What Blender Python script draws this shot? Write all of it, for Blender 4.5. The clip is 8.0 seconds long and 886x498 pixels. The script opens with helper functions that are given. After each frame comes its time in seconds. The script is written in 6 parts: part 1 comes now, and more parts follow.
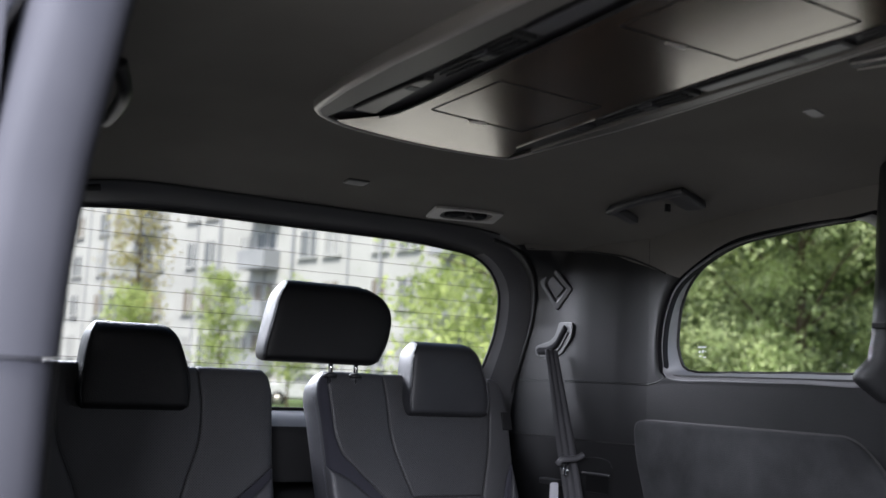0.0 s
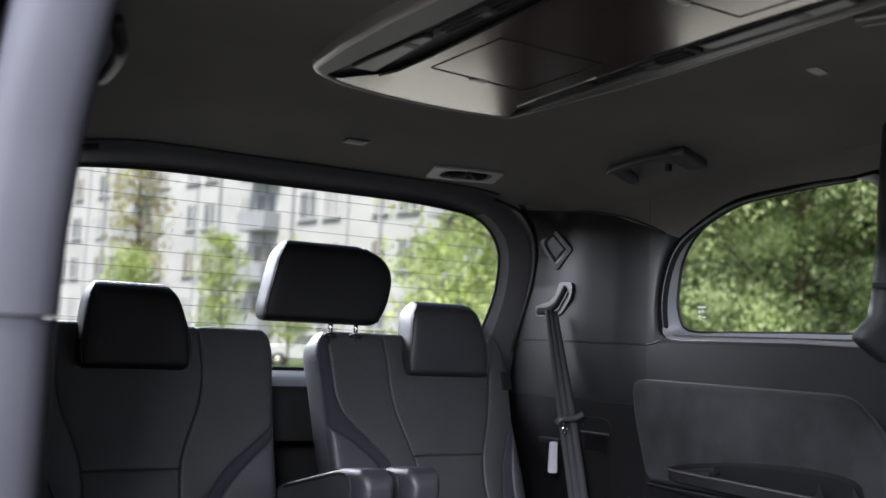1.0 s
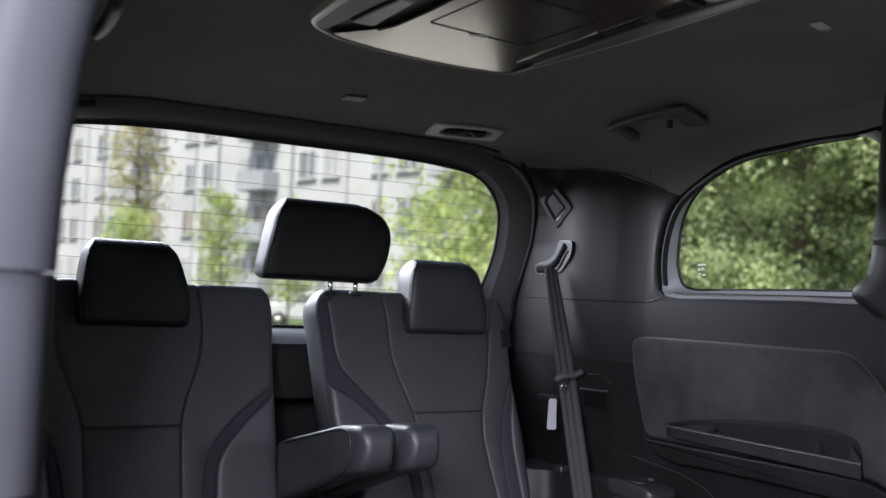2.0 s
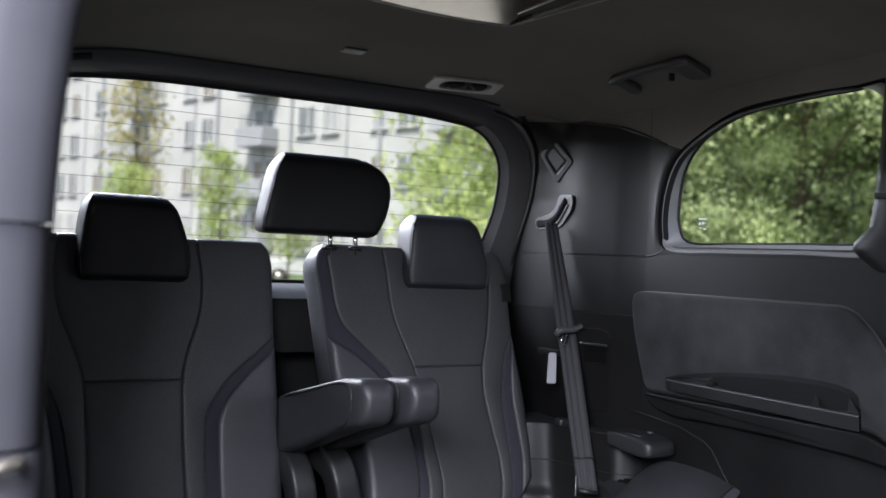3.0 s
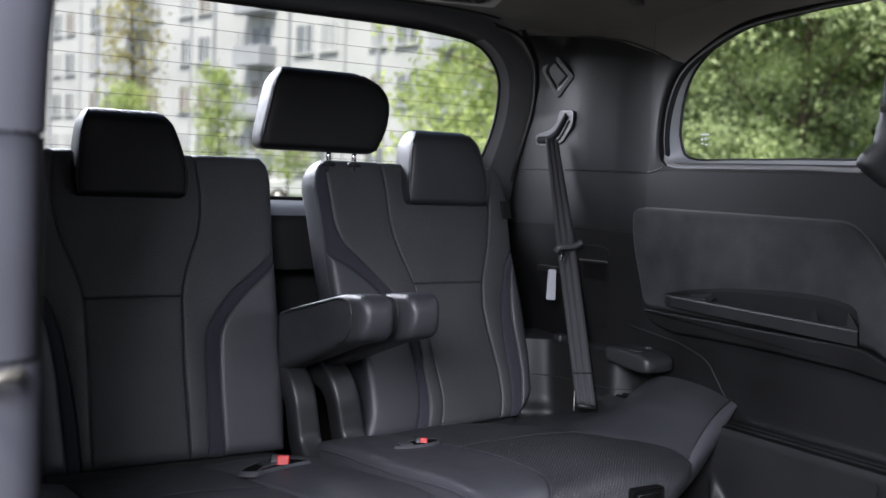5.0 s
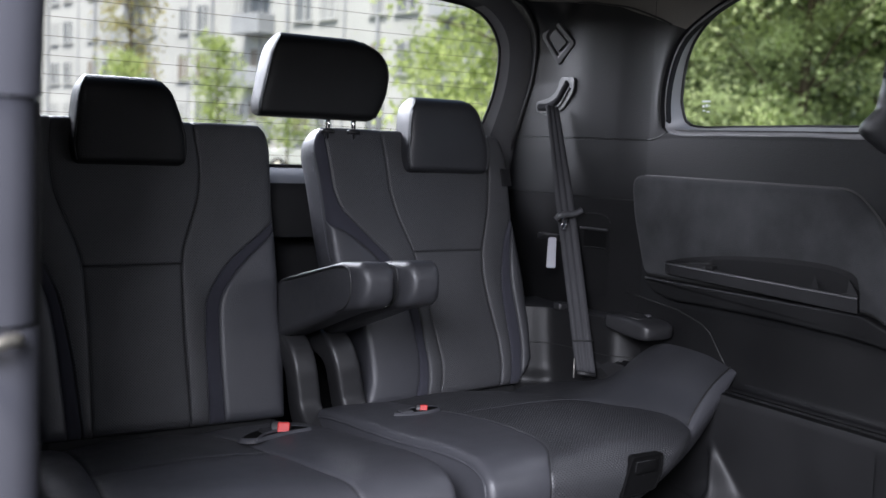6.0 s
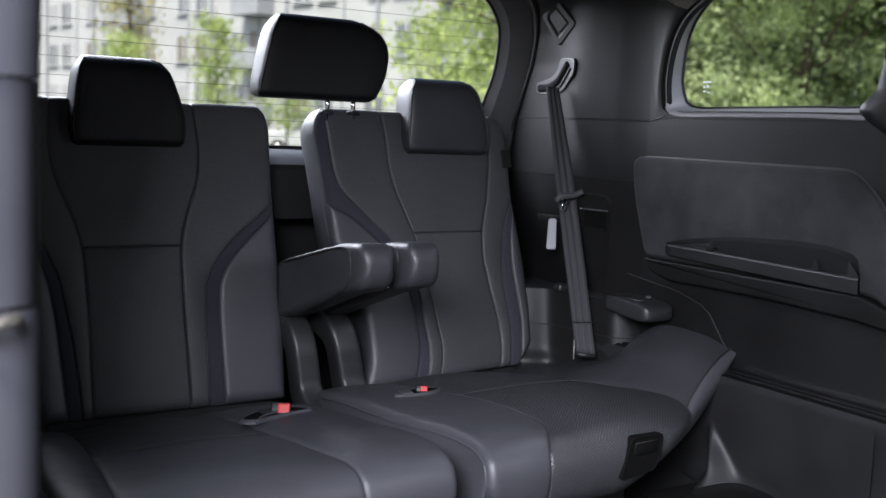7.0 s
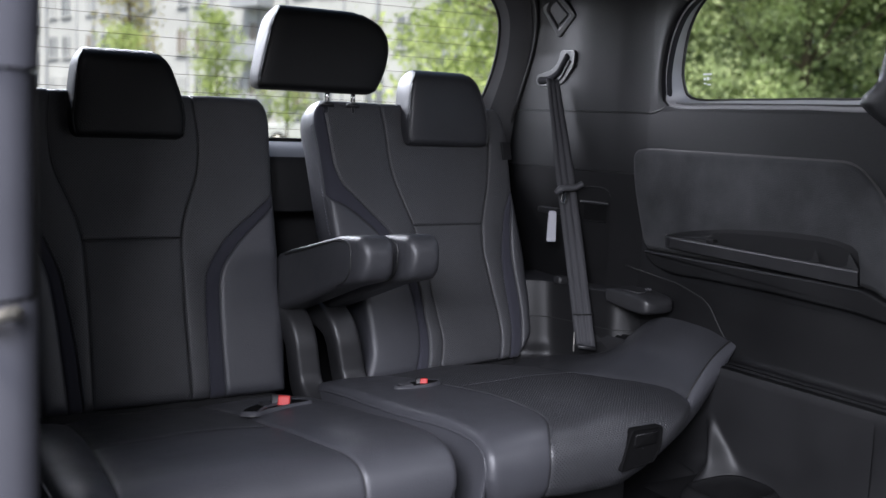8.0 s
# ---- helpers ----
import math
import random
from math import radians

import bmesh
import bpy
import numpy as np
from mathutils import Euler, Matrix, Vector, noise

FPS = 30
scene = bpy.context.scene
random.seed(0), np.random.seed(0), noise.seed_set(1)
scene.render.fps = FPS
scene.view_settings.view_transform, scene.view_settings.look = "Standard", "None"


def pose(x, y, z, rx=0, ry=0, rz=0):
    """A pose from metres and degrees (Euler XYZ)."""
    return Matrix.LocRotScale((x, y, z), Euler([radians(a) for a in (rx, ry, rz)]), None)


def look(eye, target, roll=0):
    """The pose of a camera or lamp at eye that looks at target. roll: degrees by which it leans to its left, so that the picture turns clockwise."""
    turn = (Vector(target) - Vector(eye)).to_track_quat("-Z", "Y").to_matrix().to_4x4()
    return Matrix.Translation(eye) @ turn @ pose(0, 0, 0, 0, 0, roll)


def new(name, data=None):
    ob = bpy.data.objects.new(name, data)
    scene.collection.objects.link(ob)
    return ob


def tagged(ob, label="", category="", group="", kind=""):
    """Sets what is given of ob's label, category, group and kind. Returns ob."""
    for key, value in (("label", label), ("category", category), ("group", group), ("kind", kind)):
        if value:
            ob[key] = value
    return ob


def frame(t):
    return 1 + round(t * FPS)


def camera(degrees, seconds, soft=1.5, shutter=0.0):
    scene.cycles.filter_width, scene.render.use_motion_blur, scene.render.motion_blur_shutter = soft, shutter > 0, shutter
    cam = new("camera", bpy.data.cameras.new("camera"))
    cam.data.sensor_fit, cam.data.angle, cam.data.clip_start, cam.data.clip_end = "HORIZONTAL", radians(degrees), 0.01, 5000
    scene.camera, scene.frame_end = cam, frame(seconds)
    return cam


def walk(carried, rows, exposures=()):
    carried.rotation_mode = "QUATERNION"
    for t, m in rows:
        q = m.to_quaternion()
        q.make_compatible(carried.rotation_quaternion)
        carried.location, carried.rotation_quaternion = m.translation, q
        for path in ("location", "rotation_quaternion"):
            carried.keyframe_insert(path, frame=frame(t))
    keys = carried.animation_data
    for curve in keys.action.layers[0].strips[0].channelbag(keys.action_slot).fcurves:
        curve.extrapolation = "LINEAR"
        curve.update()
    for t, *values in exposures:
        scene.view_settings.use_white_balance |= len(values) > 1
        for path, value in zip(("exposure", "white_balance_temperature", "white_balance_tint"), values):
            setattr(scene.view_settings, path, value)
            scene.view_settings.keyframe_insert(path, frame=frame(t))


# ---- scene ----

# ------------------------------------------------------------------ camera
cam = camera(46.53, 8.0, soft=1.5)
cam.data.dof.use_dof = True
cam.data.dof.focus_distance = 2.25
cam.data.dof.aperture_fstop = 3.5
PATH = [
    (0.0, -1.009, -0.0203, 1.3658, 97.18, -2.595, -32.267),
    (0.5, -1.0073, -0.018, 1.3643, 96.18, -2.610, -32.272),
    (1.0, -1.0055, -0.015, 1.3622, 95.061, -2.593, -32.273),
    (1.5, -1.0037, -0.0122, 1.3600, 93.982, -2.583, -32.288),
    (3.0, -0.9987, -0.005, 1.3530, 90.408, -2.510, -32.287),
    (3.5, -0.9970, -0.0028, 1.3510, 89.221, -2.501, -32.285),
    (4.0, -0.9952, -0.0001, 1.3488, 87.964, -2.488, -32.289),
    (4.5, -0.9935, 0.0026, 1.3464, 86.951, -2.462, -32.302),
    (6.0, -0.9885, 0.0093, 1.3398, 84.274, -2.420, -32.310),
    (6.5, -0.9876, 0.0102, 1.3389, 83.705, -2.405, -32.299),
    (7.0, -0.9869, 0.0106, 1.3383, 83.272, -2.385, -32.298),
    (7.5, -0.9864, 0.0109, 1.3379, 83.036, -2.380, -32.293),
    (8.0, -0.9862, 0.0109, 1.3376, 82.863, -2.380, -32.290),
]
walk(cam, [(t, pose(x, y, z, a, b, c)) for t, x, y, z, a, b, c in PATH], [(0.0, 1.55), (8.0, 1.55)])

# ------------------------------------------------------------------ daylight
world = bpy.data.worlds.new("sky")
scene.world = world
world.use_nodes = True
wn = world.node_tree
sky = wn.nodes.new("ShaderNodeTexSky")
sky.sky_type = "NISHITA"
sky.sun_disc = False
sky.sun_elevation = radians(58)
sky.sun_rotation = radians(233.7)
sky.air_density, sky.dust_density, sky.ozone_density = 1.0, 3.0, 1.0
wn.nodes["Background"].inputs["Strength"].default_value = 0.085
wn.links.new(sky.outputs[0], wn.nodes["Background"].inputs["Color"])
sun_data = bpy.data.lights.new("sun", "SUN")
sun_data.energy, sun_data.angle, sun_data.color = 2.8, radians(12), (1.0, 0.96, 0.9)
sun = new("sun", sun_data)
sun.matrix_world = look((0, 0, 20), (4.5, 3.3, 11.07))


def daylight(name, at, target, w, h, watts):
    """Sky light that comes in through an opening of the van."""
    d = bpy.data.lights.new(name, "AREA")
    d.shape, d.size, d.size_y, d.energy, d.color = "RECTANGLE", w, h, watts, (0.865, 0.88, 1.0)
    ob = new(name, d)
    ob.matrix_world = look(at, target)
    return ob


daylight("door_opening_daylight", (-2.00, -0.50, 2.25), (0.15, 1.6, 1.0), 1.5, 0.9, 97.0)
daylight("rear_window_daylight", (-0.40, 4.00, 2.30), (0.30, 2.20, 1.45), 1.8, 0.8, 52.0)
# Added fill lamp: this side door window is unseen and closed behind the lamp.
daylight("side_door_added_daylight", (0.785, 0.33, 1.46), (0.37, 0.53, 0.46), 0.80, 0.34, 3.4)
daylight("quarter_window_daylight", (1.12, 1.47, 1.98), (0.72, 1.47, 1.40), 0.5, 0.25, 1.5)


# ------------------------------------------------------------------ materials
def material(name):
    m = bpy.data.materials.new(name)
    m.use_nodes = True
    nt = m.node_tree
    return m, nt, nt.nodes["Principled BSDF"]


def node(nt, kind, **kw):
    n = nt.nodes.new(kind)
    for k, v in kw.items():
        n.inputs[k.replace("_", " ")].default_value = v
    return n


def ramp(nt, fac, c0, c1, p0=0.0, p1=1.0):
    r = nt.nodes.new("ShaderNodeValToRGB")
    r.color_ramp.elements[0].position, r.color_ramp.elements[1].position = p0, p1
    r.color_ramp.elements[0].color, r.color_ramp.elements[1].color = (*c0, 1), (*c1, 1)
    nt.links.new(fac, r.inputs[0])
    return r.outputs[0]


def surface(name, c0, c1, rough, grain=400.0, bump=0.15, large=6.0, metallic=0.0, rough_var=0.08, dist=0.001, spec=0.5, coat=0.0, sheen=0.0):
    """A plain surface with fine grain relief and a slow change of tone and gloss."""
    m, nt, b = material(name)
    tc = nt.nodes.new("ShaderNodeTexCoord")
    big = node(nt, "ShaderNodeTexNoise", Scale=large, Detail=4.0)
    fine = node(nt, "ShaderNodeTexNoise", Scale=grain, Detail=2.0)
    nt.links.new(tc.outputs["Object"], big.inputs["Vector"])
    nt.links.new(tc.outputs["Object"], fine.inputs["Vector"])
    nt.links.new(ramp(nt, big.outputs[0], c0, c1, 0.3, 0.7), b.inputs["Base Color"])
    mr = nt.nodes.new("ShaderNodeMapRange")
    mr.inputs["To Min"].default_value, mr.inputs["To Max"].default_value = rough - rough_var, rough + rough_var
    nt.links.new(big.outputs[0], mr.inputs["Value"])
    nt.links.new(mr.outputs[0], b.inputs["Roughness"])
    bp = node(nt, "ShaderNodeBump", Strength=bump, Distance=dist)
    nt.links.new(fine.outputs[0], bp.inputs["Height"])
    nt.links.new(bp.outputs[0], b.inputs["Normal"])
    b.inputs["Metallic"].default_value = metallic
    b.inputs["Specular IOR Level"].default_value = spec
    b.inputs["Coat Weight"].default_value = coat
    b.inputs["Sheen Weight"].default_value = sheen
    return m


def leather(name, c0, c1, rough, dots=0.0, weave=0.0, spec=0.5):
    """Pebbled leather; dots: perforation pitch in metres; weave: pitch of an embossed lattice."""
    m, nt, b = material(name)
    tc = nt.nodes.new("ShaderNodeTexCoord")
    uv = nt.nodes.new("ShaderNodeUVMap")
    big = node(nt, "ShaderNodeTexNoise", Scale=7.0, Detail=3.0)
    vor = node(nt, "ShaderNodeTexVoronoi", Scale=420.0)
    nt.links.new(tc.outputs["Object"], big.inputs["Vector"])
    nt.links.new(tc.outputs["Object"], vor.inputs["Vector"])
    wrinkle = node(nt, "ShaderNodeTexNoise", Scale=38.0, Detail=5.0)
    nt.links.new(tc.outputs["Object"], wrinkle.inputs["Vector"])
    col = ramp(nt, big.outputs[0], c0, c1, 0.3, 0.7)
    mr = nt.nodes.new("ShaderNodeMapRange")
    mr.inputs["To Min"].default_value, mr.inputs["To Max"].default_value = rough - 0.07, rough + 0.07
    nt.links.new(wrinkle.outputs[0], mr.inputs["Value"])
    nt.links.new(mr.outputs[0], b.inputs["Roughness"])
    b1 = node(nt, "ShaderNodeBump", Strength=0.30, Distance=0.0010)
    nt.links.new(vor.outputs["Distance"], b1.inputs["Height"])
    b2 = node(nt, "ShaderNodeBump", Strength=0.16, Distance=0.002)
    nt.links.new(wrinkle.outputs[0], b2.inputs["Height"])
    nt.links.new(b1.outputs[0], b2.inputs["Normal"])
    last = b2
    if dots or weave:
        pitch = dots or weave
        sep = nt.nodes.new("ShaderNodeSeparateXYZ")
        nt.links.new(uv.outputs[0], sep.inputs[0])

        def wave(src, k):
            a = nt.nodes.new("ShaderNodeMath"); a.operation = "MULTIPLY"; a.inputs[1].default_value = k
            s = nt.nodes.new("ShaderNodeMath"); s.operation = "SINE"
            nt.links.new(src, a.inputs[0]); nt.links.new(a.outputs[0], s.inputs[0])
            return s.outputs[0]

        def combine(op, p, q):
            a = nt.nodes.new("ShaderNodeMath"); a.operation = op
            nt.links.new(p, a.inputs[0])
            if isinstance(q, float):
                a.inputs[1].default_value = q
            else:
                nt.links.new(q, a.inputs[1])
            return a.outputs[0]

        k = 2 * math.pi / pitch
        prod = combine("MULTIPLY", wave(sep.outputs[0], k), wave(sep.outputs[1], k))
        mask = nt.nodes.new("ShaderNodeMapRange")
        mask.inputs["From Min"].default_value, mask.inputs["From Max"].default_value = (0.28, 0.62) if dots else (0.05, 0.60)
        nt.links.new(prod, mask.inputs["Value"])
        mix = nt.nodes.new("ShaderNodeMix"); mix.data_type = "RGBA"
        nt.links.new(mask.outputs[0], mix.inputs["Factor"])
        nt.links.new(col, mix.inputs[6])
        mix.inputs[7].default_value = (0.012, 0.012, 0.0128, 1) if dots else (0.010, 0.010, 0.0112, 1)
        col = mix.outputs[2]
        b3 = node(nt, "ShaderNodeBump", Strength=0.8, Distance=0.0014)
        b3.invert = True
        nt.links.new(mask.outputs[0], b3.inputs["Height"])
        nt.links.new(last.outputs[0], b3.inputs["Normal"])
        last = b3
    nt.links.new(col, b.inputs["Base Color"])
    nt.links.new(last.outputs[0], b.inputs["Normal"])
    b.inputs["Specular IOR Level"].default_value = spec
    return m


LEATHER = leather("leather_smooth", (0.0390, 0.0396, 0.0455), (0.0500, 0.0507, 0.0578), 0.46, spec=0.52)
# Near-black copy of the seat leather for headrests that stand in shade.
LEATHER_SHADED = leather("leather_shaded", (0.0046, 0.0046, 0.0051), (0.0068, 0.0068, 0.0075), 0.52, spec=0.34)
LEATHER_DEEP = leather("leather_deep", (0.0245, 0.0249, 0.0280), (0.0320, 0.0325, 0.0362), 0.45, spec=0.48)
PERFORATED = leather("leather_perforated", (0.0520, 0.0525, 0.0568), (0.0640, 0.0645, 0.0692), 0.48, dots=0.0060)
KNIT = leather("leather_embossed", (0.0350, 0.0357, 0.0396), (0.0455, 0.0464, 0.0508), 0.44, weave=0.0074)
SUEDE = surface("suede_strip", (0.0200, 0.0200, 0.0290), (0.0290, 0.0290, 0.0400), 0.9, grain=900, bump=0.5, sheen=0.06)
HEADLINER = surface("headliner_cloth", (0.124, 0.118, 0.109), (0.156, 0.149, 0.138), 1.0, grain=450, bump=0.6, large=3, spec=0.04, rough_var=0.0)
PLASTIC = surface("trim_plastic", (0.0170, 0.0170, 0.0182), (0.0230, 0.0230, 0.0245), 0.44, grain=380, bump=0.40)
PLASTIC_SOFT = surface("soft_trim", (0.0052, 0.0053, 0.0058), (0.0082, 0.0084, 0.0090), 0.48, grain=380, bump=0.35, spec=0.26)
PLASTIC_DARK = surface("black_plastic", (0.009, 0.009, 0.0098), (0.013, 0.013, 0.0142), 0.5, grain=700, bump=0.3)
PAD = surface("door_pad_suede", (0.0120, 0.0124, 0.0134), (0.0330, 0.0339, 0.0360), 0.9, grain=420, bump=0.7, large=9, sheen=0.03, spec=0.22)
GREY_TRIM = surface("grey_trim", (0.26, 0.255, 0.24), (0.31, 0.30, 0.285), 0.5, grain=700, bump=0.15)
SATIN = surface("satin_silver", (0.42, 0.40, 0.37), (0.50, 0.48, 0.45), 0.38, grain=900, bump=0.05, metallic=0.7)
HOUSING = surface("smooth_black_plastic", (0.0065, 0.0065, 0.0069), (0.0095, 0.0095, 0.0100), 0.46, grain=700, bump=0.15, spec=0.28)
BAND_SATIN = surface("warm_satin_band", (0.085, 0.080, 0.073), (0.105, 0.099, 0.090), 0.42, grain=700, bump=0.08, spec=0.5)
LENS_DIM = surface("unlit_lamp_lens", (0.16, 0.155, 0.135), (0.20, 0.19, 0.17), 0.35, grain=300, bump=0.1)
CHROME = surface("chrome", (0.7, 0.7, 0.71), (0.8, 0.8, 0.8), 0.12, grain=50, bump=0.01, metallic=1.0, rough_var=0.03)
STEEL = surface("worn_steel", (0.20, 0.19, 0.17), (0.28, 0.27, 0.24), 0.40, grain=400, bump=0.08, metallic=0.9)
# Near black for the latch, and for the shade inside recesses and slits.
DEEP_BLACK = surface("latch_black_recess_shade", (0.0032, 0.0032, 0.0034), (0.0046, 0.0046, 0.0048), 0.8, grain=500, bump=0.3, spec=0.06)
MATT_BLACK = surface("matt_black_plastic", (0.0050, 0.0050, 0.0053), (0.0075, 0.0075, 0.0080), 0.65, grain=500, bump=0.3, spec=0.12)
RUBBER = surface("rubber_seal", (0.008, 0.008, 0.008), (0.013, 0.013, 0.013), 0.6, grain=300, bump=0.2)
WEBBING = surface("belt_webbing", (0.030, 0.030, 0.033), (0.040, 0.040, 0.044), 0.6, grain=1500, bump=0.6, spec=0.3)
THREAD = surface("thread", (0.075, 0.075, 0.088), (0.105, 0.105, 0.122), 0.7, grain=900, bump=0.2)
RED = surface("red_button", (0.42, 0.016, 0.014), (0.50, 0.026, 0.022), 0.45, grain=200, bump=0.02)
# Near black, so that the lower wall's shade sits in the colour.
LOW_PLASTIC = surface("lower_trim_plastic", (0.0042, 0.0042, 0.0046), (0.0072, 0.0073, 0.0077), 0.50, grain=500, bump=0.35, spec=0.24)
# Pale: daylight on the dark trim round the panes is put in the colour.
REVEAL = surface("daylit_reveal_trim", (0.150, 0.150, 0.154), (0.180, 0.180, 0.184), 0.48, grain=700, bump=0.15, spec=0.5)
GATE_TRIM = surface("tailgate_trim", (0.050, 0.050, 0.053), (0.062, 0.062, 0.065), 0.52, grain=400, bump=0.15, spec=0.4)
LABEL_GREY = surface("grey_tag", (0.33, 0.33, 0.36), (0.40, 0.40, 0.43), 0.5, grain=900, bump=0.1)
PAINT = surface("body_paint", (0.036, 0.037, 0.045), (0.044, 0.045, 0.054), 0.72, grain=60, bump=0.01, spec=0.15)
JAMB_MID = surface("jamb_primer", (0.034, 0.0349, 0.0422), (0.041, 0.0420, 0.0505), 0.75, grain=60, bump=0.02, spec=0.12)
GLOSS_BLACK = surface("gloss_black", (0.006, 0.006, 0.0065), (0.009, 0.009, 0.0095), 0.33, grain=300, bump=0.05)
DULL_TRIM = surface("dull_jamb_trim", (0.012, 0.012, 0.013), (0.018, 0.018, 0.020), 0.92, grain=400, bump=0.3, spec=0.08)
BELT_GREY = surface("belt_tongue_grey", (0.05, 0.05, 0.054), (0.065, 0.065, 0.07), 0.4, grain=400, bump=0.1)
CARPET = surface("floor_carpet", (0.014, 0.014, 0.015), (0.022, 0.022, 0.023), 0.95, grain=600, bump=0.9, dist=0.003)
PALE_PATCH = surface("pale_patch", (0.45, 0.43, 0.38), (0.52, 0.50, 0.45), 0.3, grain=300, bump=0.1)
WIRE = surface("heater_wire", (0.05, 0.035, 0.025), (0.08, 0.05, 0.03), 0.6, grain=300, bump=0.02)


def wood_lacquer():
    m, nt, b = material("lacquered_wood")
    tc = nt.nodes.new("ShaderNodeTexCoord")
    mp = nt.nodes.new("ShaderNodeMapping")
    mp.inputs["Scale"].default_value = (26.0, 3.0, 26.0)
    nt.links.new(tc.outputs["Object"], mp.inputs["Vector"])
    n = node(nt, "ShaderNodeTexNoise", Scale=2.2, Detail=8.0, Roughness=0.65, Distortion=0.6)
    nt.links.new(mp.outputs[0], n.inputs["Vector"])
    nt.links.new(ramp(nt, n.outputs[0], (0.013, 0.010, 0.008), (0.062, 0.040, 0.027), 0.38, 0.72), b.inputs["Base Color"])
    b.inputs["Roughness"].default_value = 0.22
    b.inputs["Coat Weight"].default_value = 0.85
    b.inputs["Coat Roughness"].default_value = 0.17
    b.inputs["Coat IOR"].default_value = 1.48
    b.inputs["Coat Tint"].default_value = (1.0, 0.93, 0.80, 1)
    b.inputs["Specular Tint"].default_value = (1.0, 0.93, 0.80, 1)
    b.inputs["Specular IOR Level"].default_value = 0.5
    s = node(nt, "ShaderNodeTexNoise", Scale=3.0, Detail=2.0)
    nt.links.new(tc.outputs["Object"], s.inputs["Vector"])
    bp = node(nt, "ShaderNodeBump", Strength=0.06, Distance=0.01)
    nt.links.new(s.outputs[0], bp.inputs["Height"])
    nt.links.new(bp.outputs[0], b.inputs["Normal"])
    return m


def glass_mat(name, tint):
    m, nt, b = material(name)
    nt.nodes.remove(b)
    tr = nt.nodes.new("ShaderNodeBsdfTransparent")
    tr.inputs["Color"].default_value = (*tint, 1)
    gl = nt.nodes.new("ShaderNodeBsdfGlossy")
    gl.inputs["Roughness"].default_value = 0.02
    fr = node(nt, "ShaderNodeFresnel", IOR=1.14)
    mx = nt.nodes.new("ShaderNodeMixShader")
    nt.links.new(fr.outputs[0], mx.inputs[0])
    nt.links.new(tr.outputs[0], mx.inputs[1])
    nt.links.new(gl.outputs[0], mx.inputs[2])
    nt.links.new(mx.outputs[0], nt.nodes["Material Output"].inputs["Surface"])
    return m


def etched_glass():
    """Frosted white marking that lets daylight through."""
    m, nt, b = material("etched_glass")
    b.inputs["Base Color"].default_value = (0.8, 0.8, 0.8, 1)
    tr = nt.nodes.new("ShaderNodeBsdfTranslucent")
    tr.inputs["Color"].default_value = (0.95, 0.95, 0.95, 1)
    mx = nt.nodes.new("ShaderNodeMixShader")
    mx.inputs[0].default_value = 0.9
    nt.links.new(b.outputs[0], mx.inputs[1])
    nt.links.new(tr.outputs[0], mx.inputs[2])
    nt.links.new(mx.outputs[0], nt.nodes["Material Output"].inputs["Surface"])
    return m


WHITE_PRINT = etched_glass()
WOOD = wood_lacquer()
GLASS = glass_mat("window_glass", (0.93, 0.95, 0.94))
GLASS_TINT = glass_mat("privacy_glass", (0.90, 0.92, 0.90))


# ------------------------------------------------------------------ building helpers
def mesh_of(name, verts, faces, mat, smooth=True, uvs=None):
    me = bpy.data.meshes.new(name)
    me.from_pydata([tuple(v) for v in verts], [], faces)
    me.materials.append(mat)
    if uvs is not None:
        layer = me.uv_layers.new(name="UVMap")
        idx = np.empty(len(me.loops), dtype=np.int32)
        me.loops.foreach_get("vertex_index", idx)
        layer.data.foreach_set("uv", np.asarray(uvs, dtype=np.float32)[idx].ravel())
    if smooth:
        me.polygons.foreach_set("use_smooth", [True] * len(me.polygons))
    me.update()
    return me


def part(name, me, parent=None, label=""):
    ob = new(name, me)
    if parent is not None:
        ob.parent = parent
    if label:
        ob["label"] = label
    return ob


def thing(name, label, category, group="", kind="", at=(0, 0, 0)):
    ob = new(name)
    ob.location = at
    ob.empty_display_size = 0.05
    return tagged(ob, label, category, group, kind)


def interp(x, xs, ys):
    return float(np.interp(x, xs, ys))


def smooth_curve(pts, n):
    """A Catmull-Rom curve through pts with n samples."""
    p = [Vector(a) for a in pts]
    p = [p[0] * 2 - p[1]] + p + [p[-1] * 2 - p[-2]]
    out = []
    segs = len(p) - 3
    for i in range(n):
        f = i / (n - 1) * segs
        k = min(int(f), segs - 1)
        t = f - k
        a, b, c, d = p[k:k + 4]
        out.append(0.5 * ((2 * b) + (c - a) * t + (2 * a - 5 * b + 4 * c - d) * t * t + (3 * b - a - 3 * c + d) * t ** 3))
    return out


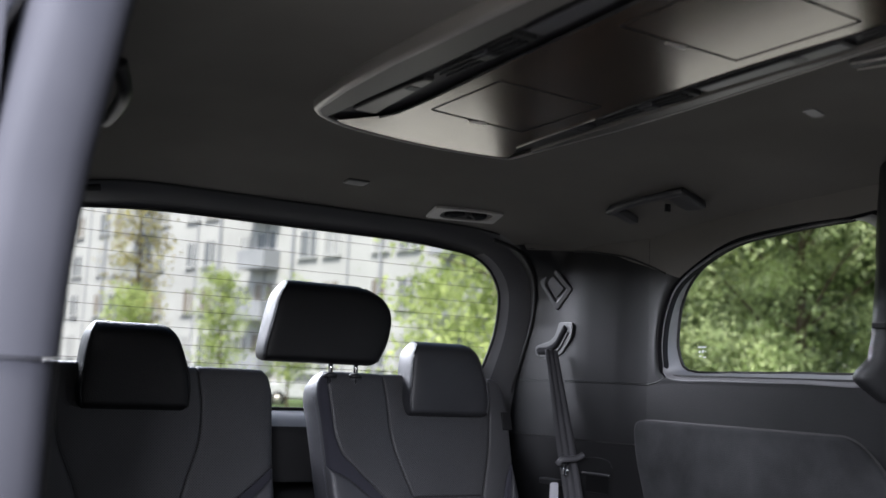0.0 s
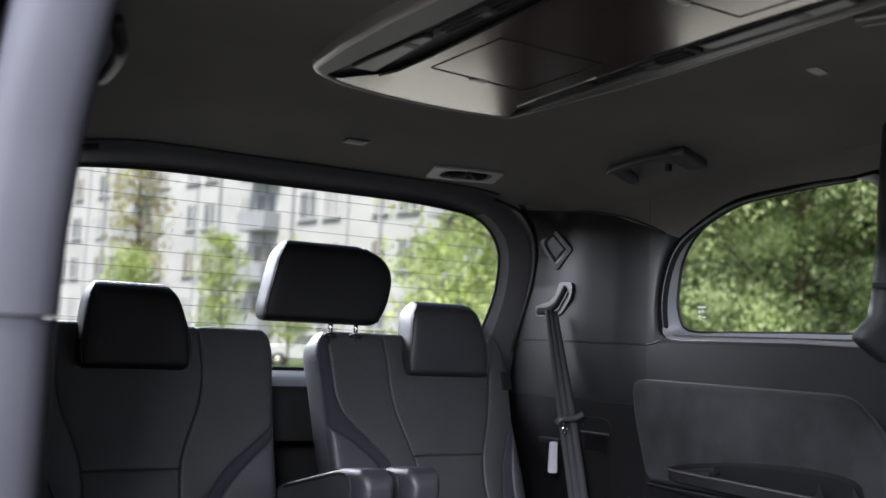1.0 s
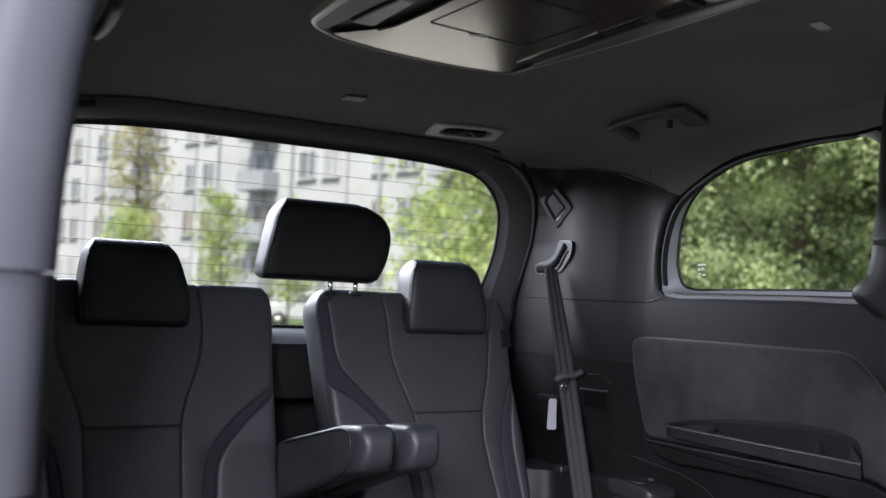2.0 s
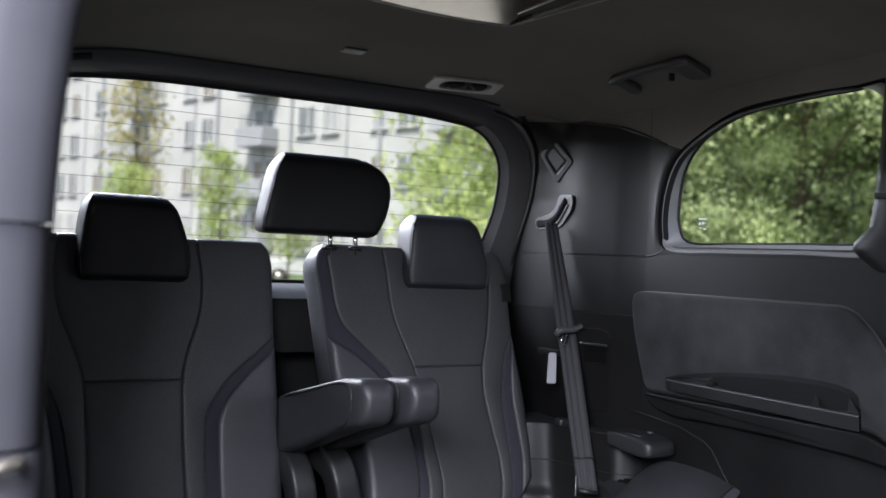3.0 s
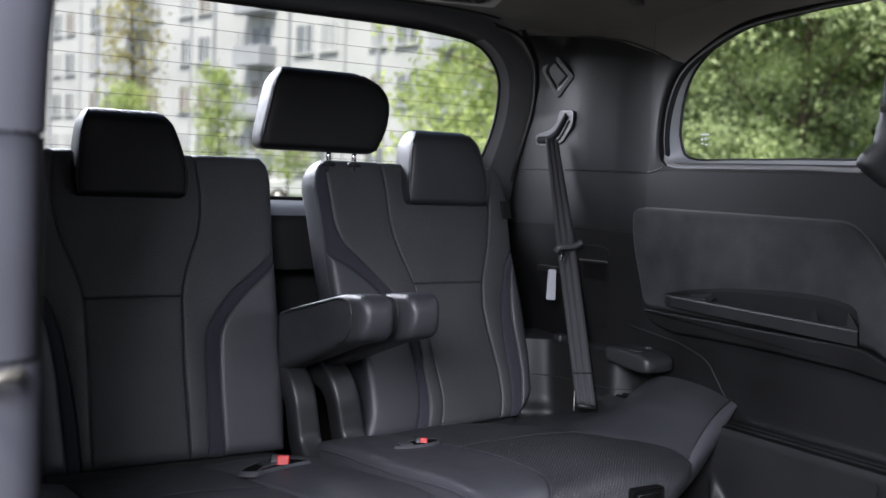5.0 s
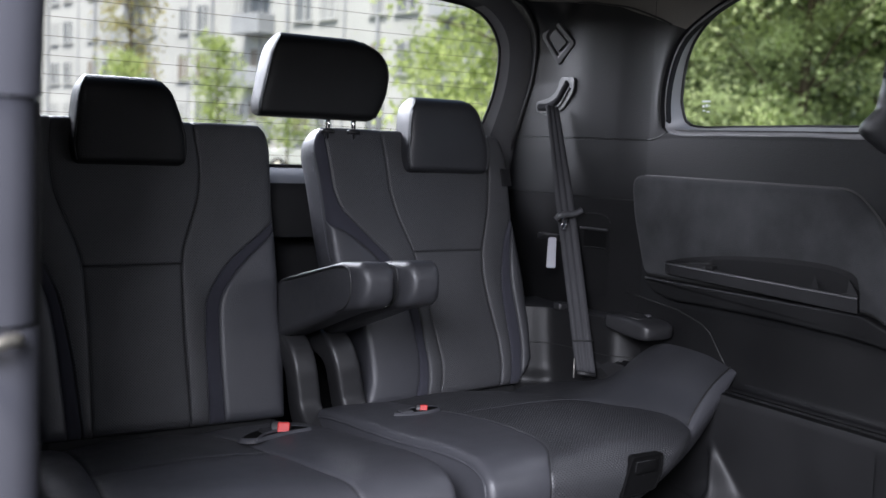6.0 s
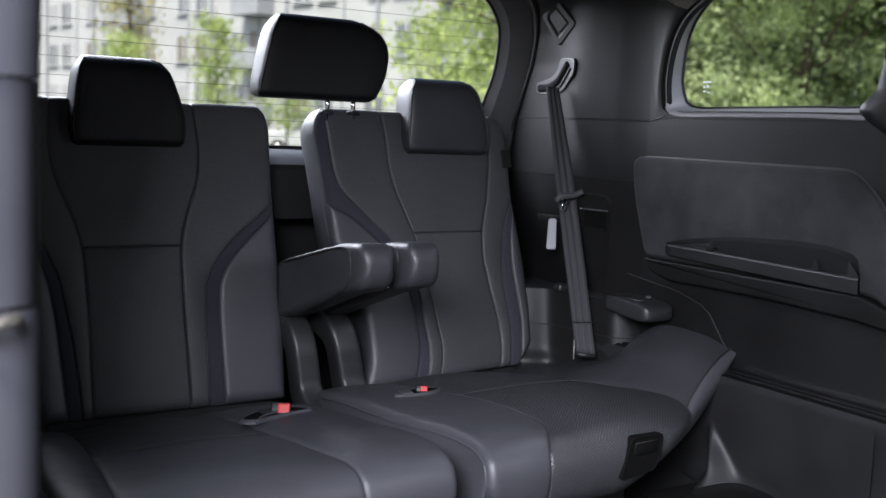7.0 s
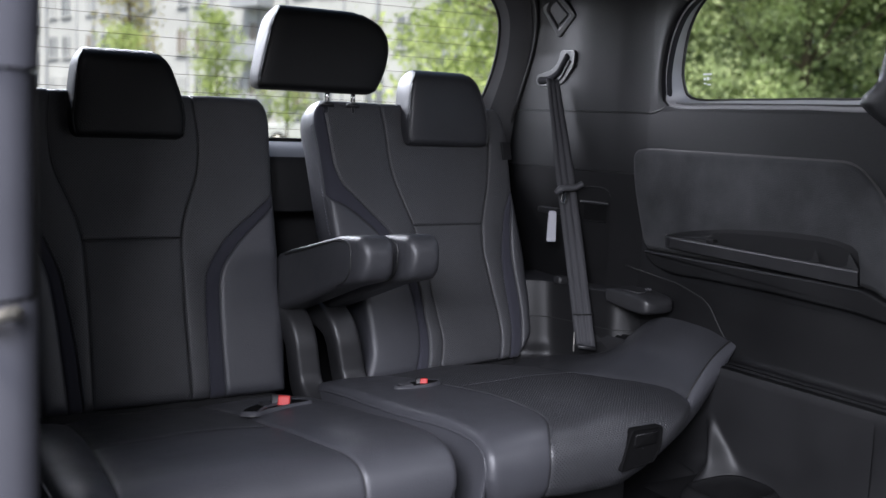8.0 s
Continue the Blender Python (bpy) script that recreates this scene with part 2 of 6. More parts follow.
def tube(name, pts, r, mat, parent=None, label="", sides=8, closed=False, make=True):
    pts = [Vector(p) for p in pts]
    verts, faces = [], []
    n = len(pts)
    up = Vector((0.31, 0.2, 0.93))
    for i, p in enumerate(pts):
        if closed:
            d = (pts[(i + 1) % n] - pts[i - 1])
        else:
            d = pts[min(i + 1, n - 1)] - pts[max(i - 1, 0)]
        d.normalize()
        a = d.cross(up)
        if a.length < 1e-4:
            a = d.cross(Vector((1, 0, 0)))
        a.normalize()
        b = d.cross(a)
        for k in range(sides):
            ang = 2 * math.pi * k / sides
            verts.append(p + (a * math.cos(ang) + b * math.sin(ang)) * r)
    m = n if closed else n - 1
    for i in range(m):
        for k in range(sides):
            j = (i + 1) % n
            faces.append((i * sides + k, i * sides + (k + 1) % sides, j * sides + (k + 1) % sides, j * sides + k))
    if not closed:
        faces.append(tuple(range(sides))[::-1])
        faces.append(tuple(range((n - 1) * sides, n * sides)))
    me = mesh_of(name, verts, faces, mat)
    return part(name, me, parent, label) if make else me


def loft(name, rings, mat, parent=None, label="", caps=True, closed=False):
    """Joins closed rings of equal length into one skin."""
    n = len(rings[0])
    verts = [v for r in rings for v in r]
    faces = []
    last = len(rings) if closed else len(rings) - 1
    for i in range(last):
        j = (i + 1) % len(rings)
        for k in range(n):
            faces.append((i * n + k, i * n + (k + 1) % n, j * n + (k + 1) % n, j * n + k))
    if caps and not closed:
        for i, flip in ((0, True), (len(rings) - 1, False)):
            c = len(verts)
            verts.append(sum((Vector(v) for v in rings[i]), Vector()) / n)
            for k in range(n):
                f = (i * n + k, i * n + (k + 1) % n, c)
                faces.append(f[::-1] if flip else f)
    uvs = [(v[0], v[2]) for v in verts]
    return part(name, mesh_of(name, verts, faces, mat, True, uvs), parent, label)


def superellipse(n, a, b, e):
    out = []
    for k in range(n):
        t = 2 * math.pi * k / n
        c, s = math.cos(t), math.sin(t)
        out.append((a * math.copysign(abs(c) ** (2 / e), c), b * math.copysign(abs(s) ** (2 / e), s)))
    return out


def rounded_rect(a, b, r, n=6):
    """Points round a rectangle of half sizes a, b with corner radius r."""
    out = []
    for k, (sx, sy) in enumerate(((1, 1), (-1, 1), (-1, -1), (1, -1))):
        for i in range(n + 1):
            t = math.pi / 2 * (k + i / n)
            out.append((sx * (a - r) + r * math.cos(t), sy * (b - r) + r * math.sin(t)))
    return out


def box(name, size, at, mat, parent=None, label="", bevel=0.004, seg=2, rot=None, taper=1.0):
    """A bevelled block of that size with its centre at `at`; taper narrows its top."""
    bm = bmesh.new()
    bmesh.ops.create_cube(bm, size=1.0)
    for v in bm.verts:
        k = taper if v.co.z > 0 else 1.0
        v.co = Vector((v.co.x * size[0] * k, v.co.y * size[1] * k, v.co.z * size[2]))
    if bevel:
        bmesh.ops.bevel(bm, geom=list(bm.edges), offset=bevel, segments=seg, affect="EDGES", profile=0.6)
    m = Matrix.Translation(at)
    if rot is not None:
        m = m @ Euler([radians(a) for a in rot]).to_matrix().to_4x4()
    bmesh.ops.transform(bm, matrix=m, verts=bm.verts)
    me = bpy.data.meshes.new(name)
    bm.to_mesh(me)
    bm.free()
    me.materials.append(mat)
    me.polygons.foreach_set("use_smooth", [False] * len(me.polygons))
    return part(name, me, parent, label)


def slab(name, outline, thick, frame_m, mat, parent=None, label="", bevel=0.0, seg=2, smooth=False):
    """A flat polygon (list of 2D points) given thickness, its front edge rounded, set by the matrix frame_m."""
    bm = bmesh.new()
    vs = [bm.verts.new((p[0], p[1], 0)) for p in outline]
    f = bm.faces.new(vs)
    f.normal_update()
    if f.normal.z < 0:
        f.normal_flip()
    ext = bmesh.ops.extrude_face_region(bm, geom=[f])
    top = [v for v in ext["geom"] if isinstance(v, bmesh.types.BMVert)]
    for v in top:
        v.co.z += thick
    bmesh.ops.recalc_face_normals(bm, faces=bm.faces)
    if bevel:
        edges = [e for e in bm.edges if all(abs(v.co.z - thick) < 1e-6 for v in e.verts)]
        bmesh.ops.bevel(bm, geom=edges, offset=bevel, segments=seg, affect="EDGES", profile=0.5)
    bmesh.ops.transform(bm, matrix=frame_m, verts=bm.verts)
    me = bpy.data.meshes.new(name)
    bm.to_mesh(me)
    bm.free()
    me.materials.append(mat)
    if smooth:
        me.polygons.foreach_set("use_smooth", [True] * len(me.polygons))
    return part(name, me, parent, label)


def round_poly(pts, r, n=5):
    """Rounds the corners of a closed polygon of 2D points."""
    out = []
    m = len(pts)
    for i in range(m):
        a, b, c = (Vector((*pts[(i + k) % m], 0)) for k in (-1, 0, 1))
        d0, d1 = (a - b), (c - b)
        k = min(r, d0.length * 0.45, d1.length * 0.45)
        p, q = b + d0.normalized() * k, b + d1.normalized() * k
        for j in range(n + 1):
            t = j / n
            v = p * (1 - t) ** 2 + b * 2 * t * (1 - t) + q * t * t
            out.append((v.x, v.y))
    return out


def frame_of(origin, right, up):
    """A matrix whose x axis is right, y axis up and z axis their cross product."""
    x = Vector(right).normalized()
    z = x.cross(Vector(up)).normalized()
    y = z.cross(x)
    m = Matrix((x, y, z)).transposed().to_4x4()
    m.translation = origin
    return m




def on_wall(pts):
    return [(-y, z) for y, z in pts]


def sheet(name, fn, us, vs, mat, parent=None, label="", uvscale=True):
    """A skin over the values us, vs, bent by fn(u, v) -> (x, y, z)."""
    verts = [fn(u, v) for v in vs for u in us]
    uvs = [(u, v) for v in vs for u in us]
    n = len(us)
    faces = [(j * n + i, j * n + i + 1, (j + 1) * n + i + 1, (j + 1) * n + i) for j in range(len(vs) - 1) for i in range(n - 1)]
    return part(name, mesh_of(name, verts, faces, mat, True, uvs), parent, label)


def stitches(name, pts, mat, parent, length=0.0045, gap=0.0030, r=0.0007):
    """A row of short thread ends along a line."""
    verts, faces = [], []
    pts = [Vector(p) for p in pts]
    acc = [0.0]
    for a, b in zip(pts, pts[1:]):
        acc.append(acc[-1] + (b - a).length)
    xs, ys, zs = ([p[k] for p in pts] for k in range(3))

    def at(s):
        return Vector((interp(s, acc, xs), interp(s, acc, ys), interp(s, acc, zs)))

    s = 0.0
    while s + length < acc[-1]:
        a, b = at(s), at(s + length)
        d = (b - a).normalized()
        n1 = d.cross(Vector((0, -0.9, 0.4))).normalized() * r
        n2 = d.cross(n1).normalized() * r
        k = len(verts)
        for p in (a, b):
            verts += [p + n1, p + n2, p - n1, p - n2]
        faces += [(k, k + 1, k + 5, k + 4), (k + 1, k + 2, k + 6, k + 5), (k + 2, k + 3, k + 7, k + 6), (k + 3, k, k + 4, k + 7), (k, k + 3, k + 2, k + 1), (k + 4, k + 5, k + 6, k + 7)]
        s += length + gap
    ob = part(name, mesh_of(name, verts, faces, mat), parent)
    ob["kind"] = "stuff"
    return ob


# ------------------------------------------------------------------ van shell: ceiling, walls, tailgate, floor
ROOF_Y = [-1.6, -0.6, 0.8, 1.3, 1.66, 1.95, 2.13, 2.3]
ROOF_Z = [1.80, 1.87, 1.868, 1.85, 1.825, 1.785, 1.752, 1.72]
_roof = smooth_curve([(y, z, 0) for y, z in zip(ROOF_Y, ROOF_Z)], 160)
_ry, _rz = [p.x for p in _roof], [p.y for p in _roof]


def roof_z(x, y):
    return interp(y, _ry, _rz) - 0.075 * max(0.0, (abs(x) - 0.36) / 0.385) ** 2


ceiling = sheet("ceiling", lambda x, y: (x, y + 0.05 * (max(0.0, y) / 2.13) ** 10 * max(0.0, min(1.0, (x - 0.50) / 0.10)), roof_z(x, y)), list(np.linspace(-0.80, 0.775, 64)), list(np.linspace(-0.80, 2.13, 110)), HEADLINER)
tagged(ceiling, "dark grey woven cloth headliner of the van", "ceiling", kind="structure")
lip = tube("trim", [(x, 2.131, roof_z(x, 2.13) - 0.002) for x in np.linspace(-0.74, 0.50, 60)], 0.003, RUBBER)
tagged(lip, "thin black rubber edge of the headliner", "trim", kind="structure")
roof_panel = sheet("roof", lambda x, y: (x, y, roof_z(0, y) + 0.07 - 0.08 * (abs(x) / 0.86) ** 6), list(np.linspace(-0.89, 0.88, 40)), list(np.linspace(-0.86, 2.36, 60)), PAINT)
tagged(roof_panel, "painted sheet metal roof of the van", "roof", kind="structure")


def radial(poly, c, ang):
    """Where the ray from c at that angle leaves the polygon."""
    d = (math.cos(ang), math.sin(ang))
    best = None
    for (x0, y0), (x1, y1) in zip(poly, poly[1:] + poly[:1]):
        ex, ey = x1 - x0, y1 - y0
        det = d[0] * -ey + d[1] * ex
        if abs(det) < 1e-12:
            continue
        rx, ry = x0 - c[0], y0 - c[1]
        t = (rx * -ey + ry * ex) / det
        s = (d[0] * ry - d[1] * rx) / det
        if t > 0 and -1e-9 <= s <= 1 + 1e-9 and (best is None or t > best):
            best = t
    return (c[0] + d[0] * best, c[1] + d[1] * best)


def smooth_loop(pts, n):
    """A closed smooth loop through 2D points."""
    p = [Vector((*q, 0)) for q in pts]
    m = len(p)
    out = []
    for i in range(n):
        f = i / n * m
        k = int(f)
        t = f - k
        a, b, c, d = (p[(k + j) % m] for j in (-1, 0, 1, 2))
        v = 0.5 * ((2 * b) + (c - a) * t + (2 * a - 5 * b + 4 * c - d) * t * t + (3 * b - a - 3 * c + d) * t ** 3)
        out.append((v.x, v.y))
    return out


# --- quarter window in the side wall: the trim opening and the pane, as (y, z)
OPENING = [(1.799, 1.43), (1.796, 1.52), (1.760, 1.602), (1.685, 1.655), (1.567, 1.703), (1.413, 1.719), (1.275, 1.722), (1.190, 1.720), (1.165, 1.60), (1.18, 1.46), (1.20, 1.391), (1.40, 1.388), (1.60, 1.387), (1.765, 1.389)]
PANE = [(1.729, 1.445), (1.735, 1.490), (1.722, 1.568), (1.680, 1.630), (1.594, 1.682), (1.482, 1.704), (1.365, 1.714), (1.22, 1.716), (1.19, 1.60), (1.20, 1.46), (1.22, 1.414), (1.40, 1.409), (1.55, 1.407), (1.695, 1.408)]
OPEN_L = smooth_loop(OPENING, 96)
PANE_L = [((y + 0.02) * 1.043 - 0.02, 1.365 + (z - 1.365) * 1.043) for y, z in smooth_loop(PANE, 96)]
WC = (1.48, 1.55)
ANG = [2 * math.pi * i / 128 for i in range(128)]


def loops_skin(name, loops, mat, parent=None, label="", smooth=True, keep=None):
    """Skins closed loops of 3D points, one after another."""
    n = len(loops[0])
    verts = [p for l in loops for p in l]
    faces = [(i * n + k, i * n + (k + 1) % n, (i + 1) * n + (k + 1) % n, (i + 1) * n + k) for i in range(len(loops) - 1) for k in range(n) if keep is None or keep(loops[0][k])]
    return part(name, mesh_of(name, verts, faces, mat, smooth), parent, label)


SQUARE = [(1.835, 1.372), (1.835, 1.77), (0.98, 1.84), (0.98, 1.372)]
sq = [radial(SQUARE, WC, a) for a in ANG]
op = [radial(OPEN_L, WC, a) for a in ANG]
pn = [radial(PANE_L, WC, a) for a in ANG]
wall_left = thing("wall_left", "dark plastic and suede side wall lining of the van", "wall", kind="structure")


def lerp_loop(a, b, t):
    return [(p[0] + (q[0] - p[0]) * t, p[1] + (q[1] - p[1]) * t) for p, q in zip(a, b)]


def taper(y):
    """The side wall bends inward towards the rear corner."""
    return 0.022 * max(0.0, min(1.0, (y - 1.82) / 0.11)) ** 1.6


UPPER = [[(0.745 - taper(y), y, z) for y, z in sq], [(0.745 - taper(y), y, z) for y, z in lerp_loop(sq, op, 0.3)], [(0.744 - taper(y), y, z) for y, z in lerp_loop(sq, op, 0.6)], [(0.741 if z > 1.41 else 0.744, y, z) for y, z in lerp_loop(sq, op, 0.93)], [(0.744, y, z) for y, z in op]]
loops_skin("upper_panel", UPPER, PLASTIC_SOFT, wall_left, keep=lambda p: p[2] <= 1.657)
loops_skin("headliner_edge", UPPER, HEADLINER, wall_left, "dark woven headliner cloth above the window", keep=lambda p: p[2] > 1.657)
def inset(pts, d):
    """Moves the points of a window outline towards its middle; the sill stays."""
    out = []
    for y, z in pts:
        v = Vector((WC[0] - y, WC[1] - z)).normalized() * d * max(0.0, min(1.0, (z - 1.395) / 0.02))
        out.append((y + v.x, z + v.y))
    return out


op2 = inset(op, 0.0125)
loops_skin("opening_groove", [[(0.744, y, z) for y, z in op], [(0.766, y, z) for y, z in op], [(0.766, y, z) for y, z in op2], [(0.749, y, z) for y, z in op2]], DULL_TRIM, wall_left, keep=lambda p: p[2] > 1.396)
loops_skin("window_sill", [[(0.744, y, z) for y, z in op], [(0.749, y, z) for y, z in op2]], PLASTIC_SOFT, wall_left, keep=lambda p: p[2] <= 1.396)
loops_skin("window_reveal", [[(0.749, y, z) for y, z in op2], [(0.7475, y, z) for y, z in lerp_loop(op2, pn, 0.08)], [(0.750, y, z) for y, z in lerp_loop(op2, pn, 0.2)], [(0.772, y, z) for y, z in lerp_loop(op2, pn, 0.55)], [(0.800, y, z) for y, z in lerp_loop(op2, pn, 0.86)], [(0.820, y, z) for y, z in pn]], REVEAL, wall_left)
tube("pane_seal", [(0.820, y, z) for y, z in pn], 0.0045, RUBBER, wall_left, closed=True)

window_1 = thing("window_1", "dark tinted fixed rear quarter window", "window", kind="structure")
pane_poly = [(y, z) for y, z in PANE_L]
pv = [(0.822, y, z) for y, z in pane_poly]
pane = part("pane", mesh_of("pane", pv, [tuple(range(len(pv)))], GLASS_TINT, False), window_1)
pane.visible_shadow = False
outer_skin = [(1.98, 1.36), (1.98, 1.80), (0.98, 1.86), (0.98, 1.36)]
osq = [radial(outer_skin, WC, a) for a in ANG]
loops_skin("window_frame", [[(0.826, y, z) for y, z in pn], [(0.836, y, z) for y, z in lerp_loop(pn, osq, 0.1)], [(0.86, y, z) for y, z in osq]], PAINT, window_1)
# etched mark at the lower rear corner of the pane: bars only
for k, (dy, dz, w, h) in enumerate([(0.0, 0.0, 0.027, 0.0045), (0.002, -0.010, 0.007, 0.006), (0.010, -0.0095, 0.008, 0.007), (0.003, -0.0175, 0.009, 0.0035), (0.013, -0.0195, 0.011, 0.0035), (0.0185, -0.008, 0.004, 0.003)]):
    y0, z0 = 1.745 - dy * 1.2, 1.466 + dz * 1.2
    verts = [(0.8205, y0, z0), (0.8205, y0 - w, z0), (0.8205, y0 - w, z0 + h), (0.8205, y0, z0 + h)]
    part("etched_mark", mesh_of("etched_mark", verts, [(0, 1, 2, 3)], WHITE_PRINT, False), window_1, "white etched glass marking, not legible")

# --- pillar in front of the quarter window, flaring at its foot
def front_pillar(v, u):
    z = 1.36 + v * (1.80 - 1.36)
    edge = interp(z, [1.36, 1.385, 1.40, 1.415, 1.443, 1.487, 1.55, 1.64, 1.70, 1.80], [1.215, 1.250, 1.266, 1.262, 1.232, 1.223, 1.218, 1.210, 1.196, 1.17])
    y = edge - u * 0.26
    bulge = 0.05 * math.sin(min(1, u * 4) * math.pi / 2)
    foot = 0.03 * max(0, (1.40 - z) / 0.04) * (1 - min(1, u * 4))
    return (0.745 - bulge + (max(0.0, z - 1.62) * -0.25 + 0.0) + foot * 0.3, y, z)


sheet("pillar_cover", front_pillar, list(np.linspace(0, 1, 80)), [0, 0.01, 0.03, 0.06, 0.1, 0.16, 0.25, 0.35, 0.5, 0.75, 1.0], PLASTIC_SOFT, wall_left)
box("hook", (0.012, 0.03, 0.012), (0.69, 1.165, 1.50), PLASTIC_DARK, wall_left, "small black plastic hook", 0.003)

# --- lower wall: profile in x over z, along y
PROFILE = [(1.380, 0.7432), (1.372, 0.7432), (1.36, 0.7433), (1.33, 0.744), (1.29, 0.745), (1.20, 0.748), (1.05, 0.750), (0.99, 0.748), (0.93, 0.742), (0.862, 0.738), (0.850, 0.733), (0.846, 0.725), (0.845, 0.715), (0.840, 0.714), (0.840, 0.706), (0.845, 0.705), (0.844, 0.697), (0.838, 0.696), (0.838, 0.690), (0.842, 0.689), (0.838, 0.680), (0.824, 0.676), (0.80, 0.678), (0.72, 0.684), (0.62, 0.675), (0.54, 0.655), (0.485, 0.60), (0.462, 0.54), (0.455, 0.48)]
def lower(i, y):
    z, x = PROFILE[int(i)]
    if y > 1.79:
        z = min(z, 1.3722)
    fade = max(0.0, min(1.0, (1.93 - y) / 0.12)) if z > 1.0 else 1.0
    return (0.745 + (x - 0.745) * fade - taper(y), y, z)


sheet("middle_panel", lower, list(range(0, 8)), [0.3, 0.8, 1.2, 1.5, 1.7, 1.76, 1.80, 1.835], PLASTIC_SOFT, wall_left)
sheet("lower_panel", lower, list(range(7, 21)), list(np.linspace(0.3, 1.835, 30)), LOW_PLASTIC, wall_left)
sheet("kick_panel", lower, list(range(20, len(PROFILE))), list(np.linspace(0.3, 1.93, 30)), PLASTIC_DARK, wall_left)
# --- side wall behind the pad, from the seam down to the seat housing
def soft_at(u, xs, ys, r=0.07):
    r = min(r, u, 1 - u)
    return sum(interp(u + d, xs, ys) for d in (-r, -r / 2, 0, r / 2, r)) / 5


def corner(u, z):
    """The rounded rear corner between the side wall and the tailgate opening."""
    xs = interp(z, [0.7, 1.345, 1.424, 1.517, 1.593, 1.649, 1.69, 1.72], [0.74, 0.714, 0.712, 0.708, 0.690, 0.661, 0.618, 0.57])
    ys = interp(z, [0.7, 1.345, 1.424, 1.517, 1.593, 1.649, 1.69, 1.72], [2.44, 2.347, 2.31, 2.263, 2.225, 2.195, 2.173, 2.16])
    line = [(0.0, 0.7243, 1.926), (0.18, 0.716, 1.960), (0.33, 0.708, 1.995), (0.45, 0.700, 2.030), (0.56, 0.696, 2.075), (0.72, 0.5 * (0.696 + xs) + 0.002, 0.6 * 2.08 + 0.4 * ys), (0.92, xs, ys), (1.0, xs + 0.02, ys + 0.05)]
    if u < 0:
        y = 1.926 + u * 0.192
        xp = interp(-z, [-a for a, b in PROFILE[:10]], [b for a, b in PROFILE[:10]]) if z < 1.372 else 0.745
        fade = max(0.0, min(1.0, (1.93 - y) / 0.12)) if z > 1.0 else 1.0
        return (0.745 + (xp - 0.745) * fade - taper(y), y, z)
    us, px, py = zip(*line)
    bow = interp(-z, [-a for a, b in PROFILE[:10]], [b for a, b in PROFILE[:10]]) - 0.7450 if z < 1.0 else 0.0
    return (soft_at(u, us, px) + bow * max(0.0, 1 - u / 0.4), soft_at(u, us, py), z)


US = list(np.linspace(-0.474, 0, 16))[:-1] + list(np.linspace(0, 1, 40))
sheet("corner_panel", corner, US, list(np.linspace(1.376, 1.725, 38)), PLASTIC_SOFT, wall_left)
sheet("corner_middle", corner, US, list(np.linspace(1.230, 1.371, 14)), PLASTIC_SOFT, wall_left)
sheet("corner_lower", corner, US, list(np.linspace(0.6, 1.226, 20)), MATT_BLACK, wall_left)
sheet("joint_backing", lambda y, z: (0.762 - taper(y), y, z), [0.3, 1.2, 1.76] + list(np.linspace(1.80, 1.94, 6)), [1.34, 1.40], RUBBER, wall_left)
sheet("headliner_edge", lambda u, v: (lambda z: (corner(u, z)[0] - 0.0012, corner(u, z)[1], z))(interp(u, [-0.474, -0.2, 0, 0.18, 0.33, 0.45, 0.6, 0.85], [1.659, 1.675, 1.690, 1.698, 1.705, 1.709, 1.7125, 1.7125]) * (1 - v) + 1.735 * v), list(np.linspace(-0.474, 0.85, 36)), [0, 0.5, 1.0], HEADLINER, wall_left)
for z0, z1 in ((1.36, 1.39), (1.215, 1.24)):
    sheet("joint_backing", lambda u, z: (corner(u, z)[0] + 0.012, corner(u, z)[1] + 0.003, z), US, [z0, z1], RUBBER, wall_left)
for z in (1.3735, 1.228):
    tube("panel_joint", [(p[0] + 0.006, p[1] + 0.002, p[2]) for p in (corner(u, z) for u in US)], 0.0035, RUBBER, wall_left)
tube("panel_joint", [(0.7455, y, z) for y, z in ((1.838, 1.3745), (1.82, 1.3765), (1.80, 1.3815), (1.788, 1.387), (1.778, 1.3925))], 0.0022, RUBBER, wall_left)
tube("panel_joint", smooth_curve([(0.668, 2.185, 1.712), (0.688, 2.125, 1.713), (0.697, 2.03, 1.709), (0.709, 1.97, 1.700), (0.722, 1.90, 1.687), (0.737, 1.825, 1.660), (0.744, 1.78, 1.640)], 24), 0.0024, RUBBER, wall_left)

# --- suede pad with its map pocket
PADO = round_poly([(1.866, 1.20), (1.878, 1.289), (1.262, 1.289), (1.20, 1.235), (1.13, 1.11), (1.09, 1.034), (1.16, 1.034), (1.20, 1.056), (1.808, 1.056), (1.822, 1.07)], 0.034, 8)
pad_m = frame_of((0.752, 0, 0), (0, -1, 0), (0, 0, 1))
tube("pad_joint", [(0.7475, y, z) for y, z in PADO], 0.0042, RUBBER, wall_left, closed=True)
slab("suede_pad", on_wall(PADO), 0.016, pad_m, PAD, wall_left, "dark grey suede door pad", bevel=0.009, seg=5)
BAND = round_poly([(1.814, 1.052), (1.21, 1.053), (1.15, 1.030), (1.09, 1.030), (0.9, 1.0), (0.9, 0.965), (1.10, 0.990), (1.23, 1.004), (1.417, 1.010), (1.606, 1.010), (1.71, 1.007), (1.775, 1.019)], 0.02, 5)
slab("lower_band", on_wall(BAND), 0.026, pad_m, LOW_PLASTIC, wall_left, bevel=0.006, seg=4)
tube("panel_joint", [(0.741, y, z) for y, z in ((1.905, 1.005), (1.80, 0.995), (1.70, 0.985), (1.625, 0.965), (1.60, 0.95), (1.56, 0.90), (1.52, 0.86))], 0.002, RUBBER, wall_left)

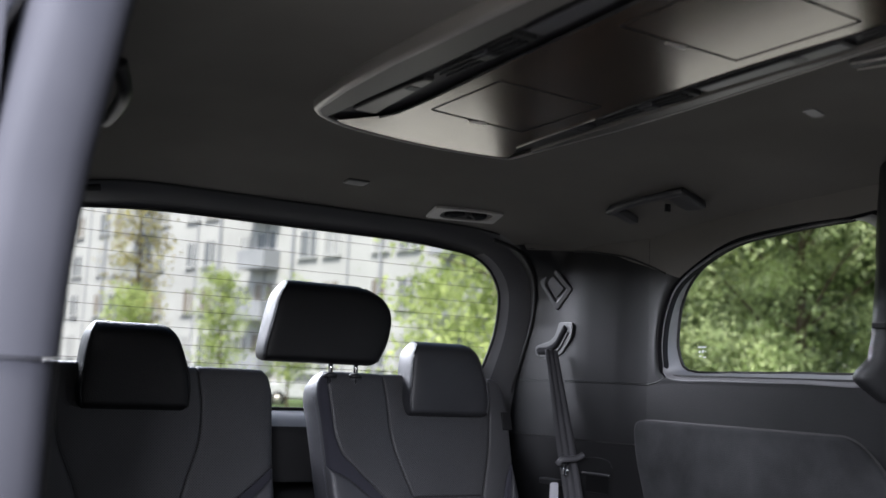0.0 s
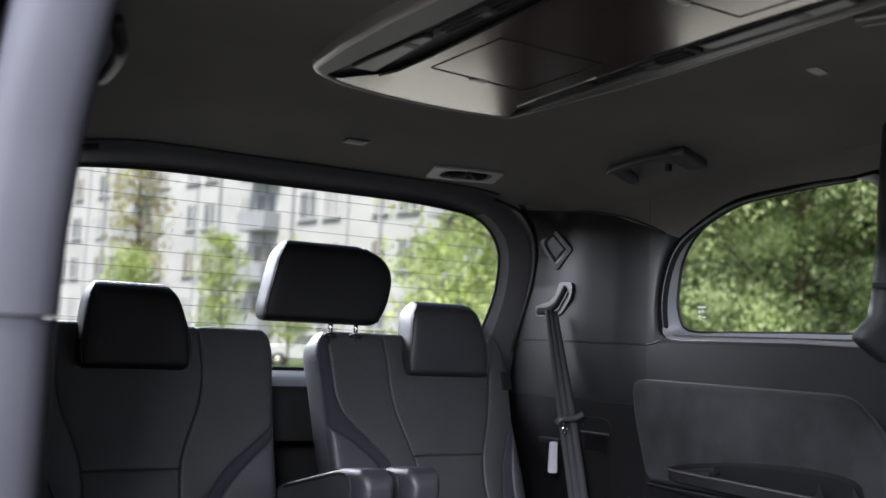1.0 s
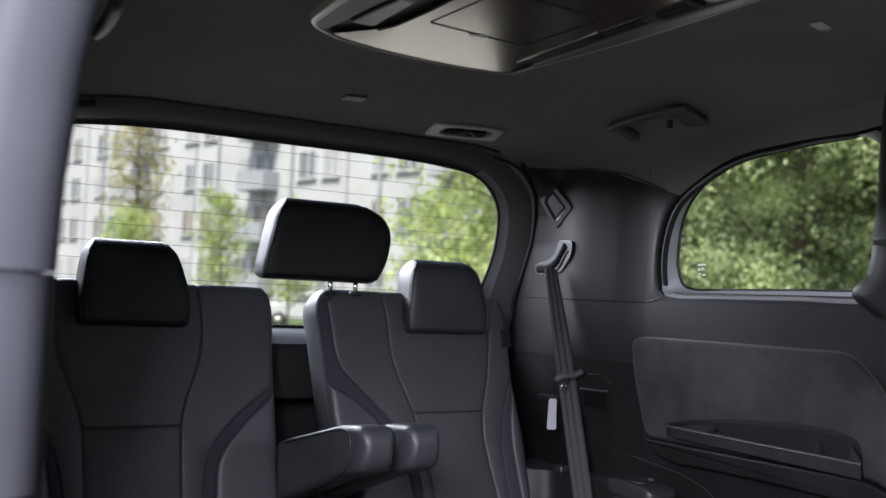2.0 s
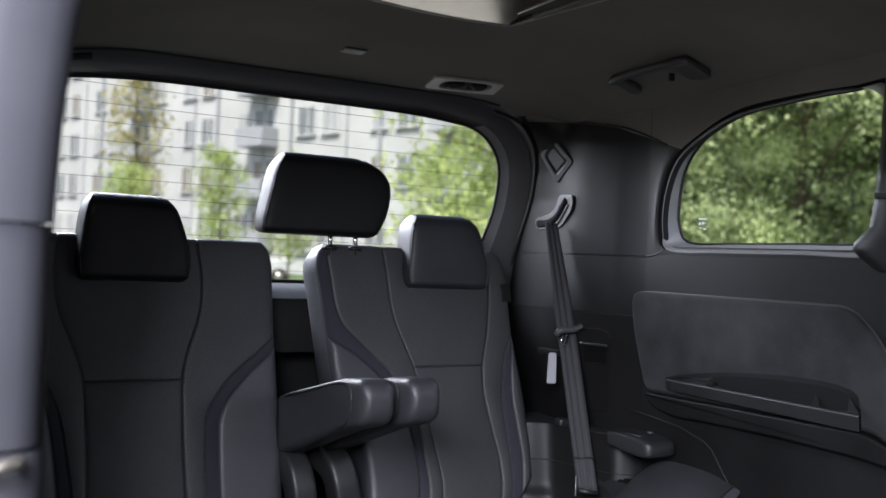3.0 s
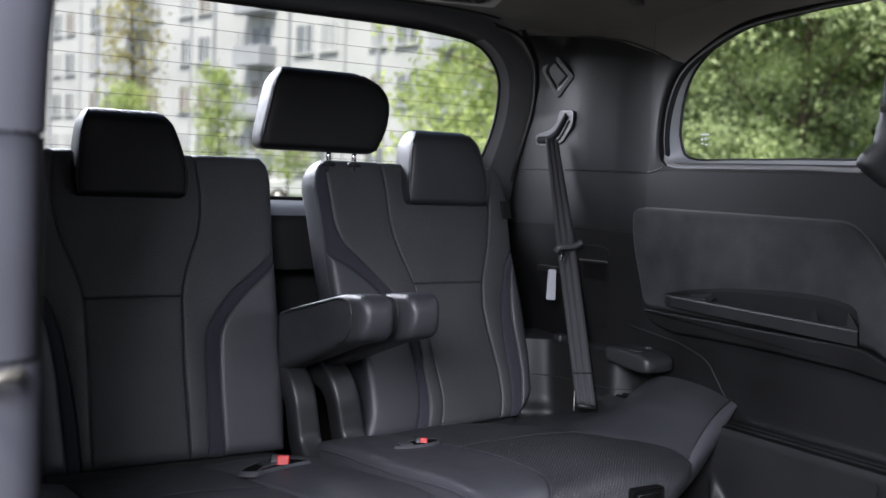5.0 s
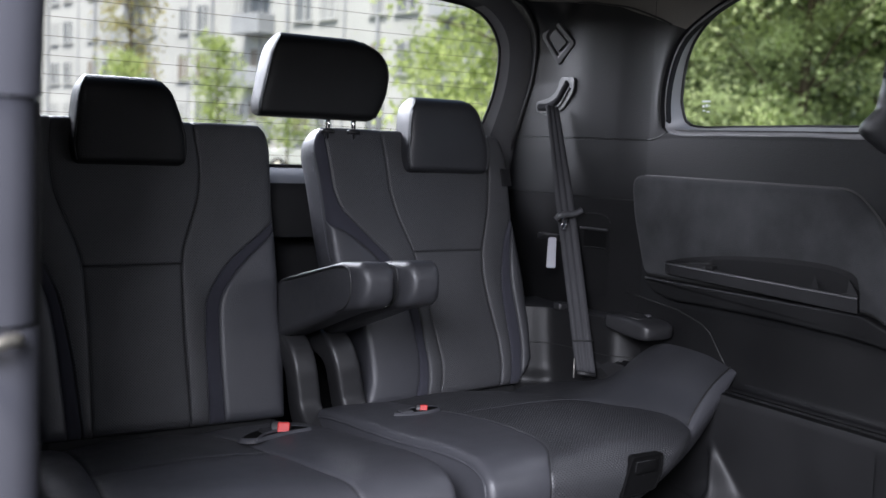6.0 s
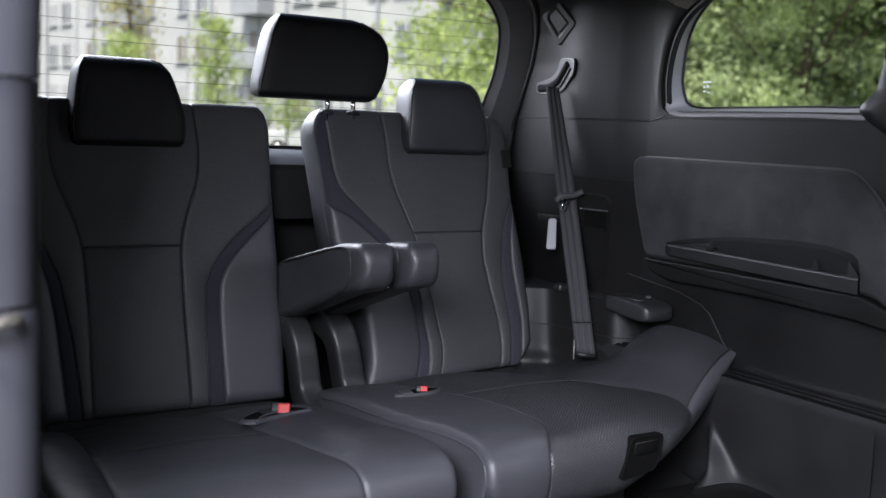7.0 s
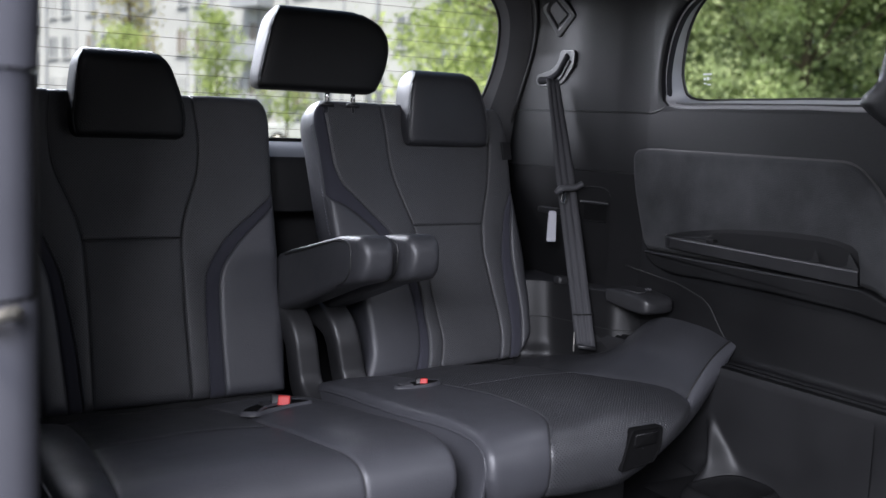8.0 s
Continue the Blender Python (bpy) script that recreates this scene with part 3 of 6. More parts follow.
# pocket: an open tray with a straight lip, its slanting mouth rising to an arc on the pad
def pocket():
    arc_y = [1.750, 1.70, 1.653, 1.555, 1.47, 1.39, 1.322, 1.282, 1.246, 1.231, 1.226]
    arc_z = [1.092, 1.105, 1.114, 1.128, 1.135, 1.140, 1.140, 1.137, 1.130, 1.119, 1.092]
    n = 44
    ys = [1.750 - (1.750 - 1.2265) * (0.5 - 0.5 * math.cos(math.pi * i / n)) for i in range(n + 1)]

    def lip_y(y):
        return 1.744 - (1.750 - y) * (1.744 - 1.217) / (1.750 - 1.2265)

    def lip_x(y):
        return 0.7345 - 0.0165 * min(1.0, max(0.0, 1.744 - y) / 0.03) ** 0.6

    back = [Vector((0.7345, y, interp(-y, [-a for a in arc_y], arc_z))) for y in ys]
    front = [Vector((lip_x(lip_y(y)), lip_y(y), 1.0940 - 0.014 * (1.750 - lip_y(y)))) for y in ys]
    foot = [Vector((p.x + 0.003, p.y, 1.069 - 0.026 * (1.750 - p.y))) for p in front]
    end = front[-1]
    n1 = n + 1
    # lip with rounded top edge, and the closed end towards the front of the van
    rows = [[Vector((0.752, p.y, p.z)) for p in foot], foot, [p + Vector((0, 0, -0.004)) for p in front], [p + Vector((0.0012, 0, -0.001)) for p in front], [p + Vector((0.004, 0, 0.0)) for p in front]]
    verts = [p for r in rows for p in r]
    faces = [(a * n1 + k, a * n1 + k + 1, (a + 1) * n1 + k + 1, (a + 1) * n1 + k) for a in range(len(rows) - 1) for k in range(n)]
    p = part("map_pocket", mesh_of("map_pocket", verts, faces, PLASTIC_DARK, False), wall_left, "black plastic map pocket")
    cap = [foot[-1], end, Vector((0.7345, 1.2265, 1.10)), Vector((0.745, 1.2265, 1.06))]
    part("pocket_end", mesh_of("pocket_end", cap, [(0, 1, 2, 3)], MATT_BLACK, False), p)
    # rim round the mouth, then the inside
    outer = [q + Vector((0.004, 0, 0)) for q in front] + back[::-1]
    c = Vector((0.706, 1.42, 1.108))
    mouth = []
    for k, q in enumerate(front):
        y = max(1.246, min(1.60, q.y))
        f = interp(y, [1.246, 1.26, 1.56, 1.60], [0.3, 0.0, 0.0, 0.8])
        mouth.append(Vector((lip_x(y) + 0.005 + 0.006 * f, y, front[k].z + 0.001 + 0.010 * f)))
    for k, q in enumerate(back[::-1]):
        y = max(1.250, min(1.612, q.y))
        z = interp(-y, [-1.612, -1.60, -1.546, -1.46, -1.382, -1.32, -1.274, -1.251, -1.240], [1.108, 1.114, 1.121, 1.126, 1.129, 1.130, 1.127, 1.119, 1.104])
        mouth.append(Vector((0.7330, y, z)))
    inner = [Vector((0.728 + (q.x - 0.728) * 0.93, 1.42 + (q.y - 1.42) * 0.985, 1.072 + 0.3 * (q.z - 1.10))) for q in mouth]
    m = len(outer)
    rim = [(k, (k + 1) % m, m + (k + 1) % m, m + k) for k in range(m)]
    # Rim and inside in a darker black than the lip, for the hollow's shade.
    part("pocket_rim", mesh_of("pocket_rim", outer + mouth, rim, MATT_BLACK, False), p)
    part("pocket_inside", mesh_of("pocket_inside", mouth + inner, rim, MATT_BLACK, True), p)
    part("pocket_floor", mesh_of("pocket_floor", inner, [tuple(range(m))], MATT_BLACK, False), p)
    wedge = [(0.7325, 1.33, 1.070), (0.723, 1.335, 1.070), (0.723, 1.300, 1.070), (0.730, 1.325, 1.114)]
    part("divider", mesh_of("divider", wedge, [(0, 1, 3), (1, 2, 3), (2, 0, 3), (0, 2, 1)], MATT_BLACK, False), p, "small triangular divider")
    box("divider", (0.016, 0.022, 0.012), (0.728, 1.595, 1.096), MATT_BLACK, p, "", 0.003)
    return p


pocket()

# storage cover with a finger recess behind the belt
def on_corner(u, z, d=0.0):
    x, y, _ = corner(u, z)
    return (x + 0.004 - d, y - 0.4 * d, z)


cover = [(0.52, 1.176), (0.45, 1.184), (0.25, 1.188), (0.10, 1.184), (0.03, 1.170)]
tube("cover_joint", smooth_curve([on_corner(u, z, 0.0030) for u, z in cover] + [(0.7410, 1.905, 1.12), (0.7430, 1.886, 1.05), (0.7440, 1.882, 1.0)], 50), 0.0016, PLASTIC_SOFT, wall_left)
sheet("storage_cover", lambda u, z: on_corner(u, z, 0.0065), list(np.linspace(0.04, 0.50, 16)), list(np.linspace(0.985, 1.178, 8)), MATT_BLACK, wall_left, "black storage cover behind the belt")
# Flat black sheet in place of the shade inside the finger recess.
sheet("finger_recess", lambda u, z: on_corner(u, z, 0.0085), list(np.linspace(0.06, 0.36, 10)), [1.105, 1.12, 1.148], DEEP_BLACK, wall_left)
tube("recess_lip", [on_corner(u, 1.149, 0.009) for u in np.linspace(0.04, 0.40, 14)], 0.0034, PLASTIC, wall_left)
tube("recess_lip", [on_corner(u, 1.103, 0.009) for u in np.linspace(0.07, 0.35, 12)], 0.0016, MATT_BLACK, wall_left)

# --- floor and lower trim
floor = sheet("floor", lambda x, y: (x, y, 0.455), [-0.87, -0.4, 0, 0.4, 0.80], [-0.80, 0, 1.0, 1.5, 2.5], CARPET)
tagged(floor, "black carpeted van floor", "floor", kind="structure")
step = sheet("floor_trim", lambda x, y: (x, y, 0.611 - 0.14 * max(0.0, (1.16 - y) / 0.10) ** 2), list(np.linspace(0.47, 0.69, 12)), list(np.linspace(1.06, 1.50, 30)), MATT_BLACK)
tagged(step, "raised black plastic floor step before the wheel housing", "trim", kind="structure")
wheel_cover = loft("floor_trim", [[(0.588 + dx, 1.366 + dy, z) for dx, dy in superellipse(40, 0.082 * s, 0.066 * s, 3.4)] for z, s in ((0.605, 1.22), (0.618, 1.12), (0.628, 1.03), (0.632, 0.96), (0.630, 0.90), (0.626, 0.86), (0.6255, 0.5))], HOUSING)
tagged(wheel_cover, "dark plastic seat rail cover on the van floor", "trim", kind="structure")


def housing_front(y, z):
    """The moulded foot of the wheel housing: a buttress that fades upward and flares at the floor."""
    low = max(0.0, min(1.0, (0.742 - z) / 0.115))
    rise = low * low * (3 - 2 * low)
    d = y - (1.510 - 0.047 * rise)
    ridge = math.exp(-(d / (0.011 + 0.018 * low ** 2)) ** 2)
    foot = 0.035 * max(0.0, (0.65 - z) / 0.04) ** 2 * math.exp(-(d / 0.10) ** 2)
    return (0.672 - 0.052 * rise * ridge - foot, y, z)


ridge = sheet("floor_trim", housing_front, list(np.linspace(1.12, 1.40, 30)) + list(np.linspace(1.404, 1.55, 56)) + list(np.linspace(1.555, 1.62, 10)), list(np.linspace(0.608, 0.822, 40)), PLASTIC_DARK)
tagged(ridge, "moulded black plastic foot of the wheel housing", "trim", kind="structure")

# --- right side of the van: door jamb beside the camera, wall behind it
def jamb_section(z, lo=False):
    """Points across the jamb, from the inner rubber edge to the outer skin."""
    lean = interp(z, [0.3, 1.37, 1.45, 1.55, 1.72, 1.82], [0.0, 0.0, 0.003, 0.012, 0.040, 0.062])
    pts = [(-0.770, 1.30), (-0.782, 1.12), (-0.788, 1.04), (-0.7915, 1.012), (-0.793, 1.003), (-0.795, 0.995), (-0.799, 0.987), (-0.807, 0.979), (-0.820, 0.972), (-0.838, 0.968), (-0.856, 0.966), (-0.870, 0.968), (-0.882, 0.976), (-0.889, 1.0), (-0.889, 1.3)]
    return [(x + lean, y, z) for x, y in pts]


def jamb(name, zs, mat, i0, i1, label, dx=0.0, mats=None):
    loops = [[(x - dx, y + dx, z) for x, y, z in jamb_section(z)[i0:i1]] for z in zs]
    n = len(loops[0])
    verts = [p for l in loops for p in l]
    faces = [(i * n + k, i * n + k + 1, (i + 1) * n + k + 1, (i + 1) * n + k) for i in range(len(loops) - 1) for k in range(n - 1)]
    return part(name, mesh_of(name, verts, faces, mat), door_jamb, label)


door_jamb = thing("wall_right", "light lavender grey painted door jamb with black rubber seal", "wall", kind="structure")
ZU = list(np.linspace(1.368, 1.86, 24))
jamb("jamb_trim", ZU, DULL_TRIM, 0, 4, "")
jamb("door_seal", list(np.linspace(0.40, 1.86, 60)), DULL_TRIM, 3, 6, "black rubber door seal")
jamb("jamb_upper", ZU, PAINT, 5, 15, "lavender grey painted upper door jamb")
jamb("jamb_middle", [1.163, 1.2, 1.3, 1.355, 1.366], JAMB_MID, 5, 15, "dark grey middle door jamb", dx=0.004)
jamb("jamb_lower", list(np.linspace(0.3, 1.160, 10)), PAINT, 5, 15, "lavender grey painted lower door jamb", dx=0.001)
jamb("jamb_trim", list(np.linspace(0.40, 1.366, 10)), DULL_TRIM, 0, 4, "")
tube("striker", smooth_curve([(-0.818, 0.99, 1.146), (-0.822, 0.958, 1.155), (-0.836, 0.948, 1.154), (-0.853, 0.952, 1.148), (-0.862, 0.985, 1.143)], 24), 0.0062, STEEL, door_jamb, "bright metal door striker loop", sides=14)
sheet("side_lining", lambda y, z: (-0.735 + 0.0 * z, y, z), list(np.linspace(1.38, 2.25, 12)), list(np.linspace(0.45, 1.40, 8)), PLASTIC, door_jamb)
sheet("upper_lining", lambda y, z: (-0.735 + 0.12 * max(0, z - 1.66), y, z), list(np.linspace(1.38, 2.25, 12)), list(np.linspace(1.68, 1.80, 5)), PLASTIC, door_jamb)
sheet("rear_corner", lambda u, z: (-corner(u, z)[0], corner(u, z)[1], z), US, list(np.linspace(0.6, 1.715, 30)), PLASTIC_SOFT, door_jamb)
# The 0.50 panel fills an unseen quarter window, added to block the door lamp.
for size, at in (((0.02, 0.30, 1.45), (-0.882, 1.13, 1.05)), ((0.02, 0.70, 1.45), (-0.882, 2.11, 1.05)), ((0.02, 0.50, 1.45), (-0.882, 1.52, 1.05))):
    box("outer_panel", size, at, PAINT, door_jamb, "unseen lavender grey body panel", 0.003)
grab_r = thing("grab_handle", "dark folding grab handle on the headliner edge", "handle", at=(0, 0, 0))
tube("grip", smooth_curve([(-0.655, 1.63, 1.765), (-0.635, 1.60, 1.742), (-0.640, 1.50, 1.738), (-0.655, 1.40, 1.742), (-0.675, 1.36, 1.768)], 24), 0.011, PLASTIC_DARK, grab_r)
# Small pale block set on the grip.
box("lens", (0.012, 0.06, 0.008), (-0.632, 1.515, 1.748), PALE_PATCH, grab_r, "small pale block on the grip", 0.003, rot=(0, 25, 0))

# --- unseen van front behind the camera: walls added against light, side door with window
front_wall = thing("wall_front", "unseen plain dark walls added to close the cabin against light", "wall", kind="structure")
box("front_light_block", (1.70, 0.06, 1.45), (0, -0.80, 1.17), PLASTIC, front_wall, "", 0.01)
box("door_lining", (0.06, 1.82, 0.82), (0.815, 0.14, 0.855), PLASTIC, front_wall, "", 0.01)
box("door_lining", (0.06, 1.82, 0.22), (0.815, 0.14, 1.765), PLASTIC, front_wall, "", 0.01)
box("door_lining", (0.06, 0.66, 0.389), (0.815, -0.44, 1.4605), PLASTIC, front_wall, "", 0.01)
box("door_lining", (0.06, 0.30, 0.389), (0.815, 0.90, 1.4605), PLASTIC, front_wall, "", 0.01)
# Opaque panel added behind the side lamp to keep ground light off the ceiling.
box("door_light_block", (0.008, 0.66, 0.389), (0.838, 0.32, 1.4605), GLOSS_BLACK, front_wall, "opaque black panel added to block outside light", 0.001)
box("front_door_lining", (0.06, 0.66, 1.45), (-0.83, -0.47, 1.17), PLASTIC, front_wall, "", 0.01)

# --- outer body below the windows
box("body_side", (0.03, 3.22, 1.08), (0.875, 0.77, 0.82), PAINT, wall_left, "unseen lavender grey body panel", 0.01)
box("body_front", (1.76, 0.03, 1.60), (0, -0.85, 1.08), PAINT, front_wall, "", 0.01)
underbody = box("underbody", (1.74, 3.20, 0.16), (0, 0.77, 0.365), PLASTIC_DARK, None, "", 0.02)
tagged(underbody, "plain black underbody of the van", "underbody", kind="structure")

# --- tailgate: trim frame, heated pane, lower lining
tailgate = thing("tailgate", "closed van tailgate with dark trim round its heated window", "tailgate", kind="structure")


def gate_y(x, z, base=2.30):
    return base + (1.70 - z) * 0.333 + 0.02 * (1 - min(1.0, (x / 0.67) ** 2)) - 0.01


GL = [(0.0, 1.721), (0.30, 1.720), (0.457, 1.711), (0.533, 1.700), (0.588, 1.672), (0.630, 1.626), (0.648, 1.577), (0.655, 1.499), (0.644, 1.419), (0.618, 1.33), (0.580, 1.285), (0.45, 1.274), (0.2, 1.272)]
GLASS_O = [(x, z) for x, z in GL] + [(-x, z) for x, z in GL[::-1] if x > 0]
GLASS_O = smooth_loop(GLASS_O, 160)
GATE = [(0.0, 1.775), (0.42, 1.772), (0.57, 1.735), (0.640, 1.69), (0.680, 1.649), (0.705, 1.593), (0.722, 1.517), (0.726, 1.424), (0.728, 1.345), (0.73, 1.1), (0.72, 0.8), (0.4, 0.78)]
GATE_O = smooth_loop([(x, z) for x, z in GATE] + [(-x, z) for x, z in GATE[::-1] if x > 0], 160)
GC = (0.0, 1.50)
A2 = [2 * math.pi * (i + 0.5) / 200 for i in range(200)]
gi, go = [radial(GLASS_O, GC, a) for a in A2], [radial(GATE_O, GC, a) for a in A2]


def gate_loop(t, off):
    return [(x, gate_y(x, z) + off, z) for x, z in lerp_loop(go, gi, t)]


GATE_RINGS = [[(x, 2.172 + 0.5 * (1.72 - z), z) for x, z in go]] + [gate_loop(t, off) for t, off in ((0.04, -0.072), (0.12, -0.070), (0.22, -0.066), (0.34, -0.060), (0.48, -0.051), (0.62, -0.039), (0.74, -0.027))]
PANE_RINGS = [gate_loop(0.74, -0.027), gate_loop(0.84, -0.016), gate_loop(0.93, -0.007), gate_loop(0.99, -0.003)]
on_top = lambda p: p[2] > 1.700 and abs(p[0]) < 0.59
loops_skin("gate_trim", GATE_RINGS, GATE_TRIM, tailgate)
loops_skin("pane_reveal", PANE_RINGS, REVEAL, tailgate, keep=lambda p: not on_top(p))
# Upper part of the same ring in a darker plastic for its shade.
loops_skin("shaded_upper_reveal", PANE_RINGS, PLASTIC, tailgate, "upper edge of the rear window, darkened for its shade", keep=on_top)
tube("pane_seal", [(x, y, z) for x, y, z in gate_loop(1.0, -0.002)], 0.0045, RUBBER, tailgate, closed=True)
seal = [(x, 2.16 + 0.5 * (1.72 - z) - 0.004, z) for x, z in [(0.50, 1.728), (0.575, 1.713), (0.618, 1.69), (0.661, 1.649), (0.690, 1.593), (0.708, 1.517), (0.712, 1.424), (0.714, 1.345), (0.72, 1.15)]]
tube("gate_seal", smooth_curve(seal, 60), 0.0055, RUBBER, tailgate)
tube("gate_seal", smooth_curve([(-x, y, z) for x, y, z in seal], 60), 0.008, RUBBER, tailgate)
gv = [(x, gate_y(x, z), z) for x, z in GLASS_O] + [(0, gate_y(0, 1.5), 1.5)]
gpane = part("heated_pane", mesh_of("heated_pane", gv, [(k, (k + 1) % 160, 160) for k in range(160)], GLASS, True), tailgate)
gpane.visible_shadow = False
for k in range(11):
    z = 1.698 - k * 0.0400
    xs = [x for x in np.linspace(-0.665, 0.665, 80) if abs(x) < abs(radial(GLASS_O, (0, z), 0.0)[0]) - 0.012] if z < 1.71 else []
    if len(xs) > 3:
        tube("heater_line", [(x, gate_y(x, z) - 0.002, z) for x in xs], 0.00055, WIRE, tailgate, sides=4)
LEDGE = [(2.445, 1.268), (2.41, 1.262), (2.375, 1.248), (2.355, 1.232), (2.345, 1.215), (2.343, 1.10)]
# One ledge: pale where daylight falls, dark below, both put in the colour.
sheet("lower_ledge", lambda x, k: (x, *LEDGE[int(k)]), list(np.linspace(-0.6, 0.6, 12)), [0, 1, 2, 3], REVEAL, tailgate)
sheet("lower_edge", lambda x, k: (x, *LEDGE[int(k)]), list(np.linspace(-0.6, 0.6, 12)), [3, 4, 5], PLASTIC_DARK, tailgate)
box("lower_lining", (1.36, 0.06, 0.62), (0, 2.48, 0.88), PLASTIC_DARK, tailgate, "", 0.02)
box("outer_skin", (1.70, 0.03, 0.95), (0, 2.54, 0.78), PAINT, tailgate, "lavender grey painted tailgate skin", 0.01)


# ------------------------------------------------------------------ things on the ceiling
def ceil_frame(x, y, turn=0.0, drop=0.0):
    """Local x to +x, y rearward along the ceiling, z down into the cabin."""
    e = 0.02
    dx = Vector((2 * e, 0, roof_z(x + e, y) - roof_z(x - e, y))).normalized()
    dy = Vector((0, 2 * e, roof_z(x, y + e) - roof_z(x, y - e))).normalized()
    nz = dy.cross(dx).normalized()
    dy = dx.cross(nz) * -1
    m = Matrix((dx, dy * -1, nz)).transposed().to_4x4()
    m.translation = Vector((x, y, roof_z(x, y))) + nz * drop
    return m @ Matrix.Rotation(radians(turn), 4, "Z")


# microphone grille
mic = thing("microphone_grille", "small dark perforated microphone grille in the headliner", "grille")
mm = ceil_frame(-0.004, 1.960)
slab("frame", round_poly([(-0.027, -0.016), (0.027, -0.016), (0.027, 0.016), (-0.027, 0.016)], 0.007), 0.003, mm, PLASTIC_DARK, mic, bevel=0.001)
for k in range(9):
    slab("slat", [(-0.022 + k * 0.005, -0.012), (-0.0196 + k * 0.005, -0.012), (-0.0196 + k * 0.005, 0.012), (-0.022 + k * 0.005, 0.012)], 0.0012, mm @ Matrix.Translation((0, 0, 0.003)), BELT_GREY, mic)

# centre belt outlet
outlet = thing("belt_outlet", "grey ceiling belt outlet with a stowed black buckle tongue", "belt outlet")
om = ceil_frame(0.345, 2.055, turn=-6)
PLATE = round_poly([(-0.098, -0.037), (0.088, -0.037), (0.098, 0.040), (-0.090, 0.040)], 0.006)
ring_o = [radial(PLATE, (0, 0), a) for a in ANG]
ring_i = [(0.068 * math.copysign(abs(math.cos(a)) ** 0.7, math.cos(a)) + 0.004, 0.0315 * math.copysign(abs(math.sin(a)) ** 0.7, math.sin(a)) + 0.002) for a in ANG]


def ol(pts, z):
    return [om @ Vector((x, y, z)) for x, y in pts]


loops_skin("plate", [ol(ring_o, 0.0), ol(ring_o, 0.004), ol(lerp_loop(ring_o, ring_i, 0.05), 0.006), ol(lerp_loop(ring_o, ring_i, 0.9), 0.006), ol(ring_i, 0.004), ol(ring_i, 0.0008)], GREY_TRIM, outlet, smooth=False)
# Flat black sheet below the cloth stands for the shade in the hollow.
part("recess", mesh_of("recess", ol(ring_i, 0.0012), [tuple(range(128))], RUBBER, False), outlet)
for sx in (-0.030, 0.030):
    m = om @ Matrix.Translation((sx, 0.0, 0.0014))
    slab("tongue", round_poly([(-0.026, -0.012), (0.022, -0.016), (0.026, 0.010), (-0.022, 0.016)], 0.008), 0.007, m, DULL_TRIM, outlet, "black belt tongue", bevel=0.003)
tube("webbing_edge", [om @ Vector((-0.05 + 0.1 * t, 0.012 * math.sin(t * 9), 0.006)) for t in np.linspace(0, 1, 14)], 0.004, WEBBING, outlet)

# spot lamp
spot = thing("spot_lamp", "small pale flush reading spot in the headliner", "lamp")
sm = ceil_frame(0.455, 1.128, turn=8)
slab("lens", round_poly([(-0.020, -0.012), (0.020, -0.012), (0.020, 0.012), (-0.020, 0.012)], 0.008), 0.002, sm, BELT_GREY, spot, bevel=0.0008)

# small fitting with a silver edge further forward
fitting = thing("ceiling_fitting", "small dark ceiling fitting with a thin silver edge", "fitting")
fm = ceil_frame(0.315, 0.885, turn=-70)
slab("plate", round_poly([(-0.055, -0.020), (0.055, -0.020), (0.055, 0.020), (-0.055, 0.020)], 0.010), 0.006, fm, PLASTIC_DARK, fitting, bevel=0.003)
for s in (-0.016, 0.016):
    tube("silver_edge", [fm @ Vector((x, s, 0.0065)) for x in (-0.05, 0.0, 0.05)], 0.0022, SATIN, fitting, "thin silver edge")

# grab handle over the quarter window
grab = thing("grab_handle", "dark folding grab handle with coat hook on the headliner edge", "handle")


def under(x, y, d):
    return Vector((x, y, roof_z(x, y) - d))


bow = smooth_curve([under(0.575, 1.792, 0.016), under(0.565, 1.770, 0.021), under(0.562, 1.73, 0.022), under(0.564, 1.68, 0.022), under(0.570, 1.62, 0.022), under(0.576, 1.592, 0.021), under(0.590, 1.572, 0.016)], 34)
rings = []
for i, p in enumerate(bow):
    d = (bow[min(i + 1, 33)] - bow[max(i - 1, 0)]).normalized()
    s = d.cross(Vector((0.25, 0, 1))).normalized()
    u = s.cross(d)
    rings.append([p + s * dx + u * dy for dx, dy in superellipse(18, 0.010, 0.007, 3)])
loft("grip", rings, GATE_TRIM, grab)
for x0, x1, y0, y1 in ((0.570, 0.650, 1.768, 1.800), (0.585, 0.670, 1.574, 1.634)):
    mid = under((x0 + x1) / 2, (y0 + y1) / 2, 0.010)
    box("mount", (x1 - x0, y1 - y0, 0.018), mid, GATE_TRIM, grab, "", 0.006, 3, rot=(0, 18, 0), taper=0.9)
hook = under(0.616, 1.645, 0.026)
box("coat_hook", (0.012, 0.010, 0.018), hook, RUBBER, grab, "black coat hook", 0.003)

# ceiling console
console = thing("ceiling_console", "long ceiling console of lacquered dark wood with silver frame", "console")


def cp(x, y, d=0.0):
    """A point on the console's underside, d metres below it."""
    return Vector((x, y, 1.818 - 0.045 * (y - 1.66) - d))


REAR = [(-0.292, 1.560), (-0.287, 1.582), (-0.270, 1.606), (-0.245, 1.624), (-0.20, 1.648), (-0.14, 1.664), (-0.07, 1.675), (0.0, 1.681), (0.063, 1.682), (0.13, 1.677), (0.182, 1.667), (0.195, 1.650), (0.201, 1.60), (0.209, 1.52)]
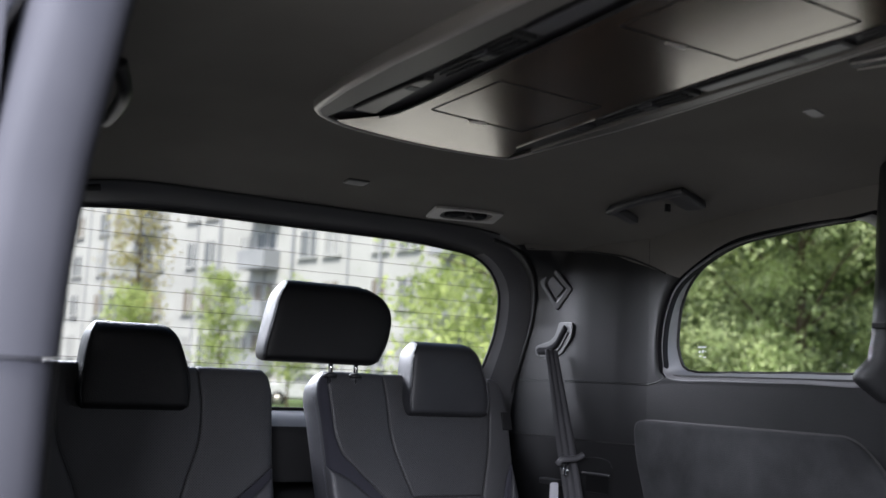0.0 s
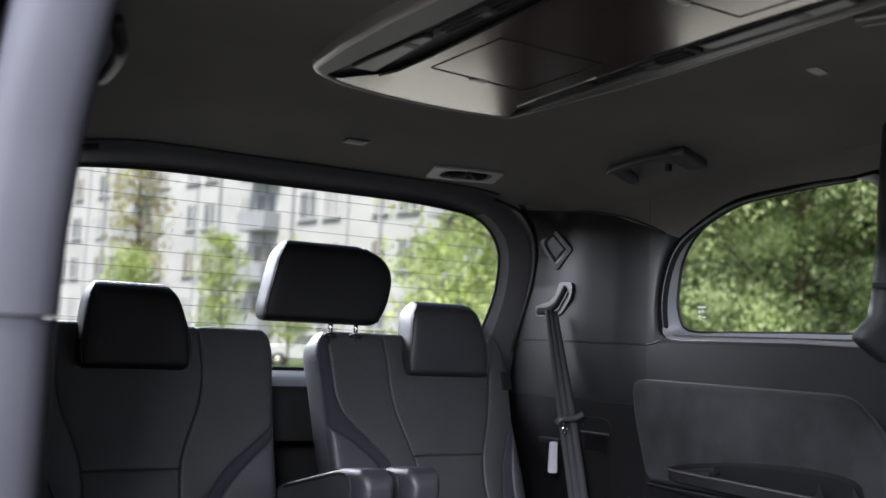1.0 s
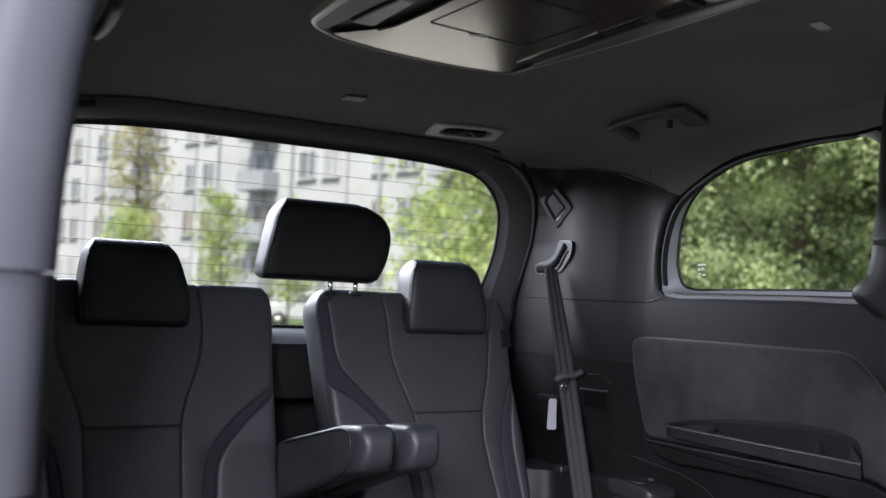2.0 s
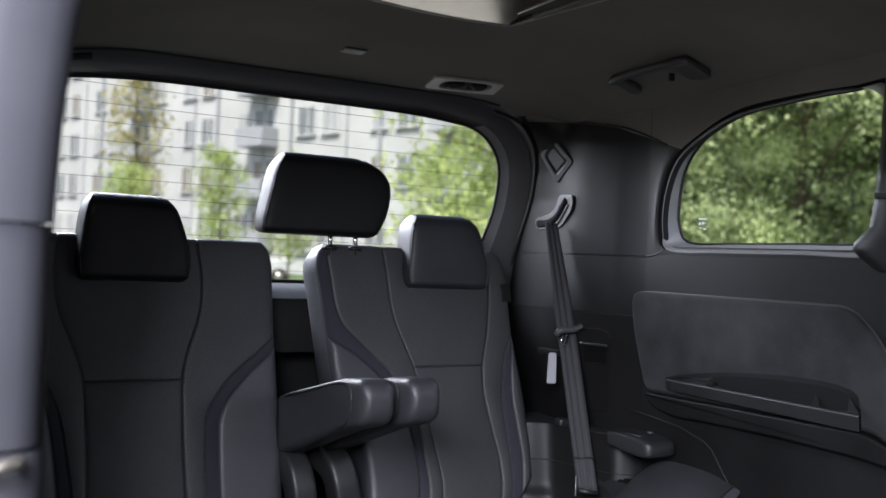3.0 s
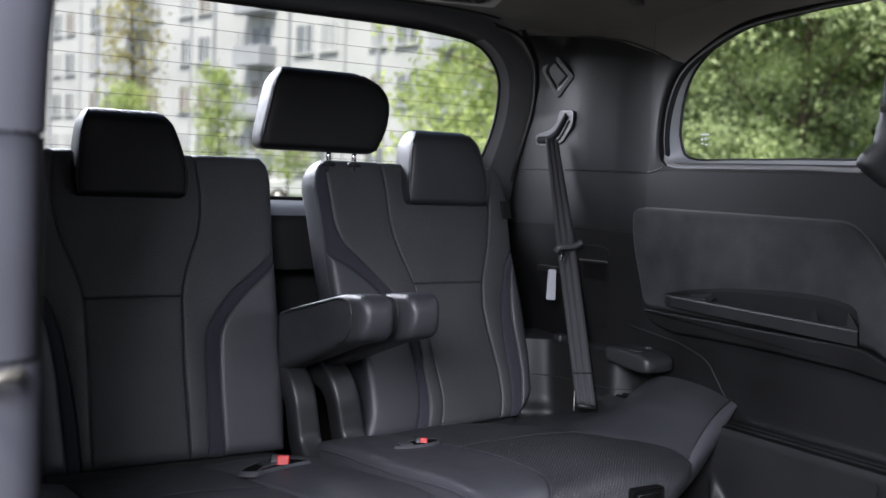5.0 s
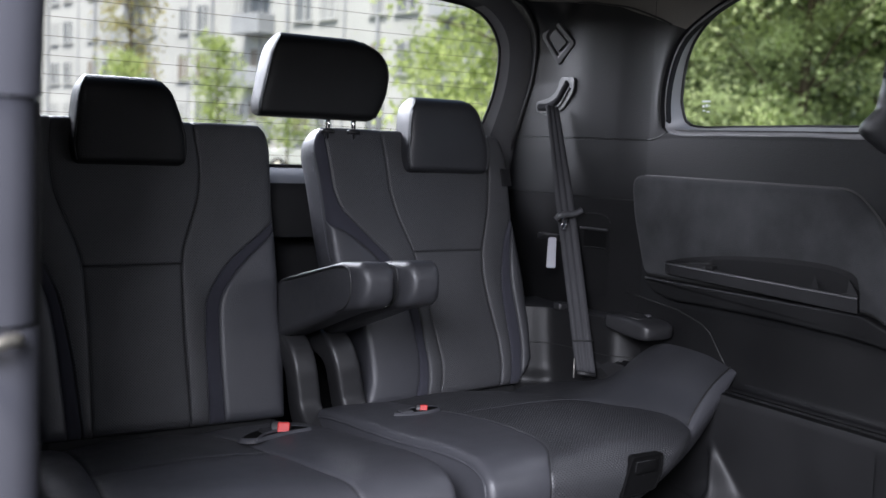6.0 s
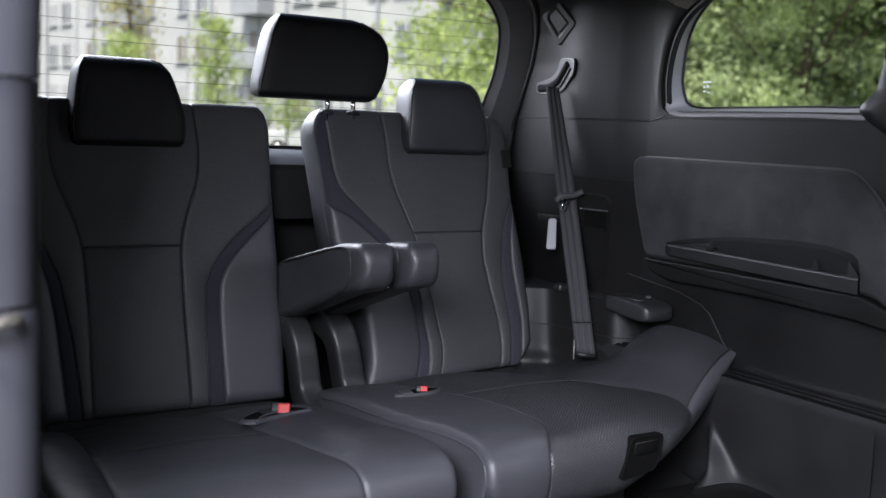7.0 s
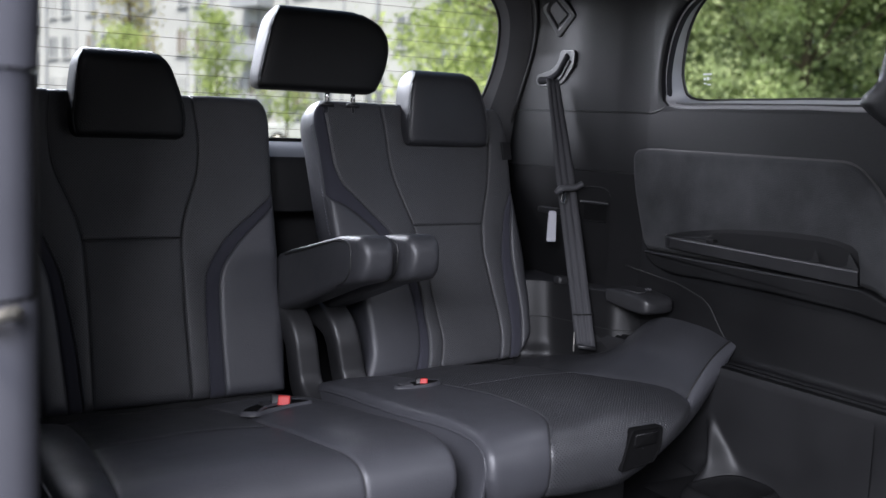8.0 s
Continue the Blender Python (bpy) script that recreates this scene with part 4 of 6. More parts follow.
rear = [(p.x, p.y) for p in smooth_curve([(x, y, 0) for x, y in REAR], 60)]
OUT = rear + [(0.228, 1.37), (0.235, 1.20), (0.236, 0.90), (0.236, 0.60), (0.230, 0.40), (0.20, 0.36), (-0.22, 0.36), (-0.272, 0.40), (-0.280, 1.00), (-0.300, 1.30), (-0.300, 1.45)]


def shrink(pts, d, c=(-0.015, 1.03)):
    """Moves each point of an outline inward by about d."""
    out = []
    n = len(pts)
    for i, (x, y) in enumerate(pts):
        a, b = Vector(pts[i - 1]), Vector(pts[(i + 1) % n])
        t = (b - a).normalized()
        nrm = Vector((-t.y, t.x))
        if nrm.dot(Vector(c) - Vector((x, y))) < 0:
            nrm = -nrm
        out.append((x + nrm.x * d, y + nrm.y * d))
    return out


def cl(pts, d):
    return [cp(x, y, d) for x, y in pts]


loops_skin("frame", [cl(OUT, -0.03), cl(OUT, 0.0), cl(shrink(OUT, 0.003), 0.004), cl(shrink(OUT, 0.010), 0.006), cl(shrink(OUT, 0.0125), 0.003)], SATIN, console, "satin silver console frame")
# wooden lid
LID = [(-0.150, 0.38), (-0.157, 1.0), (-0.157, 1.26), (-0.155, 1.413), (-0.160, 1.515), (-0.174, 1.549), (-0.228, 1.622)] + [(x, y - 0.015) for x, y in rear if -0.222 < x < 0.170 and y > 1.6] + [(0.178, 1.652), (0.160, 1.600), (0.142, 1.572), (0.140, 1.40), (0.139, 1.18), (0.143, 1.026), (0.150, 0.927), (0.160, 0.84), (0.175, 0.38)]
bm = bmesh.new()
bm.faces.new([bm.verts.new(cp(x, y, 0.0035)) for x, y in LID])
bmesh.ops.recalc_face_normals(bm, faces=bm.faces)
lid_me = bpy.data.meshes.new("lid")
bm.to_mesh(lid_me)
bm.free()
lid_me.materials.append(WOOD)
lid = part("lid", lid_me, console, "glossy lacquered dark wood lid")
backing = part("backing", mesh_of("backing", cl(shrink(OUT, 0.012), -0.004), [tuple(range(len(OUT)))], PLASTIC_DARK, False), console)


def groove(name, pts, r=0.0012, mat=RUBBER, d=0.0038):
    return tube(name, [cp(x, y, d) for x, y in pts], r, mat, console, closed=True, sides=6)


groove("panel_joint", round_poly([(-0.122, 1.462), (-0.114, 1.268), (0.100, 1.276), (0.086, 1.482)], 0.004, 3))
groove("panel_joint", round_poly([(-0.118, 0.990), (-0.108, 0.790), (0.128, 0.797), (0.111, 0.993)], 0.004, 3))
for x, y in ((-0.014, 1.476), (-0.006, 0.996)):
    slab("pull_tab", round_poly([(-0.020, -0.005), (0.020, -0.005), (0.016, 0.005), (-0.016, 0.005)], 0.004), 0.002, frame_of(cp(x, y, 0.0035), (1, 0, 0), (0, -1, 0.045)), SATIN, console, "silver pull tab")
def plate(name, pts, d, thick, mat, parent, label="", bevel=0.0015):
    """A flat console part: outline (x, y), its face d metres below the underside."""
    return slab(name, [(x, -y) for x, y in pts], thick, frame_of(cp(0, 0, d - thick), (1, 0, 0), (0, -1, 0.045)), mat, parent, label, bevel=bevel)


# broad satin bands outside the troughs
plate("side_band", [(-0.286, 1.575), (-0.262, 1.606), (-0.247, 1.614), (-0.243, 1.553), (-0.241, 1.475), (-0.235, 1.39), (-0.230, 1.312), (-0.226, 1.238), (-0.222, 1.10), (-0.218, 0.40), (-0.264, 0.40), (-0.272, 1.00), (-0.293, 1.30), (-0.293, 1.45)], 0.0045, 0.010, BAND_SATIN, console, "warm grey satin side band", bevel=0.004)
plate("side_band", [(0.196, 1.60), (0.203, 1.52), (0.221, 1.37), (0.228, 1.20), (0.229, 0.90), (0.229, 0.42), (0.222, 0.42), (0.216, 0.884), (0.204, 0.97), (0.199, 1.076), (0.193, 1.19), (0.193, 1.331), (0.186, 1.477), (0.185, 1.585)], 0.0045, 0.010, BAND_SATIN, console, "warm grey satin side band", bevel=0.003)
# reading lamps, air outlets and switches in the two troughs
for pts, mat in (([(-0.231, 1.548), (-0.228, 1.47), (-0.219, 1.36), (-0.213, 1.338), (-0.196, 1.332), (-0.192, 1.40), (-0.188, 1.49), (-0.184, 1.548)], LENS_DIM), ([(-0.210, 1.085), (-0.206, 0.80), (-0.172, 0.80), (-0.174, 1.085)], BELT_GREY), ([(0.160, 1.125), (0.172, 0.86), (0.206, 0.86), (0.188, 1.125)], BELT_GREY), ([(0.148, 1.565), (0.150, 1.38), (0.180, 1.38), (0.178, 1.565)], PLASTIC_DARK)):
    unit = plate("lamp_unit", round_poly(pts, 0.006, 3), 0.002, 0.008, PLASTIC_DARK, console, "reading lamp unit")
    cx, cy = sum(p[0] for p in pts) / len(pts), sum(p[1] for p in pts) / len(pts)
    plate("lens", round_poly([(cx + (x - cx) * 0.86, cy + (y - cy) * 0.96) for x, y in pts], 0.005, 3), 0.0032, 0.003, mat, unit, "", bevel=0.0008)
    plate("switch", round_poly([(cx - 0.010, cy - 0.062), (cx + 0.010, cy - 0.062), (cx + 0.010, cy - 0.042), (cx - 0.010, cy - 0.042)], 0.002, 2), 0.0042, 0.003, PLASTIC, unit, "", bevel=0.0006)
for xm, y0, y1 in ((-0.196, 1.095, 1.325), (-0.188, 0.52, 0.79), (0.167, 1.135, 1.37), (0.190, 0.55, 0.85)):
    ym = (y0 + y1) / 2
    vent = box("air_outlet", (0.042, y1 - y0, 0.010), cp(xm, ym, -0.006), RUBBER, console, "black air outlet", 0.002)
    for k in (-1, 0, 1):
        box("slat", (0.003, y1 - y0 - 0.02, 0.006), cp(xm + k * 0.012, ym, 0.0005), PLASTIC_DARK, vent, "", 0.001)
    box("knob", (0.020, 0.030, 0.010), cp(xm - 0.002, ym - 0.025, 0.004), PLASTIC, vent, "grey outlet knob", 0.003)
    box("knob_edge", (0.004, 0.034, 0.006), cp(xm - 0.014, ym - 0.025, 0.004), BELT_GREY, vent, "", 0.001)
tube("bright_edge", [cp(x, y, 0.0045) for x, y in ((0.143, 1.574), (0.1405, 1.50), (0.140, 1.42), (0.140, 1.34))], 0.0014, SATIN, console, "thin bright metal edge")
tube("trough_edge", [cp(x, y, 0.0035) for x, y in ((-0.172, 1.553), (-0.159, 1.51), (-0.154, 1.413), (-0.156, 1.20), (-0.150, 0.40))], 0.0022, PLASTIC_DARK, console)
tube("trough_edge", [cp(x, y, 0.0035) for x, y in ((0.142, 1.33), (0.1395, 1.18), (0.1435, 1.026), (0.151, 0.927), (0.161, 0.84), (0.173, 0.42))], 0.0022, PLASTIC_DARK, console)


# ------------------------------------------------------------------ third-row seats
SEAM_V = 0.342


def soft(v, xs, ys, r=0.022):
    return sum(interp(v + d, xs, ys) for d in (-r, -r / 2, 0, r / 2, r)) / 5


def back_point(x, v, d):
    return (x, 2.03 + 0.262 * v - 0.965 * d, 0.74 + 0.965 * v + 0.262 * d)


def cluster(n):
    return [0.5 - 0.5 * math.cos(math.pi * i / n) for i in range(n + 1)]


def seat_back(seat, breaks, sections, vtop, seam_in, thick=0.10, roll=0.020, v0=0.0, rise=None, seam_v=SEAM_V, flank=0.0):
    """An upholstered backrest. breaks(v): the lines between its panels; sections: (name, material, columns, puff, label)."""
    rows = [v0 + (vtop - v0) * t for t in np.linspace(0, 1, 66)]
    rows = sorted(set([round(r, 5) for r in rows] + [seam_v + k * 0.0022 for k in range(-4, 5)] + [v0 + 0.002, v0 + 0.005, vtop - 0.004, vtop - 0.009, vtop - 0.015]))
    cols = []
    for k, s in enumerate(sections):
        cols += [(k, t) for t in cluster(s[2])[(0 if k == 0 else 1):]]
    pts, uvs = [], []
    grid = []
    for v in rows:
        b = breaks(v)
        for i in range(1, len(b)):
            b[i] = max(b[i], b[i - 1] + 0.0012)
        row = []
        for k, t in cols:
            x = b[k] + (b[k + 1] - b[k]) * t
            e = min(x - b[0], b[-1] - x, v - v0, vtop - v)
            d = 0.0
            if e < roll:
                q = 1 - max(0.0, e) / roll
                d -= roll * 0.95 * (1 - math.sqrt(max(0.0, 1 - q * q)))
            width = b[k + 1] - b[k]
            puff = sections[k][3] * min(1.0, width / 0.04)
            if k == seam_in:
                s = min(abs(v - seam_v), 0.06) / 0.06
                d += puff * math.sin(math.pi * t) ** 0.6 * (0.35 + 0.65 * math.sin(s * math.pi / 2)) - 0.002
                d -= 0.0030 * math.exp(-((v - seam_v) / 0.0020) ** 2)
            else:
                d += puff * math.sin(math.pi * t) ** 0.7
            for j in range(1, len(b) - 1):
                g = abs(x - b[j])
                if min(b[j] - b[0], b[-1] - b[j]) > 0.006:
                    d -= 0.0030 * math.exp(-(g / 0.0018) ** 2)
            d += 0.0012 * noise.noise(Vector((x * 14, v * 14, 3.1)))
            row.append(len(pts))
            lift = rise(x) * max(0.0, 1 - (v - v0) / 0.22) if rise else 0.0
            pts.append(back_point(x, v + lift, d))
            uvs.append((x, v))
        grid.append(row)
    backrest = tagged(new("backrest"), "upright backrest in dark grey leather")
    backrest.parent = seat
    base = 0
    for k, s in enumerate(sections):
        lo = [i for i, c in enumerate(cols) if c[0] == k]
        i0, i1 = (lo[0] - (1 if k else 0)), lo[-1]
        bands = [(0, len(rows) - 1)]
        if k == seam_in:
            m = min(range(len(rows)), key=lambda i: abs(rows[i] - seam_v))
            bands = [(0, m), (m, len(rows) - 1)]
        for j0, j1 in bands:
            sub = [[grid[j][i] for i in range(i0, i1 + 1)] for j in range(j0, j1 + 1)]
            ids = [q for r in sub for q in r]
            n = i1 - i0 + 1
            faces = [(a * n + c, a * n + c + 1, (a + 1) * n + c + 1, (a + 1) * n + c) for a in range(j1 - j0) for c in range(n - 1)]
            part(s[0], mesh_of(s[0], [pts[q] for q in ids], faces, s[1], True, [uvs[q] for q in ids]), backrest, s[4])
    # sides and rear
    loop = grid[0][:] + [r[-1] for r in grid[1:]] + grid[-1][-2::-1] + [r[0] for r in grid[-2:0:-1]]
    nrm = Vector((0, 0.965, -0.262))
    front = [Vector(pts[q]) for q in loop]
    c = sum(front, Vector()) / len(front)
    rear = []
    for p in front:
        depth = (p - c).dot(nrm)
        rear.append(p + nrm * max(0.02, thick - depth))
    half = max(abs(p.x - c.x) for p in front)
    rings = [front]
    for f, bulge in ((0.12, 0.004), (0.3, 0.009), (0.55, 0.011), (0.8, 0.008), (1.0, 0.0)):
        ring = []
        for p, q in zip(front, rear):
            edge = max(0.0, (abs(p.x - c.x) / half - 0.55) / 0.45) if p.x < c.x else 0.0
            ring.append(p.lerp(q, f) + Vector((flank * edge * f - (bulge * edge if flank else 0.0), 0, 0)))
        rings.append(ring)
    n = len(loop)
    verts = [p for r in rings for p in r] + [sum(rear, Vector()) / n]
    faces = [(a * n + k, (a + 1) * n + k, (a + 1) * n + (k + 1) % n, a * n + (k + 1) % n) for a in range(5) for k in range(n)]
    faces += [(5 * n + k, 5 * n + (k + 1) % n, 6 * n) for k in range(n)]
    part("rear_shell", mesh_of("rear_shell", verts, faces, LEATHER, True), backrest)
    return backrest


def seam_line(fn, v0, v1, n, d=0.0015, off=0.0):
    return [back_point(fn(v) + off, v, d) for v in np.linspace(v0, v1, n)]


def pillow(name, rings, mat, parent, label="", n=48):
    """rings: (centre, half width, half depth, exponent, depth direction), lofted into a closed padded form."""
    out = []
    for c, a, b, e, dv in rings:
        dv = Vector(dv).normalized()
        out.append([Vector(c) + Vector((dx, 0, 0)) + dv * dy for dx, dy in superellipse(n, a, b, e)])
    return loft(name, out, mat, parent, label)


def headrest(seat, left, right, z0, z1, yf, deep, posts, label, lean=0.20, mat=None):
    """A padded headrest between the side lines left(t), right(t), t from its foot to its top."""
    head = tagged(new("headrest"), label)
    head.parent = seat
    mat = mat or LEATHER_SHADED
    dv = Vector((0, 1, -lean * 0.3)).normalized()
    rings, edge_l, edge_r = [], [], []
    N = 30
    for i in range(N + 1):
        t = 0.5 - 0.5 * math.cos(math.pi * i / N)
        z = z0 + (z1 - z0) * t
        cap = 1.0
        r0 = 0.07
        if t < r0:
            cap = math.sqrt(max(0.0, 1 - ((r0 - t) / r0) ** 2))
        r1 = 0.16
        capd = cap
        if t > 1 - r1:
            q = (t - 1 + r1) / r1
            cap = math.sqrt(max(0.0, 1 - q * q))
            capd = cap
        span = [min(1.0, max(0.0, t + k * 0.028)) for k in range(-4, 5)]
        xl, xr = sum(left(k) for k in span) / 9, sum(right(k) for k in span) / 9
        a = (xr - xl) / 2 * (0.90 + 0.10 * cap)
        b = deep * (0.62 + 0.38 * math.sin(math.pi * (0.12 + 0.6 * t))) * (0.08 + 0.92 * capd)
        y = yf + lean * (z - z0) + deep * 0.95
        c = Vector(((xl + xr) / 2, y, z))
        rings.append((c, a, b, 7.0, dv))
        if 0.04 < t < 0.965:
            edge_l.append(c + Vector((-a * 0.965, 0, 0)) - dv * b * 0.80)
            edge_r.append(c + Vector((a * 0.965, 0, 0)) - dv * b * 0.80)
    pillow("cushion", rings, mat, head)
    for edge in (edge_l, edge_r):
        tube("piping", edge, 0.0026, mat, head, sides=8)
    tube("seam", [p + Vector((0.0042, -0.0006, 0)) for p in edge_l], 0.0010, RUBBER, head, sides=5)
    tube("seam", [p + Vector((-0.0042, -0.0006, 0)) for p in edge_r], 0.0010, RUBBER, head, sides=5)
    for px in posts:
        tube("post", [(px, yf + deep * 1.1 + 0.01, z0 + 0.03), (px, yf + deep * 1.1 + 0.008, z0 - 0.045)], 0.006, CHROME, head, "chrome headrest post", sides=14)
        loft("post_sleeve", [[(px + dx, yf + deep * 1.1 + 0.008 + dy, z) for dx, dy in superellipse(20, r, r * 0.8, 2)] for z, r in ((z0 - 0.030, 0.017), (z0 - 0.024, 0.017), (z0 - 0.021, 0.014), (z0 - 0.019, 0.009))], PLASTIC_DARK, head)
    return head


def armrest(seat, x, w, label, y0=2.09, y1=1.690):
    """A folded-down padded armrest that rises to the front."""
    arm = tagged(new("armrest"), label)
    arm.parent = seat
    rings = []
    R = 0.034
    steps = [0.0, 0.0006, 0.002, 0.0045, 0.008, 0.012, 0.017, 0.023, 0.029, 0.034] + list(np.linspace(0.042, y0 - y1, 24))
    for s in steps:
        y = y1 + s
        top = interp(y, [1.69, 1.72, 1.80, 2.05, 2.12], [1.112, 1.114, 1.106, 1.046, 1.025])
        bot = interp(y, [1.69, 1.72, 1.80, 2.05, 2.12], [1.030, 1.024, 1.003, 0.915, 0.89])
        inset = R - math.sqrt(max(0.0, R * R - max(0.0, R - s) ** 2))
        a, h = w - inset * 0.55, (top - bot) / 2 - inset * 0.95
        rings.append([(x + dx, y, (top + bot) / 2 + dz) for dx, dz in rounded_rect(a, h, min(0.0165, a * 0.8, h * 0.8), 8)])
    rings.reverse()
    loft("pad", rings, LEATHER_DEEP, arm)
    # seam along the side and over the nose
    for sx in (-1, 1):
        line = []
        for y, z in ((2.05, 1.036), (1.95, 1.060), (1.85, 1.085), (1.80, 1.096), (1.765, 1.098), (1.748, 1.090), (1.742, 1.07), (1.744, 1.045), (1.765, 1.022), (1.80, 1.008)):
            line.append((x + sx * (w + 0.0004), y, z))
        tube("piping", smooth_curve(line, 44), 0.0016, RUBBER, arm, sides=6)
        tube("piping_edge", [p + Vector((sx * 0.0006, -0.0030, 0.0030)) for p in smooth_curve(line[:7], 40)], 0.0012, LEATHER_DEEP, arm, sides=6)
    return arm


# ---- seat beside the door: plain half
seat_a = thing("third_row_seat", "dark grey leather third-row seat with lowered headrest and armrest", "seat", "third-row seats")
CX = -0.393
HW_V, HW = [-0.02, 0.0, 0.22, 0.342, 0.39, 0.488, 0.562, 0.655], [0.098, 0.099, 0.097, 0.100, 0.111, 0.149, 0.156, 0.146]


def breaks_a(v):
    hw = soft(v, HW_V, HW)
    L = soft(v, [-0.02, 0.05, 0.58, 0.63, 0.66], [-0.585, -0.602, -0.600, -0.585, -0.565], 0.006)
    R = soft(v, [-0.02, 0.0, 0.16, 0.45, 0.60, 0.635, 0.66], [-0.098, -0.082, -0.073, -0.074, -0.068, -0.074, -0.098], 0.006)
    sol = max(L, soft(v, [-0.02, 0.193, 0.282, 0.33, 0.38], [-0.538, -0.552, -0.563, -0.585, -0.61]))
    sil = max(L, soft(v, [-0.02, 0.146, 0.281, 0.361, 0.42], [-0.511, -0.523, -0.542, -0.574, -0.61]))
    sir = min(R, soft(v, [-0.02, 0.173, 0.268, 0.34, 0.432, 0.47], [-0.254, -0.250, -0.244, -0.194, -0.076, -0.03]))
    sor = min(R, soft(v, [-0.02, 0.171, 0.267, 0.327, 0.407, 0.44], [-0.220, -0.221, -0.215, -0.170, -0.079, -0.04]))
    return [L, sol, sil, CX - hw, CX + hw, min(sir, R - 0.0024), min(sor, R - 0.0012), R]


PANELS = [("outer_panel", LEATHER, 12, 0.005, "smooth dark leather"), ("suede_strip", SUEDE, 8, 0.0015, "blue-black suede strip"), ("bolster", PERFORATED, 14, 0.004, ""), ("insert", PERFORATED, 28, 0.006, "perforated dark leather"), ("bolster", PERFORATED, 16, 0.004, ""), ("suede_strip", SUEDE, 8, 0.0015, "blue-black suede strip"), ("outer_panel", LEATHER, 16, 0.006, "smooth dark leather")]
back_a = seat_back(seat_a, breaks_a, PANELS, 0.655, 3)
for k, v0, v1, off in ((5, 0.02, 0.40, -0.004), (2, 0.02, 0.36, 0.004)):
    stitches("stitching", seam_line(lambda v: breaks_a(v)[k], v0, v1, 80, 0.0055, off), THREAD, back_a)
for k in (3, 4):
    tube("seam", seam_line(lambda v: breaks_a(v)[k], 0.015, 0.64, 80, -0.0022), 0.0011, RUBBER, back_a, sides=6)
tube("seam", [back_point(CX + s, SEAM_V, -0.0028) for s in np.linspace(-0.10, 0.10, 20)], 0.0011, RUBBER, back_a, sides=6)
headrest(seat_a, lambda t: interp(t, [0, 0.15, 0.75, 0.92, 1], [-0.500, -0.511, -0.496, -0.488, -0.474]), lambda t: interp(t, [0, 0.15, 0.4, 0.75, 0.92, 1], [-0.280, -0.272, -0.276, -0.296, -0.310, -0.335]), 1.272, 1.455, 2.135, 0.046, (), "headrest pushed fully down, its leather blackened for shade", lean=0.16)

# ---- seat beside the wall: wider half with the centre headrest
seat_b = thing("third_row_seat", "wider dark grey leather third-row seat with raised centre headrest", "seat", "third-row seats")


def breaks_b(v):
    il = soft(v, [-0.02, 0.026, 0.066, 0.135, 0.231, 0.358, 0.452, 0.507, 0.603, 0.655], [0.315, 0.321, 0.330, 0.321, 0.305, 0.279, 0.241, 0.229, 0.224, 0.217], 0.018)
    ir = soft(v, [-0.02, 0.025, 0.052, 0.123, 0.209, 0.294, 0.358, 0.452, 0.540, 0.655], [0.490, 0.496, 0.502, 0.499, 0.484, 0.472, 0.477, 0.506, 0.522, 0.530], 0.018)
    L = soft(v, [-0.02, 0.012, 0.056, 0.095, 0.147, 0.20, 0.26, 0.31, 0.36, 0.42, 0.478, 0.544, 0.60, 0.635, 0.66], [0.112, 0.116, 0.132, 0.133, 0.130, 0.124, 0.096, 0.070, 0.062, 0.057, 0.053, 0.048, 0.041, 0.046, 0.070], 0.010)
    R = soft(v, [-0.02, 0.012, 0.032, 0.058, 0.145, 0.26, 0.35, 0.437, 0.50, 0.563, 0.62, 0.645, 0.66], [0.545, 0.560, 0.580, 0.597, 0.601, 0.599, 0.592, 0.584, 0.585, 0.586, 0.581, 0.570, 0.540], 0.008)
    sol = max(L, soft(v, [-0.02, 0.016, 0.045, 0.098, 0.166, 0.217, 0.344, 0.378, 0.409, 0.425, 0.45], [0.248, 0.252, 0.263, 0.269, 0.261, 0.251, 0.178, 0.139, 0.098, 0.058, 0.02], 0.012))
    sil = max(L, soft(v, [-0.02, 0.019, 0.042, 0.083, 0.151, 0.219, 0.346, 0.411, 0.458, 0.505, 0.571, 0.625, 0.66], [0.278, 0.283, 0.289, 0.291, 0.283, 0.276, 0.211, 0.143, 0.096, 0.080, 0.075, 0.070, 0.064], 0.014))
    sir = min(R, soft(v, [-0.02, 0.029, 0.078, 0.149, 0.235, 0.307, 0.394, 0.45, 0.50], [0.520, 0.527, 0.536, 0.532, 0.525, 0.531, 0.553, 0.585, 0.62]))
    sor = min(R, soft(v, [-0.02, 0.047, 0.104, 0.19, 0.277, 0.35, 0.40, 0.437, 0.48], [0.556, 0.562, 0.570, 0.564, 0.557, 0.563, 0.575, 0.586, 0.61]))
    return [L, sol, sil, il, ir, min(sir, R - 0.0024), min(sor, R - 0.0012), R]


SEAM_B = 0.357
# Outer panel on the wall side in deeper leather, which holds its shade.
back_b = seat_back(seat_b, breaks_b, PANELS[:-1] + [("outer_panel", LEATHER_DEEP, 16, 0.006, "smooth dark leather")], 0.657, 3, v0=-0.003, rise=lambda x: 0.046 * max(0.0, x - 0.10), roll=0.016, seam_v=SEAM_B, flank=0.016)
stitches("stitching", seam_line(lambda v: breaks_b(v)[2], 0.03, 0.62, 110, 0.0055, 0.003), THREAD, back_b)
stitches("stitching", seam_line(lambda v: breaks_b(v)[5], 0.07, 0.36, 60, 0.0055, -0.004), THREAD, back_b)
for k in (3, 4):
    tube("seam", seam_line(lambda v: breaks_b(v)[k], 0.03, 0.64, 80, -0.0022), 0.0011, RUBBER, back_b, sides=6)
